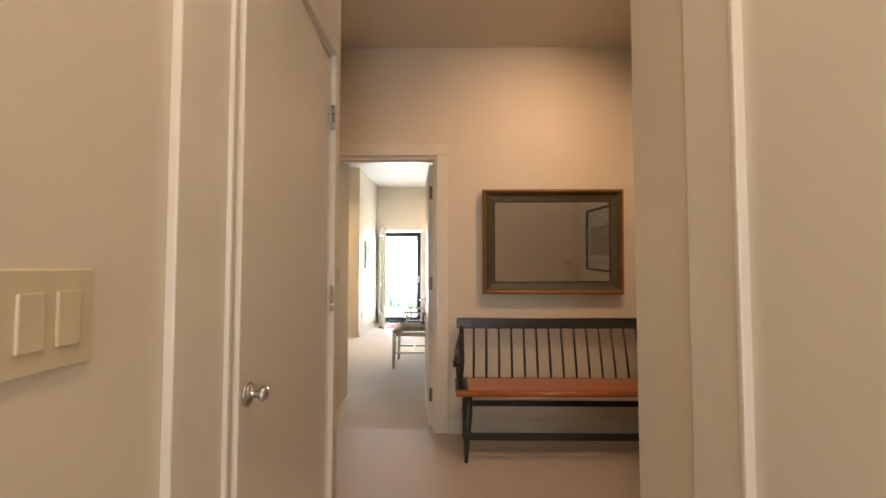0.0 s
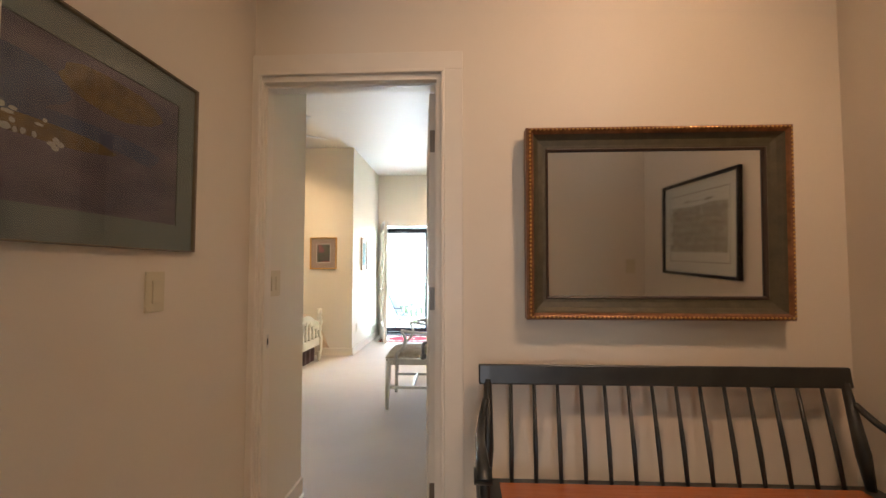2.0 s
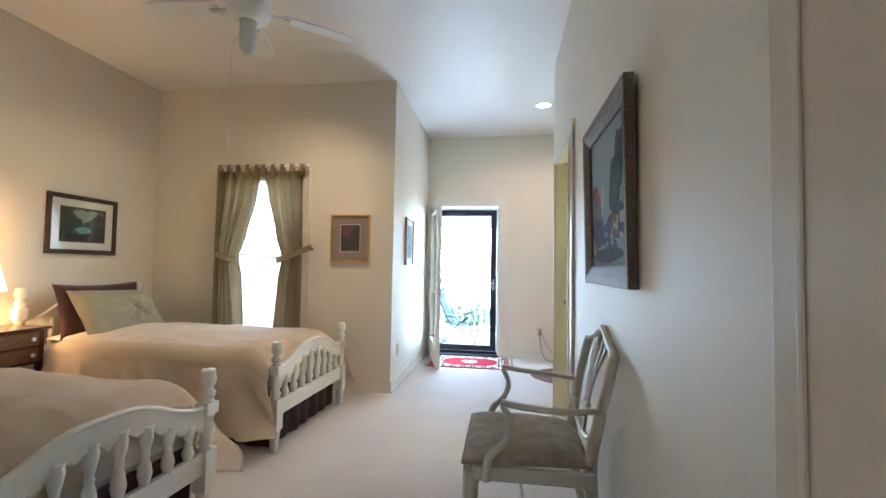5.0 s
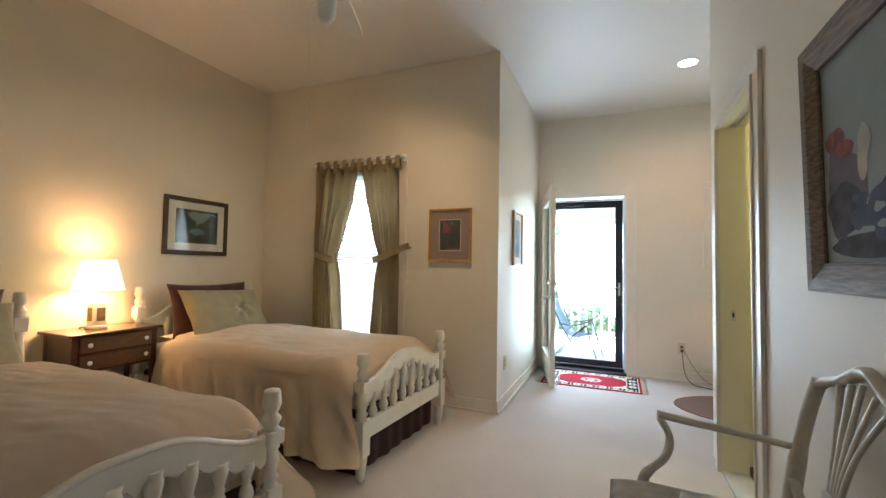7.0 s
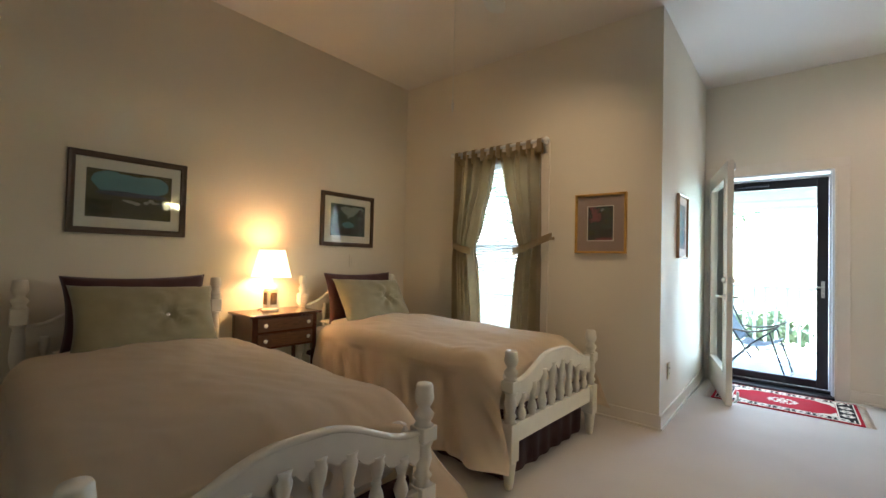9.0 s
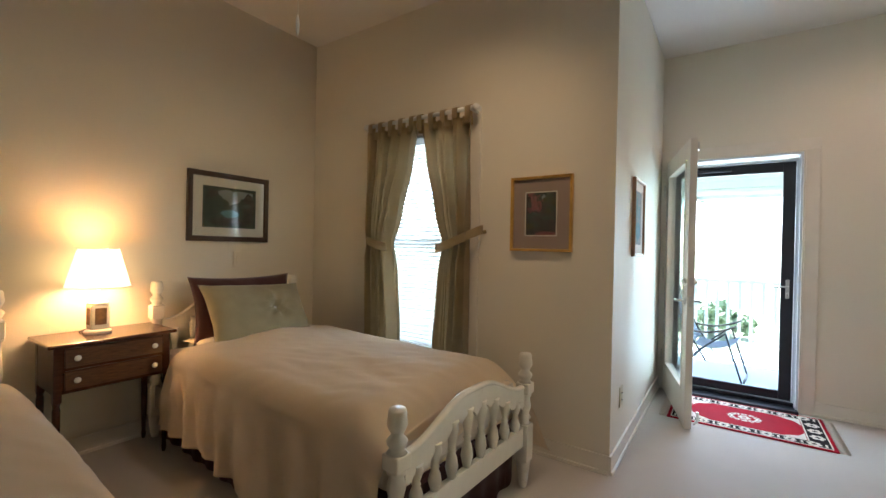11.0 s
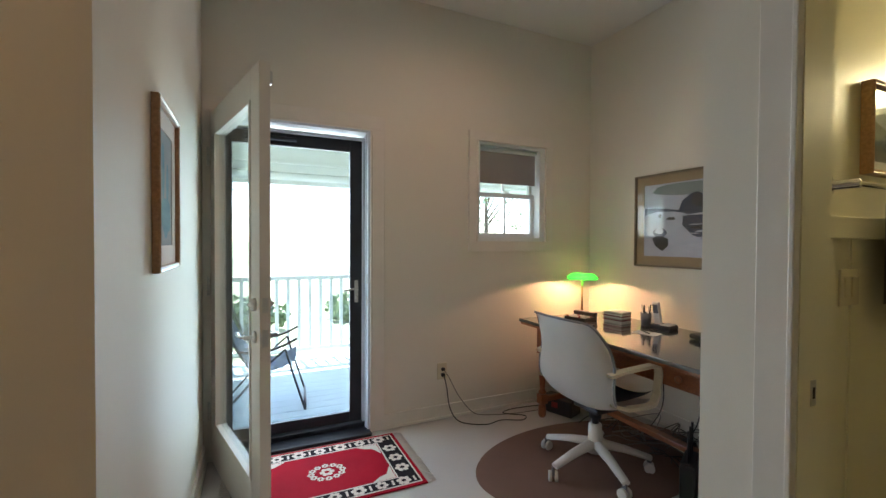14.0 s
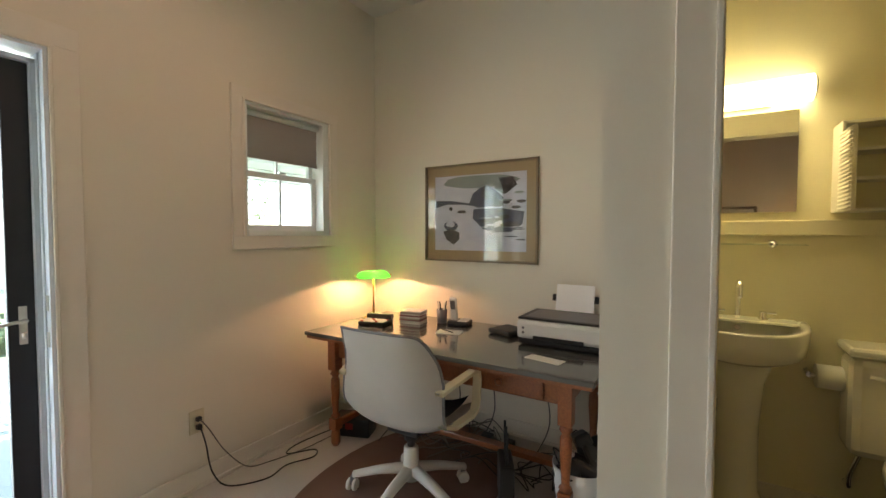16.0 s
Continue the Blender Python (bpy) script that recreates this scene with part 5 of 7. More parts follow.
picture("picture", "pewter framed blue harbour watercolour with a tan mat", (XD - 0.002, 8.977, 1.445), -90, 0.832, 0.664, 0.014, 0.026, "silver_frame", "paper_tan", 0.062, "art_pale",
        (("art_sky", [(0.0, 0.8, 0.95, 0.16)]), ("art_blue", [((-0.98, 0.35), (-0.98, 0.15), (-0.7, 0.24), (-0.3, 0.22), (-0.1, 0.17), (-0.2, 0.25), (-0.6, 0.33)), ((-0.2, 0.24), (-0.12, 0.5), (0.05, 0.65), (0.2, 0.7), (0.35, 0.58), (0.45, 0.48), (0.55, 0.35), (0.3, 0.16), (0.0, 0.12)),
         ((-0.1, 0.1), (0.5, 0.1), (0.95, 0.0), (0.92, -0.3), (0.7, -0.5), (0.3, -0.52), (0.1, -0.42), (-0.12, -0.15)), (-0.62, -0.34, 0.17, 0.13)] + many(15, 5, 0.2, 0.9, -0.7, -0.4, 0.2, 0.02)),
         ("art_pale", [((0.5, 0.3), (0.96, 0.74), (0.96, 0.35), (0.6, 0.12), (0.3, 0.1)), ((0.36, -0.08), (0.5, -0.13), (0.52, -0.33), (0.35, -0.4)), (-0.64, -0.3, 0.1, 0.08)] + many(16, 9, -0.1, 0.95, -0.5, -0.1, 0.12, 0.012) + [(-0.35, 0.14, 0.07, 0.05), (-0.85, 0.12, 0.07, 0.03), (-0.08, 0.12, 0.09, 0.03)]),
         ("art_dark", [((0.44, 0.86), (0.73, 0.88), (0.81, 0.67), (0.6, 0.47), (0.53, 0.45), (0.52, 0.62)), ((0.1, 0.66), (0.2, 0.68), (0.35, 0.52), (0.42, 0.4), (0.2, 0.3), (0.05, 0.4)), ((-0.8, -0.5), (-0.62, -0.42), (-0.42, -0.52), (-0.42, -0.7), (-0.55, -0.85), (-0.72, -0.72)), (-0.37, 0.03, 0.1, 0.04), (-0.62, 0.12, 0.04, 0.05)] + many(77, 9, 0.35, 0.9, 0.0, 0.35, 0.14, 0.035) + many(78, 6, 0.1, 0.8, -0.35, -0.05, 0.16, 0.05)),
         ("art_sky", [((0.44, 0.86), (0.52, 0.62), (0.53, 0.45), (0.34, 0.6)), (0.85, 0.48, 0.1, 0.03), (0.6, 0.3, 0.1, 0.02)])))
picture("picture", "glass covered misty landscape with a grey-green mat", (0.987, 3.055, 1.538), 90, 0.83, 0.535, 0.005, 0.02, "silver_frame", "paper_grey", 0.075, "art_mauve",
        (("art_ochre", [(0.3, 0.6, 0.5, 0.25)]), ("art_blue", [(-0.5, 0.35, 0.45, 0.3), (0.0, -0.05, 0.75, 0.2)]), ("art_mauve", [(0.0, -0.4, 0.9, 0.3)]), ("art_ochre", [(-0.25, -0.15, 0.55, 0.12)]), ("art_cream", many(17, 22, -0.85, -0.1, -0.32, 0.0, 0.03, 0.03))))
picture("picture", "black framed drawing of rocks with a wide white mat", (3.418, 2.735, 1.442), -90, 0.87, 0.64, 0.02, 0.028, "black", "paper", 0.07, "paper",
        (("art_ink", [((-0.93, 0.62), (-0.5, 0.66), (0.1, 0.6), (0.92, 0.64), (0.92, -0.7), (-0.93, -0.72))]), ("art_cream", stones(1.0)), ("art_stone", stones(0.72) + many(18, 8, -0.7, 0.8, 0.72, 0.78, 0.12, 0.02))), inner="art_cream")
picture("picture", "small wood framed landscape above the towel bar", (2.515, 7.792, 1.66), 0, 0.26, 0.30, 0.016, 0.035, "light_wood", "paper", 0.03, "art_olive", (("art_sky", [(0, 0.5, 0.8, 0.4)]), ("art_green", many(20, 6, -0.7, 0.7, -0.5, 0.1, 0.3, 0.2))))

t = new("mirror")
t.matrix_basis = pose(2.646, 3.855, 1.398) @ pose(0, 0, 0, 1.2)
tagged(t, "wide mirror in an olive and copper-gilt frame above the bench", "mirror")
w, h = 1.02, 0.76
frame_parts(t, w, h, 0.028, 0.075, "red_gold", ((0, -0.0), (0, 0.055), (0.006, 0.07), (0.014, 0.076), (0.022, 0.07), (0.028, 0.06)))
bm = bmesh.new()
for a, b in (((-1, -1), (1, -1)), ((1, -1), (1, 1)), ((1, 1), (-1, 1)), ((-1, 1), (-1, -1))):
    n = 62 if a[1] == b[1] else 46
    for k in range(n):
        u = (k + 0.5) / n
        x, z = (a[0] + (b[0] - a[0]) * u) * (w / 2 - 0.013), (a[1] + (b[1] - a[1]) * u) * (h / 2 - 0.013)
        lx, lz = (0.0062, 0.0045) if a[1] == b[1] else (0.0045, 0.0062)
        bmesh.ops.create_icosphere(bm, subdivisions=1, radius=1, matrix=Matrix.LocRotScale((x, -0.074, z), None, (lx, 0.005, lz)))
part("beading", bm, "gold", t, "carved copper-gilt beading", kind="stuff")
frame_parts(t, w - 0.056, h - 0.056, 0.052, 0.06, "olive_wood", ((0, 0.060), (0.006, 0.052), (0.02, 0.040), (0.04, 0.034), (0.052, 0.033)))
frame_parts(t, w - 0.16, h - 0.16, 0.012, 0.033, "dark_frame", ((0, 0.033), (0.004, 0.038), (0.009, 0.036), (0.012, 0.024)))
part("mirror_glass", boxes((-w / 2 + 0.088, w / 2 - 0.088, -0.022, -0.018, -h / 2 + 0.088, h / 2 - 0.088)), "mirror", t, "silvered glass")
part("backing", boxes((-w / 2 + 0.003, w / 2 - 0.003, -0.004, 0.0, -h / 2 + 0.003, h / 2 - 0.003)), "dark_frame", t)


# ---- bench ----
t = thing("bench", "black spindle-back settle with an orange wood seat under the mirror", "bench", (2.645, 3.60, 0))
x0, x1, yf, yb = -0.715, 0.715, -0.195, 0.155
bm = boxes((x0, x1, yf, yb, 0.405, 0.437), bevel=0.012)
part("seat", bm, "bench_black", t, "black edged wooden seat")
part("seat_panel", boxes((x0 + 0.085, x1 - 0.085, yf - 0.004, yb - 0.05, 0.4385, 0.4415)), "bench_seat", t, "orange-brown varnished seat panel")
part("seat_edge", tube(bmesh.new(), [(x0 + 0.005, yf + 0.004, 0.421), (x1 - 0.005, yf + 0.004, 0.421)], 0.0185, 14), "bench_seat", t, "rounded orange front edge")
n = 16
for k in range(n):
    u = k / (n - 1)
    xb, xt = -0.675 + 1.35 * u, -0.665 + 1.33 * u
    end = k in (0, n - 1)
    r = 0.016 if end else 0.007
    part("post" if end else "spindle", tube(bmesh.new(), [(xb, yb - 0.04, 0.435), (xb + (xt - xb) * 0.4, yb - 0.02, 0.55), (xt, yb + 0.035, 0.79)], [r, r * (1.5 if end else 1.25), r * 0.9], 10), "bench_black", t)
bm = boxes((-0.70, 0.69, -0.011, 0.011, -0.04, 0.036), bevel=0.006)
part("top_rail", bm, "bench_black", t, "flat black crest rail").matrix_basis = pose(0, yb + 0.04, 0.81, -10)
for s in (-1, 1):
    x = s * 0.675
    arm = bend([(x, yb + 0.01, 0.72), (x + s * 0.02, yb - 0.07, 0.665), (x + s * 0.03, yb - 0.17, 0.645), (x + s * 0.03, yf + 0.06, 0.648), (x + s * 0.03, yf - 0.0, 0.635), (x + s * 0.03, yf - 0.03, 0.605)])
    k = len(arm)
    part("arm", tube(bmesh.new(), arm, [0.014 + 0.012 * (i / k) ** 2 for i in range(k)], 12, 0.75), "bench_black", t, "scrolled black arm")
    part("arm_scroll", tube(bmesh.new(), [(x + s * 0.004, yf - 0.012, 0.612), (x + s * 0.056, yf - 0.012, 0.612)], 0.024, 16), "bench_black", t)
    for y, r in ((yf + 0.06, 0.013), (yf + 0.2, 0.008)):
        part("arm_post", tube(bmesh.new(), [(x + s * 0.01, y, 0.435), (x + s * 0.02, y, 0.53), (x + s * 0.03, y - 0.01, 0.635)], [r * 0.8, r * 1.3, r * 0.8], 12), "bench_black", t)
    for y0, y1 in ((yf + 0.06, yf + 0.0), (yb - 0.06, yb + 0.03)):
        part("leg", tube(bmesh.new(), [(s * 0.625, y0, 0.41), (s * 0.635, y0 + (y1 - y0) * 0.3, 0.28), (s * 0.64, y0 + (y1 - y0) * 0.6, 0.2), (s * 0.65, y1, 0.0)], [0.018, 0.027, 0.023, 0.011], 14), "bench_black", t)
    part("side_stretcher", tube(bmesh.new(), [(s * 0.643, yf + 0.02, 0.13), (s * 0.643, yb, 0.13)], 0.011, 10), "bench_black", t)
part("front_stretcher", boxes((-0.64, 0.64, yf + 0.012, yf + 0.03, 0.13, 0.175), bevel=0.005), "bench_black", t)
part("rear_stretcher", boxes((-0.63, 0.63, yb - 0.03, yb - 0.012, 0.24, 0.28), bevel=0.005), "bench_black", t)

# ---- nightstand and lamp ----
t = thing("nightstand", "dark mahogany two-drawer stand between the beds, holding a lit lamp", "nightstand", (-2.0, 6.505, 0), 90)
part("tabletop", boxes((-0.285, 0.285, -0.185, 0.175, 0.693, 0.712), bevel=0.006), "mahogany", t)
part("body", boxes((-0.255, 0.255, -0.155, 0.16, 0.46, 0.693), bevel=0.003), "mahogany", t)
for z in (0.475, 0.585):
    d = part("drawer", boxes((-0.215, 0.215, -0.166, -0.154, z, z + 0.098), bevel=0.004), "inlay", t, "inlaid mahogany drawer")
    part("cock_bead", boxes((-0.217, 0.217, -0.168, -0.164, z + 0.0, z + 0.004), (-0.217, 0.217, -0.168, -0.164, z + 0.094, z + 0.098)), "mahogany", d)
    for x in (-0.17, 0.17):
        part("knob", lathe(bmesh.new(), [(0.006, 0), (0.006, 0.008), (0.013, 0.012), (0.015, 0.018), (0.009, 0.023), (0.001, 0.024)], 16), "ceramic", d, "pale round knob").matrix_basis = pose(x, -0.166, z + 0.05, 90)
for x in (-0.24, 0.24):
    for y in (-0.14, 0.14):
        bm = boxes((x - 0.017, x + 0.017, y - 0.017, y + 0.017, 0.42, 0.69), bevel=0.002)
        lathe(bm, [(0.008, 0.0), (0.013, 0.03), (0.010, 0.05), (0.014, 0.16), (0.017, 0.38), (0.013, 0.40), (0.018, 0.42)], 14, (x, y, 0))
        part("leg", bm, "mahogany", t)

t = thing("table_lamp", "lit cream table lamp with a square ceramic base", "table lamp", (-2.03, 6.475, 0.712))
part("base", lathe(bmesh.new(), [(0.062, 0), (0.064, 0.012), (0.055, 0.02), (0.05, 0.024)], 24), "ceramic", t)
part("body", boxes((-0.043, 0.043, -0.043, 0.043, 0.024, 0.16), bevel=0.008), "ceramic", t, "square white ceramic body")
part("painted_panel", boxes((0.0435, 0.0445, -0.026, 0.026, 0.05, 0.14)), "art_ochre", t, "painted fruit panel")
part("painted_panel", boxes((-0.026, 0.026, -0.0445, -0.0435, 0.05, 0.14)), "art_ochre", t)
part("shoulder", lathe(bmesh.new(), [(0.05, 0.16), (0.045, 0.172), (0.022, 0.185), (0.012, 0.195), (0.008, 0.26)], 24), "ceramic", t)
part("bulb", lathe(bmesh.new(), [(0.012, 0.26), (0.03, 0.30), (0.032, 0.33), (0.018, 0.36), (0.001, 0.37)], 16), "can_glow", t)
bm = bmesh.new()
a = [bm.verts.new((0.145 * math.cos(2 * math.pi * k / 48), 0.145 * math.sin(2 * math.pi * k / 48), 0.255)) for k in range(48)]
b = [bm.verts.new((0.092 * math.cos(2 * math.pi * k / 48), 0.092 * math.sin(2 * math.pi * k / 48), 0.465)) for k in range(48)]
for k in range(48):
    bm.faces.new((a[k], a[(k + 1) % 48], b[(k + 1) % 48], b[k])).smooth = True
part("shade", bm, "lamp_glow", t, "glowing cream cloth shade")
for r, z in ((0.146, 0.255), (0.0925, 0.465)):
    bm = bmesh.new()
    pts = [(r * math.cos(2 * math.pi * k / 48), r * math.sin(2 * math.pi * k / 48), z) for k in range(49)]
    tube(bm, pts, 0.0028, 6)
    part("shade_trim", bm, "sheet", t)
part("cord", tube(bmesh.new(), bend([(-0.03, -0.05, 0.006), (-0.08, -0.06, 0.004), (-0.13, -0.02, 0.004), (-0.155, 0.05, 0.004)]), 0.0025, 6), "cable", t)

# ---- armchair ----
t = thing("armchair", "cream painted armchair with a fan-carved back and faded floral seat", "armchair", (1.475, 6.065, 0), -90)
for s in (-1, 1):
    bm = bmesh.new()
    x, y = s * 0.255, -0.245
    tube(bm, [(x, y, 0.0), (x, y + 0.005, 0.25), (x, y + 0.01, 0.435)], [0.014, 0.021, 0.026], 4)
    part("leg", bm, "chair_paint", t)
    tube_pts = bend([(s * 0.20, 0.285, 0.0), (s * 0.20, 0.235, 0.22), (s * 0.205, 0.215, 0.45), (s * 0.225, 0.235, 0.62), (s * 0.235, 0.272, 0.80), (s * 0.225, 0.295, 0.90)], 5)
    part("leg", tube(bmesh.new(), tube_pts, [0.015 + 0.009 * min(1, i / 8) - (0.004 if i > 16 else 0) for i in range(len(tube_pts))], 8), "chair_paint", t, "raked back leg and upright in one piece")
    arm = bend([(s * 0.235, 0.245, 0.685), (s * 0.275, 0.12, 0.69), (s * 0.29, -0.02, 0.70), (s * 0.285, -0.12, 0.715)], 5)
    part("arm", tube(bmesh.new(), arm, [0.015 + 0.004 * (i / len(arm)) for i in range(len(arm))], 10, 0.7), "chair_paint", t, "shaped open arm")
    part("arm_support", tube(bmesh.new(), bend([(s * 0.285, -0.115, 0.705), (s * 0.285, -0.085, 0.64), (s * 0.28, -0.10, 0.57), (s * 0.275, -0.16, 0.50), (s * 0.27, -0.175, 0.41)], 5), [0.015] * 6 + [0.017] * 8 + [0.021] * 7, 10, 0.8), "chair_paint", t, "curved arm support")
    part("side_rail", boxes((s * 0.25 - 0.013, s * 0.25 + 0.013, -0.23, 0.22, 0.40, 0.455), bevel=0.004), "chair_paint", t)
    part("side_stretcher", boxes((s * 0.235 - 0.01, s * 0.235 + 0.01, -0.24, 0.245, 0.18, 0.205), bevel=0.003), "chair_paint", t)
part("seat_rail", boxes((-0.25, 0.25, -0.26, -0.234, 0.40, 0.455), bevel=0.005), "chair_paint", t)
part("seat_rail", boxes((-0.20, 0.20, 0.205, 0.23, 0.40, 0.455), bevel=0.004), "chair_paint", t)
part("cross_stretcher", boxes((-0.235, 0.235, -0.04, -0.02, 0.182, 0.203), bevel=0.003), "chair_paint", t)
bm = bmesh.new()
sheet(bm, 28, 28, lambda u, v: ((2 * u - 1) * (0.272 - 0.04 * v), -0.268 + 0.485 * v, 0.462 + 0.058 * (max(0, 1 - abs(2 * u - 1) ** 4) * max(0, 1 - abs(2 * v - 1) ** 4)) ** 0.5))
part("cushion", bm, "upholstery", t, "faded floral upholstered seat", solid=0.01)
rail = bend([(-0.225, 0.295, 0.885), (-0.19, 0.30, 0.905), (-0.12, 0.305, 0.925), (0.0, 0.31, 0.975), (0.12, 0.305, 0.925), (0.19, 0.30, 0.905), (0.225, 0.295, 0.885)], 5)
part("crest_rail", tube(bmesh.new(), rail, 0.019, 10, 0.8), "chair_paint", t, "serpentine crest rail")
low = bend([(-0.215, 0.225, 0.60), (-0.12, 0.225, 0.535), (0.0, 0.225, 0.515), (0.12, 0.225, 0.535), (0.215, 0.225, 0.60)], 5)
part("shield_rail", tube(bmesh.new(), low, 0.014, 8, 0.8), "chair_paint", t)
for k in range(5):
    a = (k - 2) / 2
    pts = bend([(a * 0.012, 0.226, 0.52), (a * 0.022, 0.24, 0.64), (a * 0.05, 0.265, 0.78), (a * 0.115, 0.30, 0.915 + 0.03 * (1 - abs(a)))], 5)
    part("splat_rib", tube(bmesh.new(), pts, 0.0095, 8, 0.7), "chair_paint", t, "fan-shaped splat rib")
part("splat_block", boxes((-0.04, 0.04, 0.228, 0.25, 0.615, 0.655), bevel=0.006), "chair_paint", t)

t.scale = (1, 1, 0.955)

# ---- ceiling fan, vent, spot ----
t = thing("ceiling_fan", "white ceiling fan with five still blades and a pull chain", "ceiling fan", (-0.17, 6.46, H))
part("canopy", lathe(bmesh.new(), [(0.03, -0.13), (0.05, -0.1), (0.075, -0.03), (0.078, 0.0)], 28), "porch_white", t)
part("motor", lathe(bmesh.new(), [(0.05, -0.335), (0.10, -0.32), (0.125, -0.28), (0.125, -0.2), (0.10, -0.15), (0.04, -0.13)], 32), "porch_white", t)
part("switch_housing", lathe(bmesh.new(), [(0.001, -0.535), (0.028, -0.53), (0.045, -0.50), (0.05, -0.42), (0.045, -0.35), (0.05, -0.335)], 28), "porch_white", t)
for k in range(5):
    m = pose(0, 0, 0, 0, 0, 40 + 72 * k)
    bm = boxes((0.10, 0.24, -0.02, 0.02, -0.262, -0.255), bevel=0.002)
    arm = part("blade_arm", bm, "steel", t)
    arm.matrix_basis = m
    outline = [(0.19, -0.05), (0.30, -0.062), (0.50, -0.068), (0.60, -0.062), (0.64, -0.04), (0.65, 0.0), (0.64, 0.04), (0.60, 0.062), (0.50, 0.068), (0.30, 0.062), (0.19, 0.05)]
    bm = slab(bmesh.new(), outline, -0.004, 0.004)
    bl = part("blade", bm, "porch_white", t)
    bl.matrix_basis = m @ pose(0, 0, -0.25, 90) @ pose(0, 0, 0, 10)
bm = tube(bmesh.new(), [(-0.045, -0.015, -0.42), (-0.08, -0.03, -0.46), (-0.08, -0.03, -1.04)], 0.0018, 6)
lathe(bm, [(0.002, -1.10), (0.005, -1.085), (0.006, -1.06), (0.002, -1.035)], 12, (-0.08, -0.03, 0))
part("pull_chain", bm, "porch_white", t, "thin pull chain with a white bob")

t = thing("air_vent", "white louvred ceiling register", "air vent", (0.52, 5.80, H))
bm = boxes((-0.19, 0.19, -0.12, -0.095, -0.008, 0.0), (-0.19, 0.19, 0.095, 0.12, -0.008, 0.0), (-0.19, -0.165, -0.095, 0.095, -0.008, 0.0), (0.165, 0.19, -0.095, 0.095, -0.008, 0.0), bevel=0.002)
part("frame", bm, "porch_white", t)
# Black sheet paints the shade of the hollow behind the louvres.
part("dark_duct", boxes((-0.165, 0.165, -0.095, 0.095, -0.0022, -0.001)), "black", t)
for k in range(10):
    part("louvre", boxes((-0.008, 0.008, -0.093, 0.093, -0.0008, 0.0008)), "porch_white", t).matrix_basis = pose(-0.15 + 0.0333 * k, 0, -0.009, 0, 38 if k < 5 else -38)

t = thing("recessed_light", "lit round recessed ceiling light with a white trim", "ceiling light", (1.78, 8.80, H))
bm = bmesh.new()
tube(bm, [(0.078 * math.cos(2 * math.pi * k / 40), 0.078 * math.sin(2 * math.pi * k / 40), -0.003) for k in range(41)], 0.007, 8)
part("trim_ring", bm, "porch_white", t)
part("lens", lathe(bmesh.new(), [(0.07, -0.004), (0.07, -0.001)], 36), "can_glow", t)
t = thing("recessed_light", "lit round recessed light in the foyer ceiling", "ceiling light", (2.85, 2.4, HF))
bm = bmesh.new()
tube(bm, [(0.078 * math.cos(2 * math.pi * k / 40), 0.078 * math.sin(2 * math.pi * k / 40), -0.003) for k in range(41)], 0.007, 8)
part("trim_ring", bm, "porch_white", t)
part("lens", lathe(bmesh.new(), [(0.07, -0.004), (0.07, -0.001)], 36), "can_glow", t)


# ---- desk ----
t = thing("desk", "orange maple writing table with turned legs and dark glass top", "desk", (2.815, 8.895, 0))
dx, dy = 0.395, 0.845
part("tabletop", boxes((-dx, dx, -dy, dy, 0.690, 0.712), bevel=0.004), "desk_glass", t, "dark grey reflective top")
part("top_board", boxes((-dx + 0.01, dx - 0.01, -dy + 0.01, dy - 0.01, 0.672, 0.689), bevel=0.003), "desk_wood", t)
lx, ly = dx - 0.115, dy - 0.14
part("apron", boxes((-lx, -lx + 0.02, -ly, ly, 0.55, 0.672), bevel=0.002), "desk_wood", t)
part("apron", boxes((lx - 0.02, lx, -ly, ly, 0.55, 0.672), bevel=0.002), "desk_wood", t)
for y in (-ly, ly):
    part("apron", boxes((-lx + 0.02, lx - 0.02, y - 0.01, y + 0.01, 0.55, 0.672), bevel=0.002), "desk_wood", t)
for y0 in (-ly + 0.10, 0.14):
    d = part("drawer", boxes((-lx - 0.012, -lx, y0, y0 + 0.42, 0.558, 0.662), bevel=0.004), "desk_wood", t, "maple drawer front")
    part("knob", lathe(bmesh.new(), [(0.007, 0), (0.007, 0.01), (0.016, 0.016), (0.018, 0.024), (0.01, 0.03), (0.001, 0.031)], 16), "desk_wood", d).matrix_basis = pose(-lx - 0.012, y0 + 0.21, 0.61, 0, -90)
for x in (-lx, lx):
    for y in (-ly, ly):
        bm = boxes((x - 0.031, x + 0.031, y - 0.031, y + 0.031, 0.47, 0.672), (x - 0.029, x + 0.029, y - 0.029, y + 0.029, 0.10, 0.17), bevel=0.003)
        lathe(bm, [(0.02, 0.0), (0.029, 0.02), (0.028, 0.07), (0.022, 0.10)], 16, (x, y, 0))
        lathe(bm, [(0.022, 0.17), (0.03, 0.185), (0.018, 0.20), (0.02, 0.24), (0.028, 0.36), (0.026, 0.41), (0.018, 0.43), (0.03, 0.445), (0.022, 0.47)], 16, (x, y, 0))
        part("leg", bm, "desk_wood", t, "turned maple leg")
for y in (-ly, ly):
    part("end_stretcher", boxes((-lx + 0.03, lx - 0.03, y - 0.014, y + 0.014, 0.11, 0.15), bevel=0.004), "desk_wood", t)
part("long_stretcher", boxes((-0.03, 0.03, -ly + 0.014, ly - 0.014, 0.115, 0.145), bevel=0.004), "desk_wood", t)

# ---- things on the desk ----
Z = 0.712
t = thing("desk_lamp", "lit banker's lamp with a green glass shade and brass stem", "desk lamp", (2.955, 9.655, Z), -38)
part("base", lathe(bmesh.new(), [(0.068, 0), (0.07, 0.006), (0.055, 0.014), (0.02, 0.022), (0.012, 0.035)], 28), "brass", t)
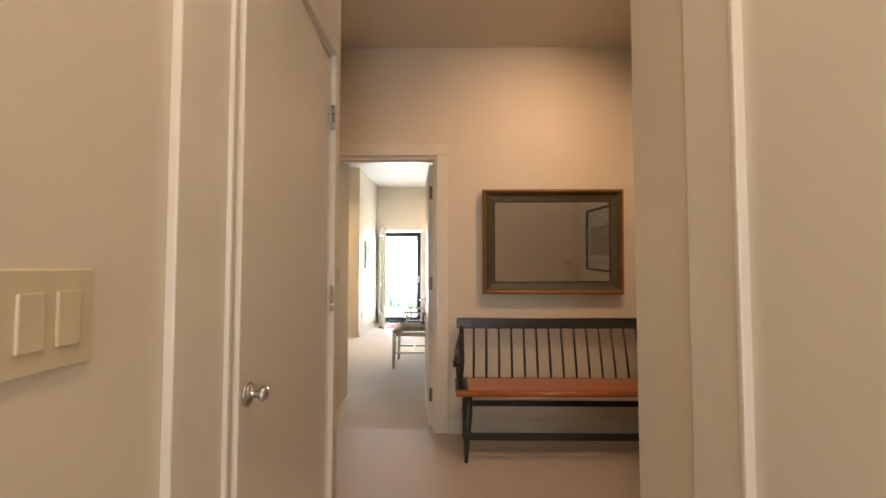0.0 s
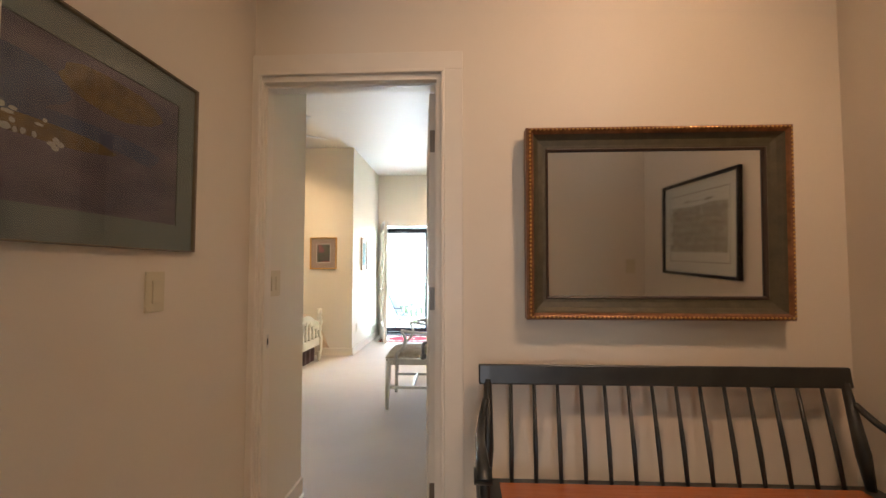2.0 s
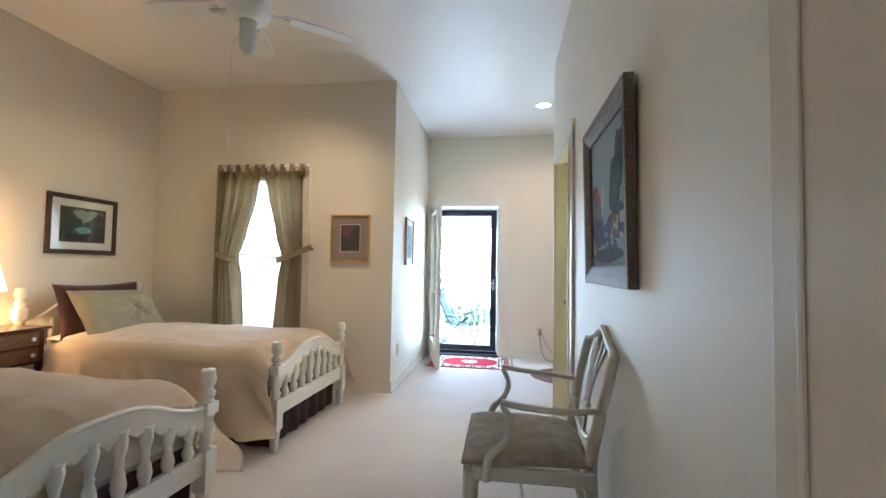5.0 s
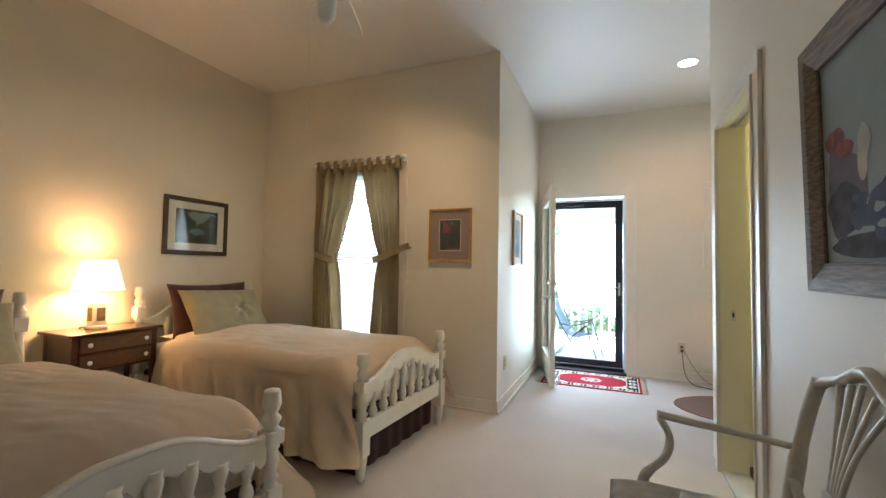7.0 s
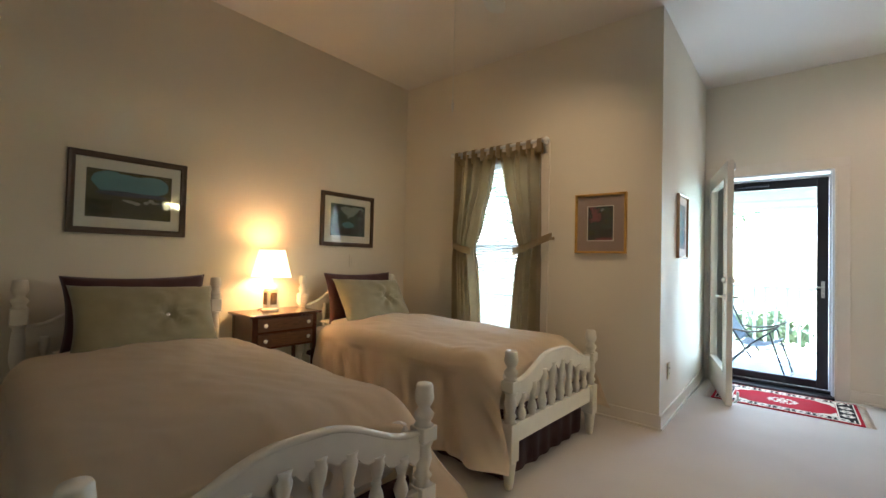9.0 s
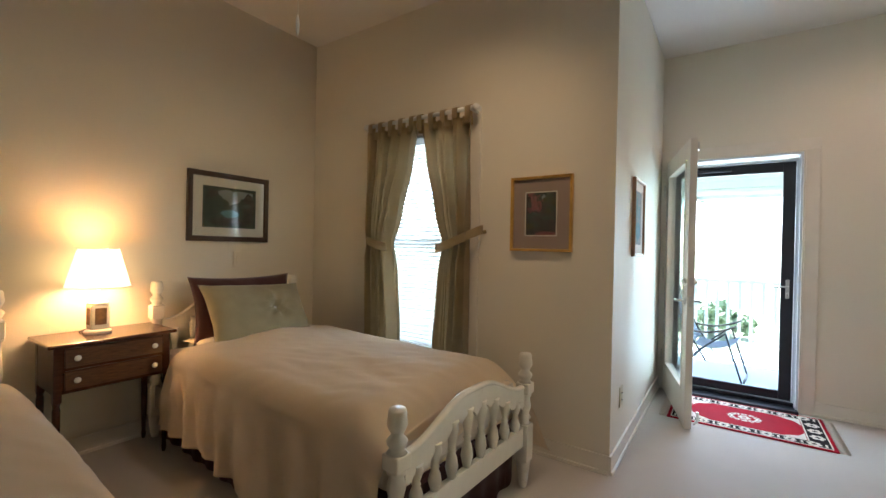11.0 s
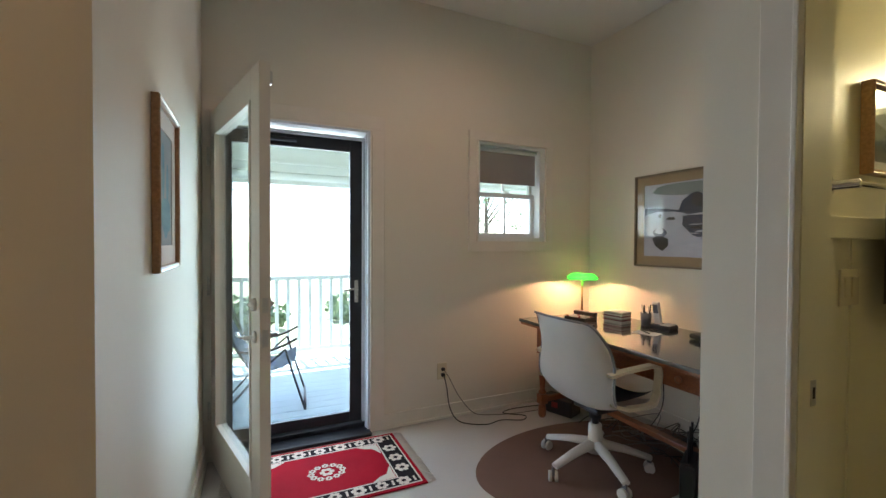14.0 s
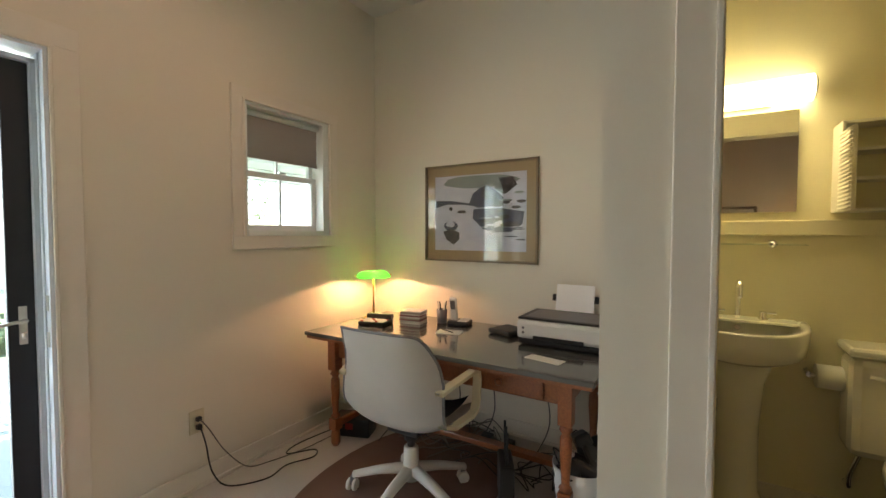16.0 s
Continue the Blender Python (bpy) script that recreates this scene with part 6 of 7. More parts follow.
part("stem", tube(bmesh.new(), [(0, 0, 0.02), (0, 0, 0.16), (0, 0, 0.30)], [0.009, 0.006, 0.006], 12), "brass", t)
bm = bmesh.new()
sheet(bm, 24, 12, lambda u, v: ((2 * u - 1) * 0.115 * (1 - 0.10 * abs(2 * v - 1) ** 2), 0.055 * math.cos(math.pi * v) * (1 - 0.25 * abs(2 * u - 1) ** 6), 0.282 + 0.05 * math.sin(math.pi * v) * (1 - abs(2 * u - 1) ** 6 * 0.6)))
part("shade", bm, "green_glass", t, "bright green glass shade", solid=0.003)
for s in (-1, 1):
    bm = bmesh.new()
    vs = [bm.verts.new((s * 0.1125, 0.052 * math.cos(math.pi * k / 10) * 0.82, 0.283 + 0.022 * math.sin(math.pi * k / 10))) for k in range(11)]
    bm.faces.new(vs)
    part("shade_end", bm, "green_glass", t)
    part("finial", lathe(bmesh.new(), [(0.006, 0), (0.009, 0.006), (0.004, 0.014), (0.001, 0.018)], 12), "brass", t).matrix_basis = pose(s * 0.113, 0, 0.30, 0, 90 * s)

t = thing("calculator", "dark printing calculator with rows of pale keys", "calculator", (2.80, 9.50, Z), -78)
part("body", boxes((-0.09, 0.09, -0.075, 0.075, 0.0, 0.028), bevel=0.006), "black", t)
part("display", boxes((-0.09, 0.09, 0.035, 0.08, 0.028, 0.06), bevel=0.006), "black", t)
for r in range(4):
    for c in range(8):
        part("key", boxes((-0.078 + 0.0205 * c, -0.063 + 0.0205 * c, -0.064 + 0.0235 * r, -0.048 + 0.0235 * r, 0.028, 0.034)), "white_plastic" if (c + r) % 5 else "red_print", t)
t = thing("card_stack", "stack of white cards and leaflets", "paper stack", (2.98, 9.33, Z), 8)
r = random.Random(4)
for k in range(9):
    part("bundle", boxes((-0.055, 0.055, -0.075, 0.075, 0.0, 0.0085), bevel=0.001), "art_pink" if k in (2, 5) else "art_stone" if k in (3, 7) else "paper", t).matrix_basis = pose(r.uniform(-0.005, 0.005), r.uniform(-0.005, 0.005), 0.0092 * k, 0, 0, r.uniform(-5, 5))
t = thing("pen_cup", "dark mesh cup with pens", "pen holder", (3.07, 9.16, Z))
part("cup", lathe(bmesh.new(), [(0.032, 0), (0.036, 0.09), (0.034, 0.09), (0.030, 0.004)], 20), "grey_plastic", t)
for k in range(6):
    part("pen", tube(bmesh.new(), [(0.012 * math.cos(k), 0.012 * math.sin(k), 0.01), (0.03 * math.cos(k * 1.1), 0.03 * math.sin(k * 1.1), 0.13 + 0.008 * (k % 3))], 0.004, 8), "black" if k % 2 else "steel", t)
t = thing("cordless_phone", "silver and black cordless phone standing in its charger", "telephone", (3.08, 9.03, Z), -80)
part("base", boxes((-0.07, 0.07, -0.06, 0.06, 0.0, 0.03), bevel=0.01), "black", t)
part("keypad", boxes((-0.002, 0.062, -0.05, 0.05, 0.03, 0.036), bevel=0.003), "white_plastic", t)
part("handset", boxes((-0.024, 0.024, -0.013, 0.013, 0.0, 0.165), bevel=0.008), "white_plastic", t, "pale upright handset").matrix_basis = pose(-0.035, 0.0, 0.02, 14, 0, 0)
part("earpiece", boxes((-0.016, 0.016, -0.0155, -0.0125, 0.09, 0.15), bevel=0.002), "grey_plastic", t).matrix_basis = pose(-0.035, 0.0, 0.02, 14, 0, 0)
t = thing("notepad", "small open notepad with a pen lying on it", "notepad", (2.86, 8.98, Z), 15)
part("page", boxes((-0.05, 0.05, -0.075, 0.075, 0, 0.004), bevel=0.001), "paper", t)
part("pen", tube(bmesh.new(), [(-0.03, -0.03, 0.0085), (0.03, 0.05, 0.0085)], 0.004, 8), "black", t)
t = thing("router_box", "flat black modem lying on the desk", "electronic device", (3.02, 8.67, Z), -20)
part("case", boxes((-0.085, 0.085, -0.085, 0.085, 0.004, 0.034), bevel=0.012), "black", t)
t = thing("paper_sheet", "loose sheet of paper under the glass of the desk", "paper", (2.63, 8.32, Z), -12)
part("page", boxes((-0.04, 0.04, -0.09, 0.09, 0.0005, 0.0013)), "paper", t)

t = thing("printer", "white and black all-in-one printer with paper standing in its tray", "printer", (2.985, 8.315, Z), -90)
part("base", boxes((-0.215, 0.215, -0.16, 0.16, 0.006, 0.035), bevel=0.008), "black", t)
part("body", boxes((-0.225, 0.225, -0.165, 0.165, 0.035, 0.135), bevel=0.02), "white_plastic", t)
part("lid", boxes((-0.222, 0.222, -0.15, 0.155, 0.136, 0.147), bevel=0.004), "black", t, "glossy black scanner lid")
part("lid_glass", boxes((-0.19, 0.19, -0.125, 0.12, 0.147, 0.1485)), "grey_plastic", t)
part("paper_support", boxes((-0.132, 0.132, -0.004, 0.004, 0.07, 0.11), (-0.10, 0.10, -0.004, 0.004, 0, 0.12), bevel=0.003), "black", t).matrix_basis = pose(0, 0.16, 0.13, -14)
part("paper", boxes((-0.108, 0.108, -0.008, -0.0045, 0, 0.175)), "copy_paper", t).matrix_basis = pose(0, 0.158, 0.125, -14)
for z in (0.07, 0.095):
    part("button", lathe(bmesh.new(), [(0.008, 0), (0.007, 0.003)], 14), "grey_plastic", t).matrix_basis = pose(-0.185, -0.165, z, 90)
part("output_slot", boxes((-0.13, 0.13, -0.168, -0.164, 0.04, 0.058)), "black", t)

# ---- swivel chair ----
t = thing("office_chair", "cream moulded swivel chair with armrests on a wheeled base", "office chair", (2.36, 8.90, 0), 91)
part("gas_lift", lathe(bmesh.new(), [(0.045, 0.10), (0.04, 0.16), (0.036, 0.255), (0.030, 0.262), (0.001, 0.262)], 20), "cream_plastic", t)
part("lift_tube", lathe(bmesh.new(), [(0.019, 0.26), (0.019, 0.29), (0.034, 0.295), (0.034, 0.32), (0.026, 0.36)], 16), "black", t)
for k in range(5):
    a = radians(20 + 72 * k)
    c, s_ = math.cos(a), math.sin(a)
    part("base_arm", tube(bmesh.new(), [(0.02 * c, 0.02 * s_, 0.15), (0.16 * c, 0.16 * s_, 0.125), (0.30 * c, 0.30 * s_, 0.085)], [0.034, 0.028, 0.022], 8, 0.75), "cream_plastic", t)
    w = part("caster", tube(bmesh.new(), [(-0.024, 0, 0), (-0.008, 0, 0)], 0.028, 18), "cream_plastic", t, "twin-wheel cream caster")
    w.matrix_basis = pose(0.30 * c + 0.01, 0.30 * s_, 0.029, 0, 0, 40 * k + 15)
    part("wheel", tube(bmesh.new(), [(0.008, 0, 0), (0.024, 0, 0)], 0.028, 18), "cream_plastic", w)
    part("fork", boxes((-0.007, 0.007, -0.012, 0.012, 0, 0.05), bevel=0.003), "grey_plastic", w)
part("mechanism", boxes((-0.09, 0.09, -0.10, 0.08, 0.345, 0.378), bevel=0.01), "black", t)


def shell(u, v, out=0.0):
    """Seat and back in one: v runs from the front edge of the seat up to the top of the back. Local -y is forward."""
    a = 2 * u - 1
    line = ((-0.21, 0.44, 0.225), (-0.10, 0.425, 0.24), (0.06, 0.42, 0.245), (0.17, 0.45, 0.25), (0.225, 0.54, 0.25), (0.25, 0.66, 0.245), (0.275, 0.78, 0.225), (0.29, 0.865, 0.19), (0.293, 0.885, 0.155))
    k = v * (len(line) - 1)
    i = min(int(k), len(line) - 2)
    f = k - i
    p = [line[max(i - 1, 0)], line[i], line[i + 1], line[min(i + 2, len(line) - 1)]]
    q = [0.5 * ((2 * p[1][j]) + (p[2][j] - p[0][j]) * f + (2 * p[0][j] - 5 * p[1][j] + 4 * p[2][j] - p[3][j]) * f * f + (3 * p[1][j] - p[0][j] - 3 * p[2][j] + p[3][j]) * f ** 3) for j in range(3)]
    back = min(1, max(0, (v - 0.3) / 0.35))
    curl = 0.10 * abs(a) ** 2.6 * (1 - 0.85 * max(0, (v - 0.72) / 0.28))
    return (a * (q[2] + out) * 1.08, q[0] - curl * back * 1.1 + out * 1.0 * back, q[1] - 0.03 * (1 - v) + curl * (1 - back) * 0.75 - out * (1 - back))


bm = bmesh.new()
sheet(bm, 36, 44, lambda u, v: shell(u, v, 0.012))
part("shell", bm, "cream_plastic", t, "moulded cream shell", solid=0.012)
bm = bmesh.new()
sheet(bm, 30, 20, lambda u, v: tuple(Vector(shell(0.06 + 0.88 * u, 0.02 + 0.40 * v)) + Vector((0, 0, 0.025))))
part("seat_pad", bm, "pad", t, "dark blue-grey seat pad", solid=0.015)
rim = [Vector(shell(0, k / 30, 0.012)) for k in range(8, 31)] + [Vector(shell(k / 20, 1, 0.012)) for k in range(1, 20)] + [Vector(shell(1, k / 30, 0.012)) for k in range(30, 7, -1)]
part("shell_rim", tube(bmesh.new(), rim, 0.0065, 8), "grey_plastic", t, "grey rubber rim")
for s in (-1, 1):
    x = s * 0.295
    loop = [(x * 0.95, 0.17, 0.485), (x, 0.10, 0.462), (x, -0.06, 0.452), (x, -0.10, 0.462), (x, -0.122, 0.50), (x, -0.135, 0.61), (x, -0.125, 0.645), (x, -0.09, 0.658), (x, 0.09, 0.652), (x * 0.97, 0.13, 0.645), (x * 0.93, 0.19, 0.63)]
    bm = bmesh.new()
    rings = []
    for k, p in enumerate(loop):
        d = (Vector(loop[min(k + 1, len(loop) - 1)]) - Vector(loop[max(k - 1, 0)])).normalized()
        n = Vector((0, -d.z, d.y)).normalized() * 0.008
        p = Vector(p)
        rings.append([bm.verts.new(p + n + Vector((o, 0, 0))) for o in (-0.02, 0.02)] + [bm.verts.new(p - n + Vector((o, 0, 0))) for o in (0.02, -0.02)])
    for r0, r1 in zip(rings, rings[1:]):
        for k in range(4):
            bm.faces.new((r0[k], r0[(k + 1) % 4], r1[(k + 1) % 4], r1[k]))
    part("armrest", bm, "ivory_plastic", t, "ivory looped armrest")

# ---- floor of the nook ----
t = thing("oval_rug", "brown oval low rug under the swivel chair", "rug", (2.44, 8.99, 0))
bm = bmesh.new()
ring0 = [bm.verts.new((0.76 * math.cos(2 * math.pi * k / 72), 0.46 * math.sin(2 * math.pi * k / 72), 0.0006)) for k in range(72)]
ring1 = [bm.verts.new((0.757 * math.cos(2 * math.pi * k / 72), 0.457 * math.sin(2 * math.pi * k / 72), 0.006)) for k in range(72)]
bm.faces.new(ring1)
for k in range(72):
    bm.faces.new((ring0[k], ring0[(k + 1) % 72], ring1[(k + 1) % 72], ring1[k]))
part("rug_surface", bm, "chair_mat", t)

t = thing("waste_basket", "white-lined waste basket holding black electronics", "waste basket", (2.67, 8.16, 0))
part("bucket", lathe(bmesh.new(), [(0.10, 0.0), (0.125, 0.24), (0.12, 0.24), (0.096, 0.008)], 28), "white_plastic", t)
r = random.Random(5)
for k in range(8):
    a = k * 0.9
    g = part("gadget", boxes((-0.062, 0.062, -0.038, 0.038, -0.045, 0.045), bevel=0.014), "black", t, "black electronic gadget")
    g.matrix_basis = pose(0.06 * math.cos(a), 0.06 * math.sin(a), 0.16 + 0.022 * k, r.uniform(-40, 40), r.uniform(-30, 30), r.uniform(0, 180))
    part("port", boxes((-0.02, 0.02, -0.0395, -0.037, -0.01, 0.012)), "steel" if k % 2 else "grey_plastic", g)
for k in range(3):
    part("cord", tube(bmesh.new(), bend([(0.08 * math.cos(k * 2), 0.08 * math.sin(k * 2), 0.28), (0.14 * math.cos(k * 2 + 0.4), 0.14 * math.sin(k * 2 + 0.4), 0.33), (0.13 * math.cos(k * 2 + 1), 0.13 * math.sin(k * 2 + 1), 0.22), (0.09 * math.cos(k * 2 + 1.5), 0.09 * math.sin(k * 2 + 1.5), 0.26)], 6), 0.004, 6), "black", t)
part("silver_knob", lathe(bmesh.new(), [(0.012, 0), (0.012, 0.02), (0.001, 0.022)], 14), "steel", t).matrix_basis = pose(-0.07, 0.02, 0.30)
t = thing("power_backup", "squat black battery unit with a red label on the floor", "battery backup", (2.72, 9.62, 0), 20)
part("case", boxes((-0.075, 0.075, -0.13, 0.13, 0, 0.115), bevel=0.01), "black", t)
part("label", boxes((-0.0765, -0.075, -0.02, 0.03, 0.05, 0.09)), "red_print", t)
t = thing("wireless_router", "upright black router with three aerials on the floor", "router", (2.60, 8.50, 0), -62)
part("case", boxes((-0.035, 0.035, -0.10, 0.10, 0.0, 0.20), bevel=0.012), "black", t)
for k in range(3):
    part("aerial", tube(bmesh.new(), [(0, -0.06 + 0.06 * k, 0.19), (0.0, -0.075 + 0.07 * k, 0.36)], 0.006, 8), "black", t)

t = thing("cable_tangle", "tangle of dark cables and power leads under the desk", "cables")
r = random.Random(11)
for k in range(16):
    x, y = r.uniform(2.75, 3.15), r.uniform(8.35, 9.3)
    pts = []
    for j in range(7):
        pts.append((x, y, 0.008 + (0.10 * r.random() if j % 2 else 0)))
        x, y = min(3.2, max(2.7, x + r.uniform(-0.16, 0.16))), min(9.4, max(8.2, y + r.uniform(-0.2, 0.2)))
    part("lead", tube(bmesh.new(), bend(pts, 5), 0.0035, 6), "cable" if k % 3 else "cable_grey", t)
for k, y in enumerate((8.45, 8.8, 9.05)):
    part("hanging_lead", tube(bmesh.new(), bend([(3.10, y, 0.66), (3.14, y + 0.03, 0.45), (3.08, y - 0.02, 0.2), (3.02, y + 0.05, 0.01)], 6), 0.0035, 6), "cable", t)
part("power_strip", boxes((2.98, 3.04, 8.55, 8.9, 0.0, 0.035), bevel=0.006), "ivory_plastic", t)
part("adapter", boxes((2.985, 3.035, 8.62, 8.68, 0.035, 0.075), bevel=0.006), "black", t)
part("adapter", boxes((2.985, 3.035, 8.76, 8.83, 0.035, 0.08), bevel=0.006), "black", t)
t = thing("wall_cable", "two cables running from the outlet to the desk", "cables")
part("plug", boxes((1.836, 1.860, 9.842, 9.868, 0.31, 0.335), (1.836, 1.860, 9.845, 9.868, 0.352, 0.374), bevel=0.004), "black", t)
part("lead", tube(bmesh.new(), bend([(1.848, 9.842, 0.322), (1.85, 9.80, 0.25), (1.87, 9.78, 0.10), (1.93, 9.74, 0.012), (2.08, 9.64, 0.006), (2.22, 9.66, 0.006), (2.36, 9.60, 0.006), (2.42, 9.66, 0.006), (2.30, 9.76, 0.006), (2.42, 9.80, 0.006), (2.66, 9.74, 0.02)], 7), 0.004, 7), "cable", t)
part("lead", tube(bmesh.new(), bend([(1.848, 9.845, 0.363), (1.875, 9.81, 0.31), (1.95, 9.80, 0.17), (2.06, 9.78, 0.04), (2.2, 9.77, 0.006), (2.38, 9.72, 0.006), (2.6, 9.7, 0.006)], 7), 0.003, 7), "cable_grey", t)

# ---- patterned rug at the garden door ----
t = thing("door_rug", "small red fringed rug with a black and cream flowered border", "rug", (0.965, 9.465, 0))
a, b = 0.475, 0.315
part("ground", boxes((-a, a, -b, b, 0.0006, 0.008), bevel=0.002), "rug_red", t)
k = 0.009
part("black_border", boxes((-a + 0.03, a - 0.03, -b + 0.03, -b + 0.10, 0.008, k), (-a + 0.03, a - 0.03, b - 0.10, b - 0.03, 0.008, k), (-a + 0.03, -a + 0.13, -b + 0.10, b - 0.10, 0.008, k), (a - 0.13, a - 0.03, -b + 0.10, b - 0.10, 0.008, k)), "rug_black", t)
bm = bmesh.new()
for x0, x1, y0, y1 in ((-a + 0.024, a - 0.024, -b + 0.022, -b + 0.03), (-a + 0.024, a - 0.024, b - 0.03, b - 0.022), (-a + 0.022, -a + 0.03, -b + 0.03, b - 0.03), (a - 0.03, a - 0.022, -b + 0.03, b - 0.03),
                       (-a + 0.13, a - 0.13, -b + 0.10, -b + 0.108), (-a + 0.13, a - 0.13, b - 0.108, b - 0.10), (-a + 0.13, -a + 0.138, -b + 0.108, b - 0.108), (a - 0.138, a - 0.13, -b + 0.108, b - 0.108)):
    box(bm, x0, x1, y0, y1, 0.008, k + 0.0006)
part("cream_lines", bm, "rug_cream", t)


def flower(bm, x, y, s, seed, z):
    for j in range(6):
        q = 2 * math.pi * j / 6 + seed
        vs = [bm.verts.new((x + s * 0.62 * math.cos(q) + s * 0.36 * math.cos(c * math.pi / 3.5), y + s * 0.62 * math.sin(q) + s * 0.36 * math.sin(c * math.pi / 3.5), z)) for c in range(7)]
        bm.faces.new(vs)


bm = bmesh.new()
for j in range(7):
    for y in (-b + 0.065, b - 0.065):
        flower(bm, -a + 0.11 + 0.121 * j, y, 0.036 if j % 2 else 0.042, j, k + 0.0008)
for j in range(3):
    for x in (-a + 0.08, a - 0.08):
        flower(bm, x, -0.12 + 0.12 * j, 0.044, j, k + 0.0008)
for j in range(8):
    for y in (-b + 0.065, b - 0.065):
        x = -a + 0.05 + 0.121 * j
        box(bm, x - 0.006, x + 0.006, y - 0.022, y + 0.022, 0.0088, k + 0.0008)
part("border_flowers", bm, "rug_cream", t, "cream flowers on the black border", kind="stuff")
bm = bmesh.new()
for j in range(12):
    q = 2 * math.pi * j / 12
    flower(bm, 0.085 * math.cos(q), 0.068 * math.sin(q), 0.021, q, 0.0092)
flower(bm, 0, 0, 0.042, 0, 0.0092)
for sx in (-1, 1):
    for sy in (-1, 1):
        vs = [bm.verts.new((sx * (a - 0.142), sy * (b - 0.112), 0.0086)), bm.verts.new((sx * (a - 0.27), sy * (b - 0.112), 0.0086)), bm.verts.new((sx * (a - 0.22), sy * (b - 0.15), 0.0086)), bm.verts.new((sx * (a - 0.18), sy * (b - 0.165), 0.0086)), bm.verts.new((sx * (a - 0.142), sy * (b - 0.24), 0.0086))]
        bm.faces.new(vs)
part("medallion", bm, "rug_cream", t, "cream medallion and corner sprays", kind="stuff")
for s in (-1, 1):
    bm = bmesh.new()
    r = random.Random(7)
    for j in range(60):
        y = -b + 0.006 + (2 * b - 0.012) * j / 59
        tube(bm, [(s * a, y, 0.004), (s * (a + 0.028), y + r.uniform(-0.008, 0.008), 0.004), (s * (a + 0.05 + 0.01 * r.random()), y + r.uniform(-0.014, 0.014), 0.002)], 0.0018, 4)
    part("fringe", bm, "rug_cream", t, "cream cotton fringe", kind="stuff")


# ---- bathroom ----
XB = XD - 0.006
t = thing("pedestal_sink", "white ceramic pedestal basin with chrome taps on the bathroom wall", "sink", (XB, 7.545, 0.045), -90)
bm = bmesh.new()


def oval(wide, front, z, n=40, back=0.0):
    return [bm.verts.new((wide * math.cos(math.pi * k / (n - 1)), -back - front * math.sin(math.pi * k / (n - 1)) ** 0.8, z)) for k in range(n)]


rings = [oval(0.15, 0.25, 0.70), oval(0.22, 0.37, 0.705), oval(0.256, 0.435, 0.735), oval(0.265, 0.455, 0.80), oval(0.268, 0.46, 0.845), oval(0.262, 0.455, 0.855), oval(0.235, 0.425, 0.852), oval(0.225, 0.415, 0.84, back=0.03), oval(0.17, 0.34, 0.76, back=0.06), oval(0.04, 0.2, 0.74, back=0.09)]
for p, q in zip(rings, rings[1:]):
    for k in range(39):
        bm.faces.new((p[k], p[k + 1], q[k + 1], q[k])).smooth = True
    bm.faces.new((p[39], p[0], q[0], q[39])).smooth = True
bm.faces.new(rings[0])
bm.faces.new(rings[-1])
part("basin", bm, "ceramic", t)
part("deck", boxes((-0.225, 0.225, -0.12, 0.0, 0.845, 0.858), bevel=0.006), "ceramic", t)
part("pedestal", lathe(bmesh.new(), [(0.12, -0.03), (0.115, 0.03), (0.085, 0.10), (0.082, 0.4), (0.10, 0.6), (0.13, 0.70)], 28, (0, -0.19, 0)), "ceramic", t)
part("faucet", tube(bmesh.new(), bend([(0, -0.055, 0.855), (0, -0.055, 1.0), (0, -0.075, 1.03), (0, -0.12, 1.035), (0, -0.15, 1.01), (0, -0.155, 0.965)], 6), 0.012, 14), "chrome", t)
for x in (-0.1, 0.1):
    part("tap", lathe(boxes((x - 0.006, x + 0.05, -0.061, -0.049, 0.885, 0.893), bevel=0.002), [(0.024, 0.855), (0.02, 0.862), (0.014, 0.88), (0.016, 0.895)], 18, (x, -0.055, 0)), "chrome", t)
part("overflow", lathe(bmesh.new(), [(0.014, 0), (0.013, 0.003)], 16), "chrome", t).matrix_basis = pose(0.0, -0.075, 0.815, 70)

t = thing("toilet", "white ceramic toilet with its tank against the wall", "toilet", (XB, 6.93, 0), -90)
part("tank", boxes((-0.235, 0.235, -0.19, -0.012, 0.38, 0.80), bevel=0.035), "ceramic", t)
part("tank_lid", boxes((-0.245, 0.245, -0.20, -0.006, 0.80, 0.84), bevel=0.014), "ceramic", t)
part("flush_lever", tube(bmesh.new(), [(-0.18, -0.20, 0.73), (-0.11, -0.215, 0.725)], 0.008, 10), "ceramic", t)
bm = bmesh.new()
rings = []
for z, rx, ry, c in ((0.0, 0.11, 0.20, -0.36), (0.12, 0.10, 0.19, -0.36), (0.25, 0.14, 0.22, -0.40), (0.37, 0.18, 0.24, -0.43), (0.40, 0.185, 0.245, -0.43)):
    rings.append([bm.verts.new((rx * math.cos(2 * math.pi * k / 32), c + ry * math.sin(2 * math.pi * k / 32), z)) for k in range(32)])
for p, q in zip(rings, rings[1:]):
    for k in range(32):
        bm.faces.new((p[k], p[(k + 1) % 32], q[(k + 1) % 32], q[k])).smooth = True
bm.faces.new(rings[0])
bm.faces.new(rings[-1])
part("bowl", bm, "ceramic", t)
part("seat", lathe(bmesh.new(), [(0.18, 0), (0.19, 0.01), (0.185, 0.04), (0.17, 0.045)], 32), "ceramic", t).matrix_basis = pose(0, -0.43, 0.402) @ Matrix.Diagonal((1, 1.28, 1, 1))
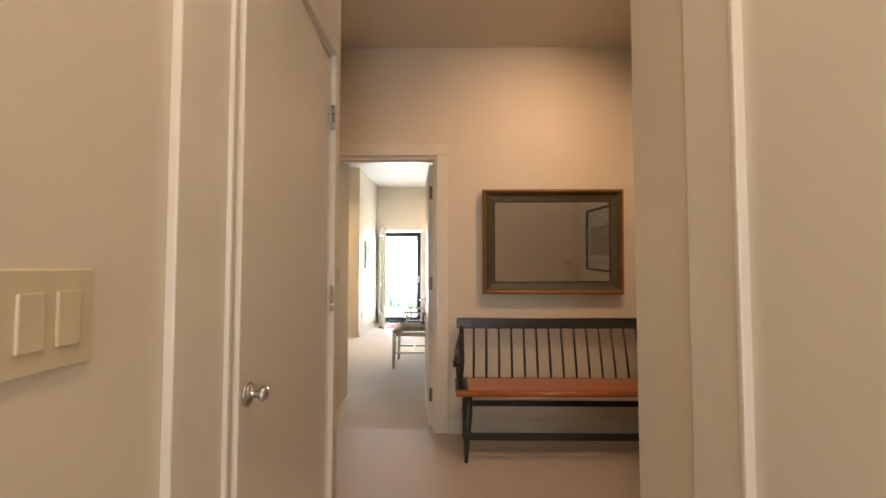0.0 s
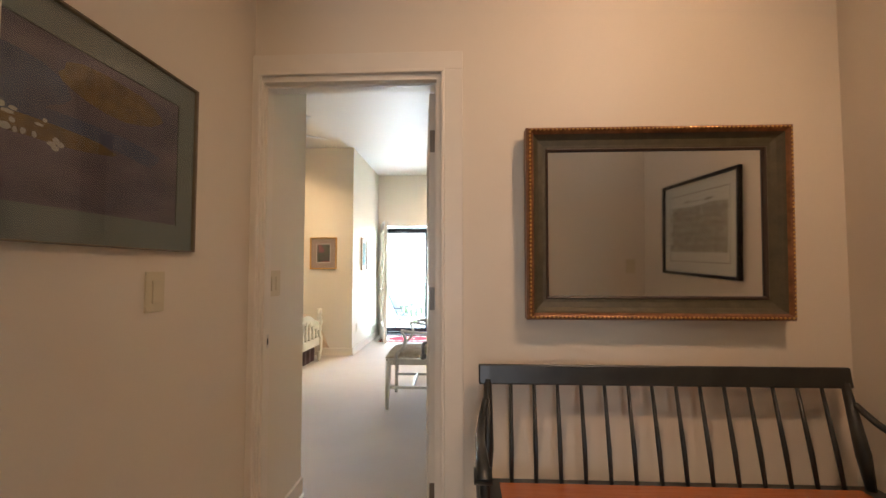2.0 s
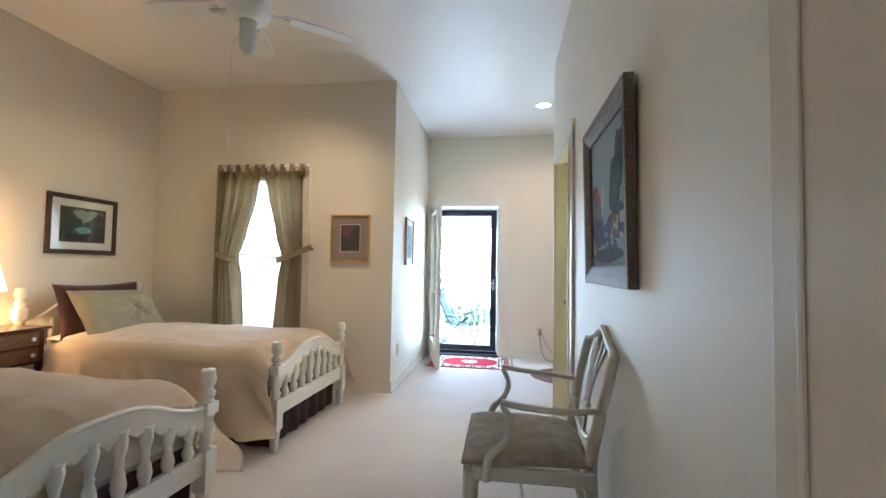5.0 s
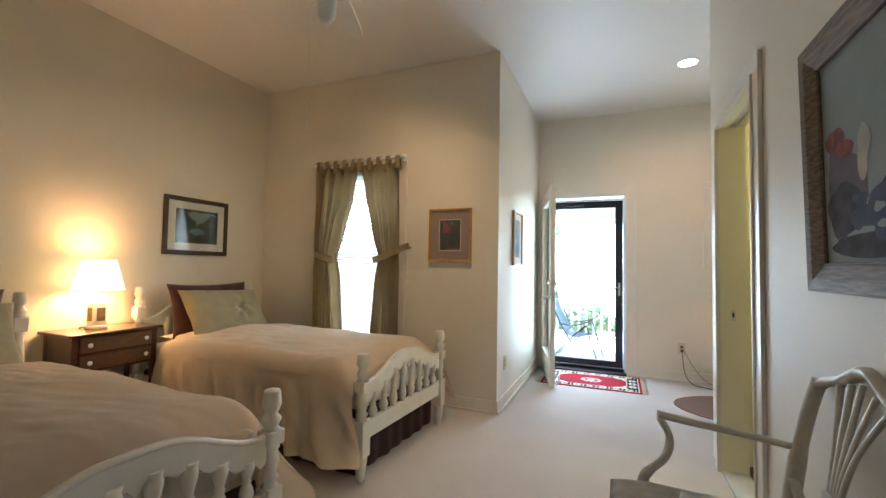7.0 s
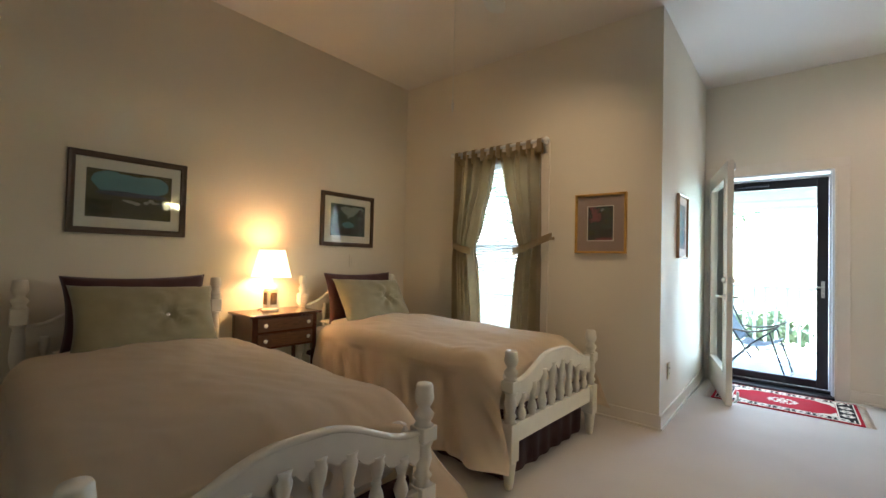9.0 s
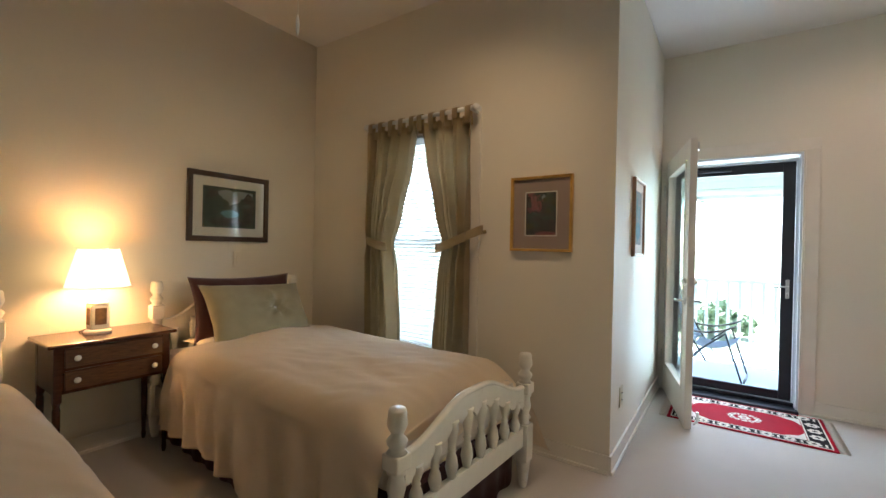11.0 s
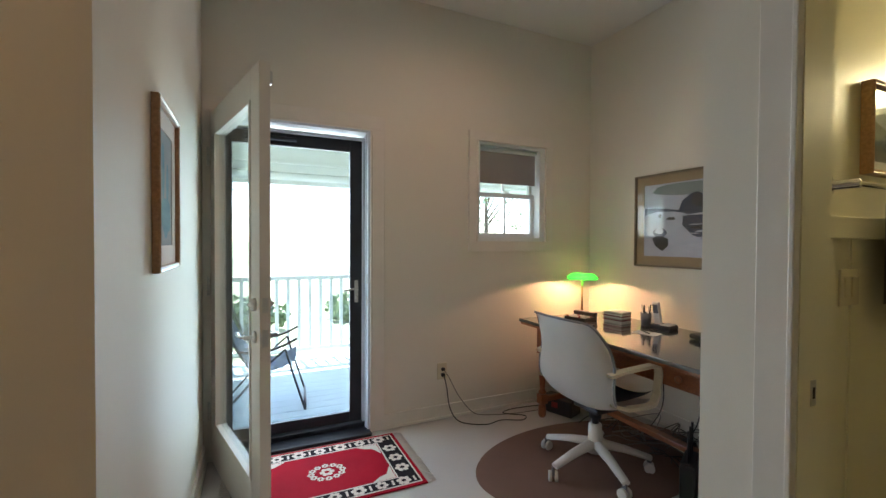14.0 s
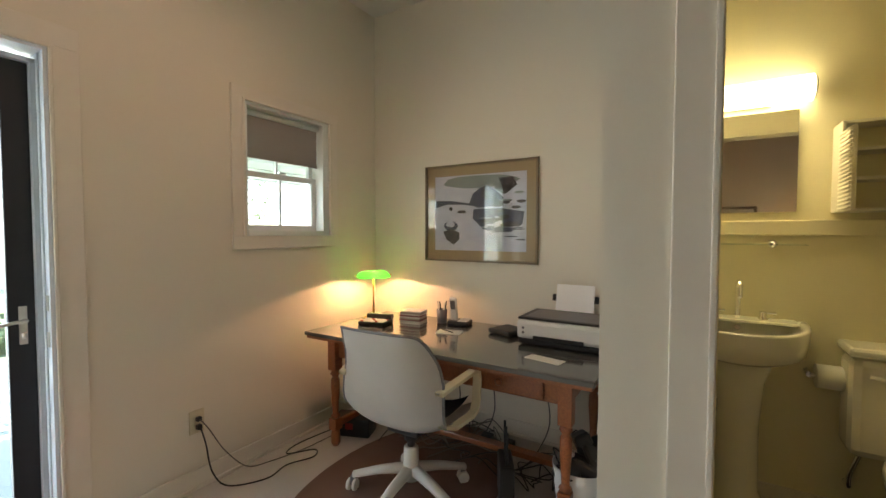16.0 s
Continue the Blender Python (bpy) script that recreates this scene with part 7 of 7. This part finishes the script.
part("supply_valve", tube(bmesh.new(), bend([(-0.20, -0.005, 0.2), (-0.20, -0.06, 0.2), (-0.20, -0.07, 0.26), (-0.17, -0.09, 0.38)], 5), 0.010, 10), "chrome", t)

t = thing("bath_mirror", "plain frameless bathroom mirror on the yellow wall", "mirror", (XB, 7.53, 1.645), -90)
part("mirror_glass", boxes((-0.185, 0.20, -0.012, -0.004, -0.235, 0.235)), "mirror", t)
part("clip", boxes((0.12, 0.135, -0.015, -0.003, -0.24, -0.225), (-0.13, -0.115, -0.015, -0.003, -0.24, -0.225)), "chrome", t)
t = thing("vanity_light", "lit glass bar light above the bathroom mirror", "wall light", (XB, 7.53, 1.955), -90)
part("glass_bar", tube(bmesh.new(), [(-0.245, -0.07, 0), (0.235, -0.07, 0)], 0.058, 24), "vanity_glow", t, "glowing glass bar")
part("end_cap", tube(bmesh.new(), [(0.235, -0.07, 0), (0.245, -0.07, 0)], 0.05, 24), "chrome", t)
part("back_plate", boxes((-0.1, 0.1, -0.02, 0, -0.05, 0.05), bevel=0.004), "chrome", t)
t = thing("glass_shelf", "glass shelf on chrome posts under the mirror", "shelf", (XB, 7.50, 1.255), -90)
part("shelf", boxes((-0.2, 0.2, -0.12, -0.012, 0, 0.006)), "pane", t)
part("post", lathe(bmesh.new(), [(0.02, 0), (0.02, 0.01), (0.012, 0.014), (0.012, 0.04), (0.018, 0.045), (0.001, 0.05)], 18), "chrome", t).matrix_basis = pose(0.085, 0, 0.004, 90)
t = thing("paper_holder", "toilet roll on a chrome holder", "toilet paper", (XB, 7.235, 0.675), -90)
part("roll", tube(bmesh.new(), [(-0.02, -0.075, 0), (0.085, -0.075, 0)], 0.052, 28), "paper", t)
part("holder", tube(tube(bmesh.new(), [(-0.04, -0.075, 0), (0.1, -0.075, 0)], 0.008, 10), [(-0.04, -0.004, 0), (-0.04, -0.075, 0)], 0.012, 12), "chrome", t)
t = thing("wicker_shelf", "white woven wall cabinet with an open door above the toilet", "wall cabinet", (XB, 7.04, 1.40), -90)
part("side", boxes((-0.17, -0.155, -0.15, 0, 0, 0.38), bevel=0.004), "white_paint", t)
part("side", boxes((0.155, 0.17, -0.15, 0, 0, 0.38), bevel=0.004), "white_paint", t)
for z in (0.0, 0.13, 0.25, 0.365):
    part("shelf", boxes((-0.155, 0.155, -0.145, -0.004, z, z + 0.014), bevel=0.003), "white_paint", t)
bm = boxes((-0.17, -0.155, -0.30, -0.15, 0.0, 0.33), bevel=0.003)
for k in range(20):
    tube(bm, [(-0.174, -0.30, 0.01 + 0.0163 * k), (-0.174, -0.15, 0.01 + 0.0163 * k)], 0.006, 6)
part("door", bm, "white_paint", t, "woven white door standing open")
t = thing("towel_bar", "chrome towel bar on the yellow wall", "towel bar", (2.45, 7.794, 1.462), 0)
part("bar", tube(bmesh.new(), [(-0.25, -0.065, 0), (0.35, -0.065, 0)], 0.008, 12), "chrome", t)
for x in (-0.25, 0.35):
    part("post", lathe(bmesh.new(), [(0.026, 0), (0.026, 0.008), (0.014, 0.014), (0.014, 0.075), (0.001, 0.08)], 18), "chrome", t).matrix_basis = pose(x, 0, 0, 90)
for j, (x, w, lo) in enumerate(((2.55, 0.2, 1.02), (2.70, 0.16, 0.96))):
    t = thing("towel", "brown bath towel folded over the bar" if j else "brown towel hanging beside another", "towel", (x, 7.73, 0), 0, "hanging towels")
    bm = bmesh.new()
    sheet(bm, 20, 24, lambda u, v: ((u - 0.5) * w, (-0.018 if v > 0.5 else 0.018) * min(1, abs(v - 0.5) * 20) + 0.008 * math.sin(u * 14 + j) - 0.012 * j, 1.474 - abs(v - 0.5) * 2 * (1.474 - lo) * (1 if v > 0.5 else 0.85)))
    part("cloth", bm, "towel", t, solid=0.008)
t = thing("robe_hooks", "small chrome hooks on the bathroom wall opposite the mirror", "hooks", (1.926, 6.5, 1.64), 90)
for x in (-0.12, 0.12):
    part("hook", tube(lathe(bmesh.new(), [(0.014, -0.014), (0.014, 0.014)], 12), bend([(x, 0, 0), (x, -0.03, -0.005), (x, -0.04, 0.02)], 5), 0.006, 10), "chrome", t)


# ---- porch and garden ----
structure("porch_ground_floor", boxes((-3.0, 6.0, 10.0, 12.35, -0.2, -0.09)), "porch_floor", "pale blue-grey painted porch floor")
bm = bmesh.new()
for k in range(18):
    box(bm, -3.0, 6.0, 10.0 + 0.13 * k, 10.127 + 0.13 * k, -0.09, -0.08)
structure("porch_boards", bm, "porch_floor", "painted porch boards")
structure("porch_ceiling", boxes((-3.0, 6.0, 10.0, 12.5, 2.42, 2.5)), "porch_white", "white porch ceiling")
structure("porch_beam", boxes((-3.0, 6.0, 12.16, 12.34, 2.06, 2.42), (-3.0, 6.0, 12.13, 12.16, 2.15, 2.19), bevel=0.004), "porch_white", "white porch beam")
structure("porch_roof", boxes((-3.2, 6.2, 9.9, 12.8, 2.5, 2.6)), "porch_white")
# Unseen outer walls and roof slabs, added to keep sun and sky out.
structure("house_wall", boxes((-3.0, XW - 0.12, 8.17, 8.3, -0.3, 3.2), (-3.2, 0.21, 8.30, 8.31, -0.3, 0.3), (3.36, 6.0, 9.9, 10.0, -0.3, 3.2), (-3.4, 6.0, 4.0, 10.0, 3.06, 3.2), (-3.4, 6.0, -1.8, 4.0, 3.06, 3.2)), "porch_white")
t = thing("bamboo_shade", "rolled pale porch shade under the beam", "porch blind")
part("roll", tube(bmesh.new(), [(-1.5, 12.2, 2.02), (4.5, 12.2, 2.02)], 0.05, 14), "porch_white", t)
part("slats", boxes((-1.5, 4.5, 12.19, 12.21, 1.92, 2.0), bevel=0.003), "porch_white", t)
t = thing("porch_railing", "white porch railing with square balusters", "railing", (0, 12.2, -0.08))
part("top_rail", boxes((-2.9, 5.9, -0.045, 0.045, 0.92, 0.97), bevel=0.006), "porch_white", t)
part("bottom_rail", boxes((-2.9, 5.9, -0.025, 0.025, 0.09, 0.14), bevel=0.004), "porch_white", t)
for x in (-2.9, 0.05, 3.0, 5.9):
    part("post", boxes((x - 0.06, x + 0.06, -0.06, 0.06, 0, 2.25), bevel=0.006), "porch_white", t)
bal = None
for k in range(72):
    x = -2.75 + 0.12 * k
    if min(abs(x - q) for q in (-2.9, 0.05, 3.0, 5.9)) < 0.09:
        continue
    if bal is None:
        bal = part("baluster", boxes((-0.018, 0.018, -0.018, 0.018, 0.14, 0.92)), "porch_white", t)
        ob = bal
    else:
        ob = bal.copy()
        scene.collection.objects.link(ob)
    ob.location = (x, 0, 0)

t = thing("deck_chair", "folding porch chair with blue-grey webbing and a dark tubular frame", "folding chair", (0.68, 10.93, -0.08), 84)
# local -y is the front; two side frames joined by cloth
for s in (-1, 1):
    x = s * 0.25
    part("frame_tube", tube(bmesh.new(), [(x, 0.30, 0.0), (x, -0.02, 0.36), (x, -0.18, 0.50)], 0.009, 10), "bronze", t)
    part("frame_tube", tube(bmesh.new(), [(x, -0.33, 0.0), (x, -0.22, 0.36), (x, -0.18, 0.50)], 0.009, 10), "bronze", t)
    part("back_tube", tube(bmesh.new(), [(x, -0.02, 0.20), (x, 0.16, 0.50), (x, 0.34, 0.92)], 0.009, 10), "bronze", t)
    part("armrest", tube(bmesh.new(), bend([(x, 0.16, 0.50), (x, 0.0, 0.49), (x, -0.16, 0.53), (x, -0.27, 0.585)], 5), 0.017, 10, 0.6), "dark_frame", t)
part("foot_tube", tube(bmesh.new(), [(-0.25, -0.33, 0.02), (0.25, -0.33, 0.02)], 0.011, 10), "bronze", t)
part("foot_tube", tube(bmesh.new(), [(-0.25, 0.30, 0.02), (0.25, 0.30, 0.02)], 0.011, 10), "bronze", t)
bm = bmesh.new()
sheet(bm, 8, 16, lambda u, v: ((u - 0.5) * 0.48, 0.10 - 0.36 * v, 0.36 + 0.05 * v - 0.05 * math.sin(math.pi * v)))
part("seat_cloth", bm, "webbing", t, "blue-grey sling seat", solid=0.004)
bm = bmesh.new()
sheet(bm, 8, 16, lambda u, v: ((u - 0.5) * 0.48, 0.10 + 0.235 * v + 0.03 * math.sin(math.pi * v), 0.38 + 0.52 * v))
part("back_cloth", bm, "webbing", t, "blue-grey sling back", solid=0.004)

# the ground runs to the horizon
bm = bmesh.new()
n = 48
R = [0, 12, 20, 35, 70, 200, 900]
rows = [[bm.verts.new((r * math.cos(2 * math.pi * k / n), 4 + r * math.sin(2 * math.pi * k / n), -0.6)) for k in range(n)] for r in R[1:]]
mid = bm.verts.new((0, 4, -0.6))
for k in range(n):
    bm.faces.new((mid, rows[0][k], rows[0][(k + 1) % n]))
for p, q in zip(rows, rows[1:]):
    for k in range(n):
        bm.faces.new((p[k], q[k], q[(k + 1) % n], p[(k + 1) % n]))
structure("ground", bm, "grass", "sunlit lawn")


def tree(x, y, tall, spread, seed, label, trunk=True):
    t = thing("tree" if trunk else "shrub", label, "tree" if trunk else "shrub", (x, y, -0.6), 0, "garden trees" if trunk else "garden shrubs")
    r = random.Random(seed)
    if trunk:
        part("trunk", tube(bmesh.new(), [(0, 0, 0), (0.05, 0.02, tall * 0.3), (0.0, 0.1, tall * 0.75)], [0.2, 0.14, 0.05], 10), "bark", t)
        for k in range(6):
            a = r.uniform(0, 6.28)
            part("limb", tube(bmesh.new(), [(0.03, 0.03, tall * (0.35 + 0.05 * k)), (spread * 0.3 * math.cos(a), spread * 0.3 * math.sin(a), tall * (0.5 + 0.05 * k)), (spread * 0.62 * math.cos(a), spread * 0.62 * math.sin(a), tall * (0.6 + 0.05 * k))], [0.06, 0.04, 0.015], 7), "bark", t)
    verts, faces = [], []
    clumps = []
    for _ in range(26 if trunk else 12):
        a, q = r.uniform(0, 6.28), math.sqrt(r.random())
        h = r.uniform(0.35 if trunk else 0.15, 0.95)
        w = spread * (1.1 - 0.6 * abs(h - 0.55) * 2) * q
        clumps.append((w * math.cos(a), w * math.sin(a), tall * h, spread * r.uniform(0.22, 0.38)))
    for cx, cy, cz, cr in clumps:
        for _ in range(110):
            v = Vector((r.gauss(0, 1), r.gauss(0, 1), r.gauss(0, 0.8)))
            v = v.normalized() * cr * r.random() ** 0.4
            c = Vector((cx, cy, cz)) + v
            s = r.uniform(0.07, 0.13)
            m = Euler((r.uniform(0, 6.3), r.uniform(0, 6.3), r.uniform(0, 6.3))).to_matrix()
            i = len(verts)
            for p in ((-s, 0, 0), (0, s * 0.5, 0), (s, 0, 0), (0, -s * 0.5, 0)):
                verts.append(tuple(c + m @ Vector(p)))
            faces.append((i, i + 1, i + 2, i + 3))
    me = bpy.data.meshes.new("crown")
    me.from_pydata(verts, [], faces)
    me.materials.append(M["leaf"])
    ob = new("crown", me)
    ob.parent = t
    tagged(ob, "loose green leaves", kind="stuff")


tree(-2.6, 25, 7, 2.6, 1, "leafy green tree across the sunlit lawn")
tree(14, 30, 8, 3.0, 2, "broad green tree at the far side of the lawn")
tree(-10, 26, 8, 3.2, 3, "tall green tree at the edge of the garden")
tree(0.3, 17, 0.5, 0.9, 4, "low green shrub beyond the porch railing", False)
tree(2.9, 17.5, 0.45, 0.8, 5, "rounded green shrub in the lawn", False)
tree(-2.4, 17, 0.5, 0.9, 6, "dense green shrub near the porch", False)
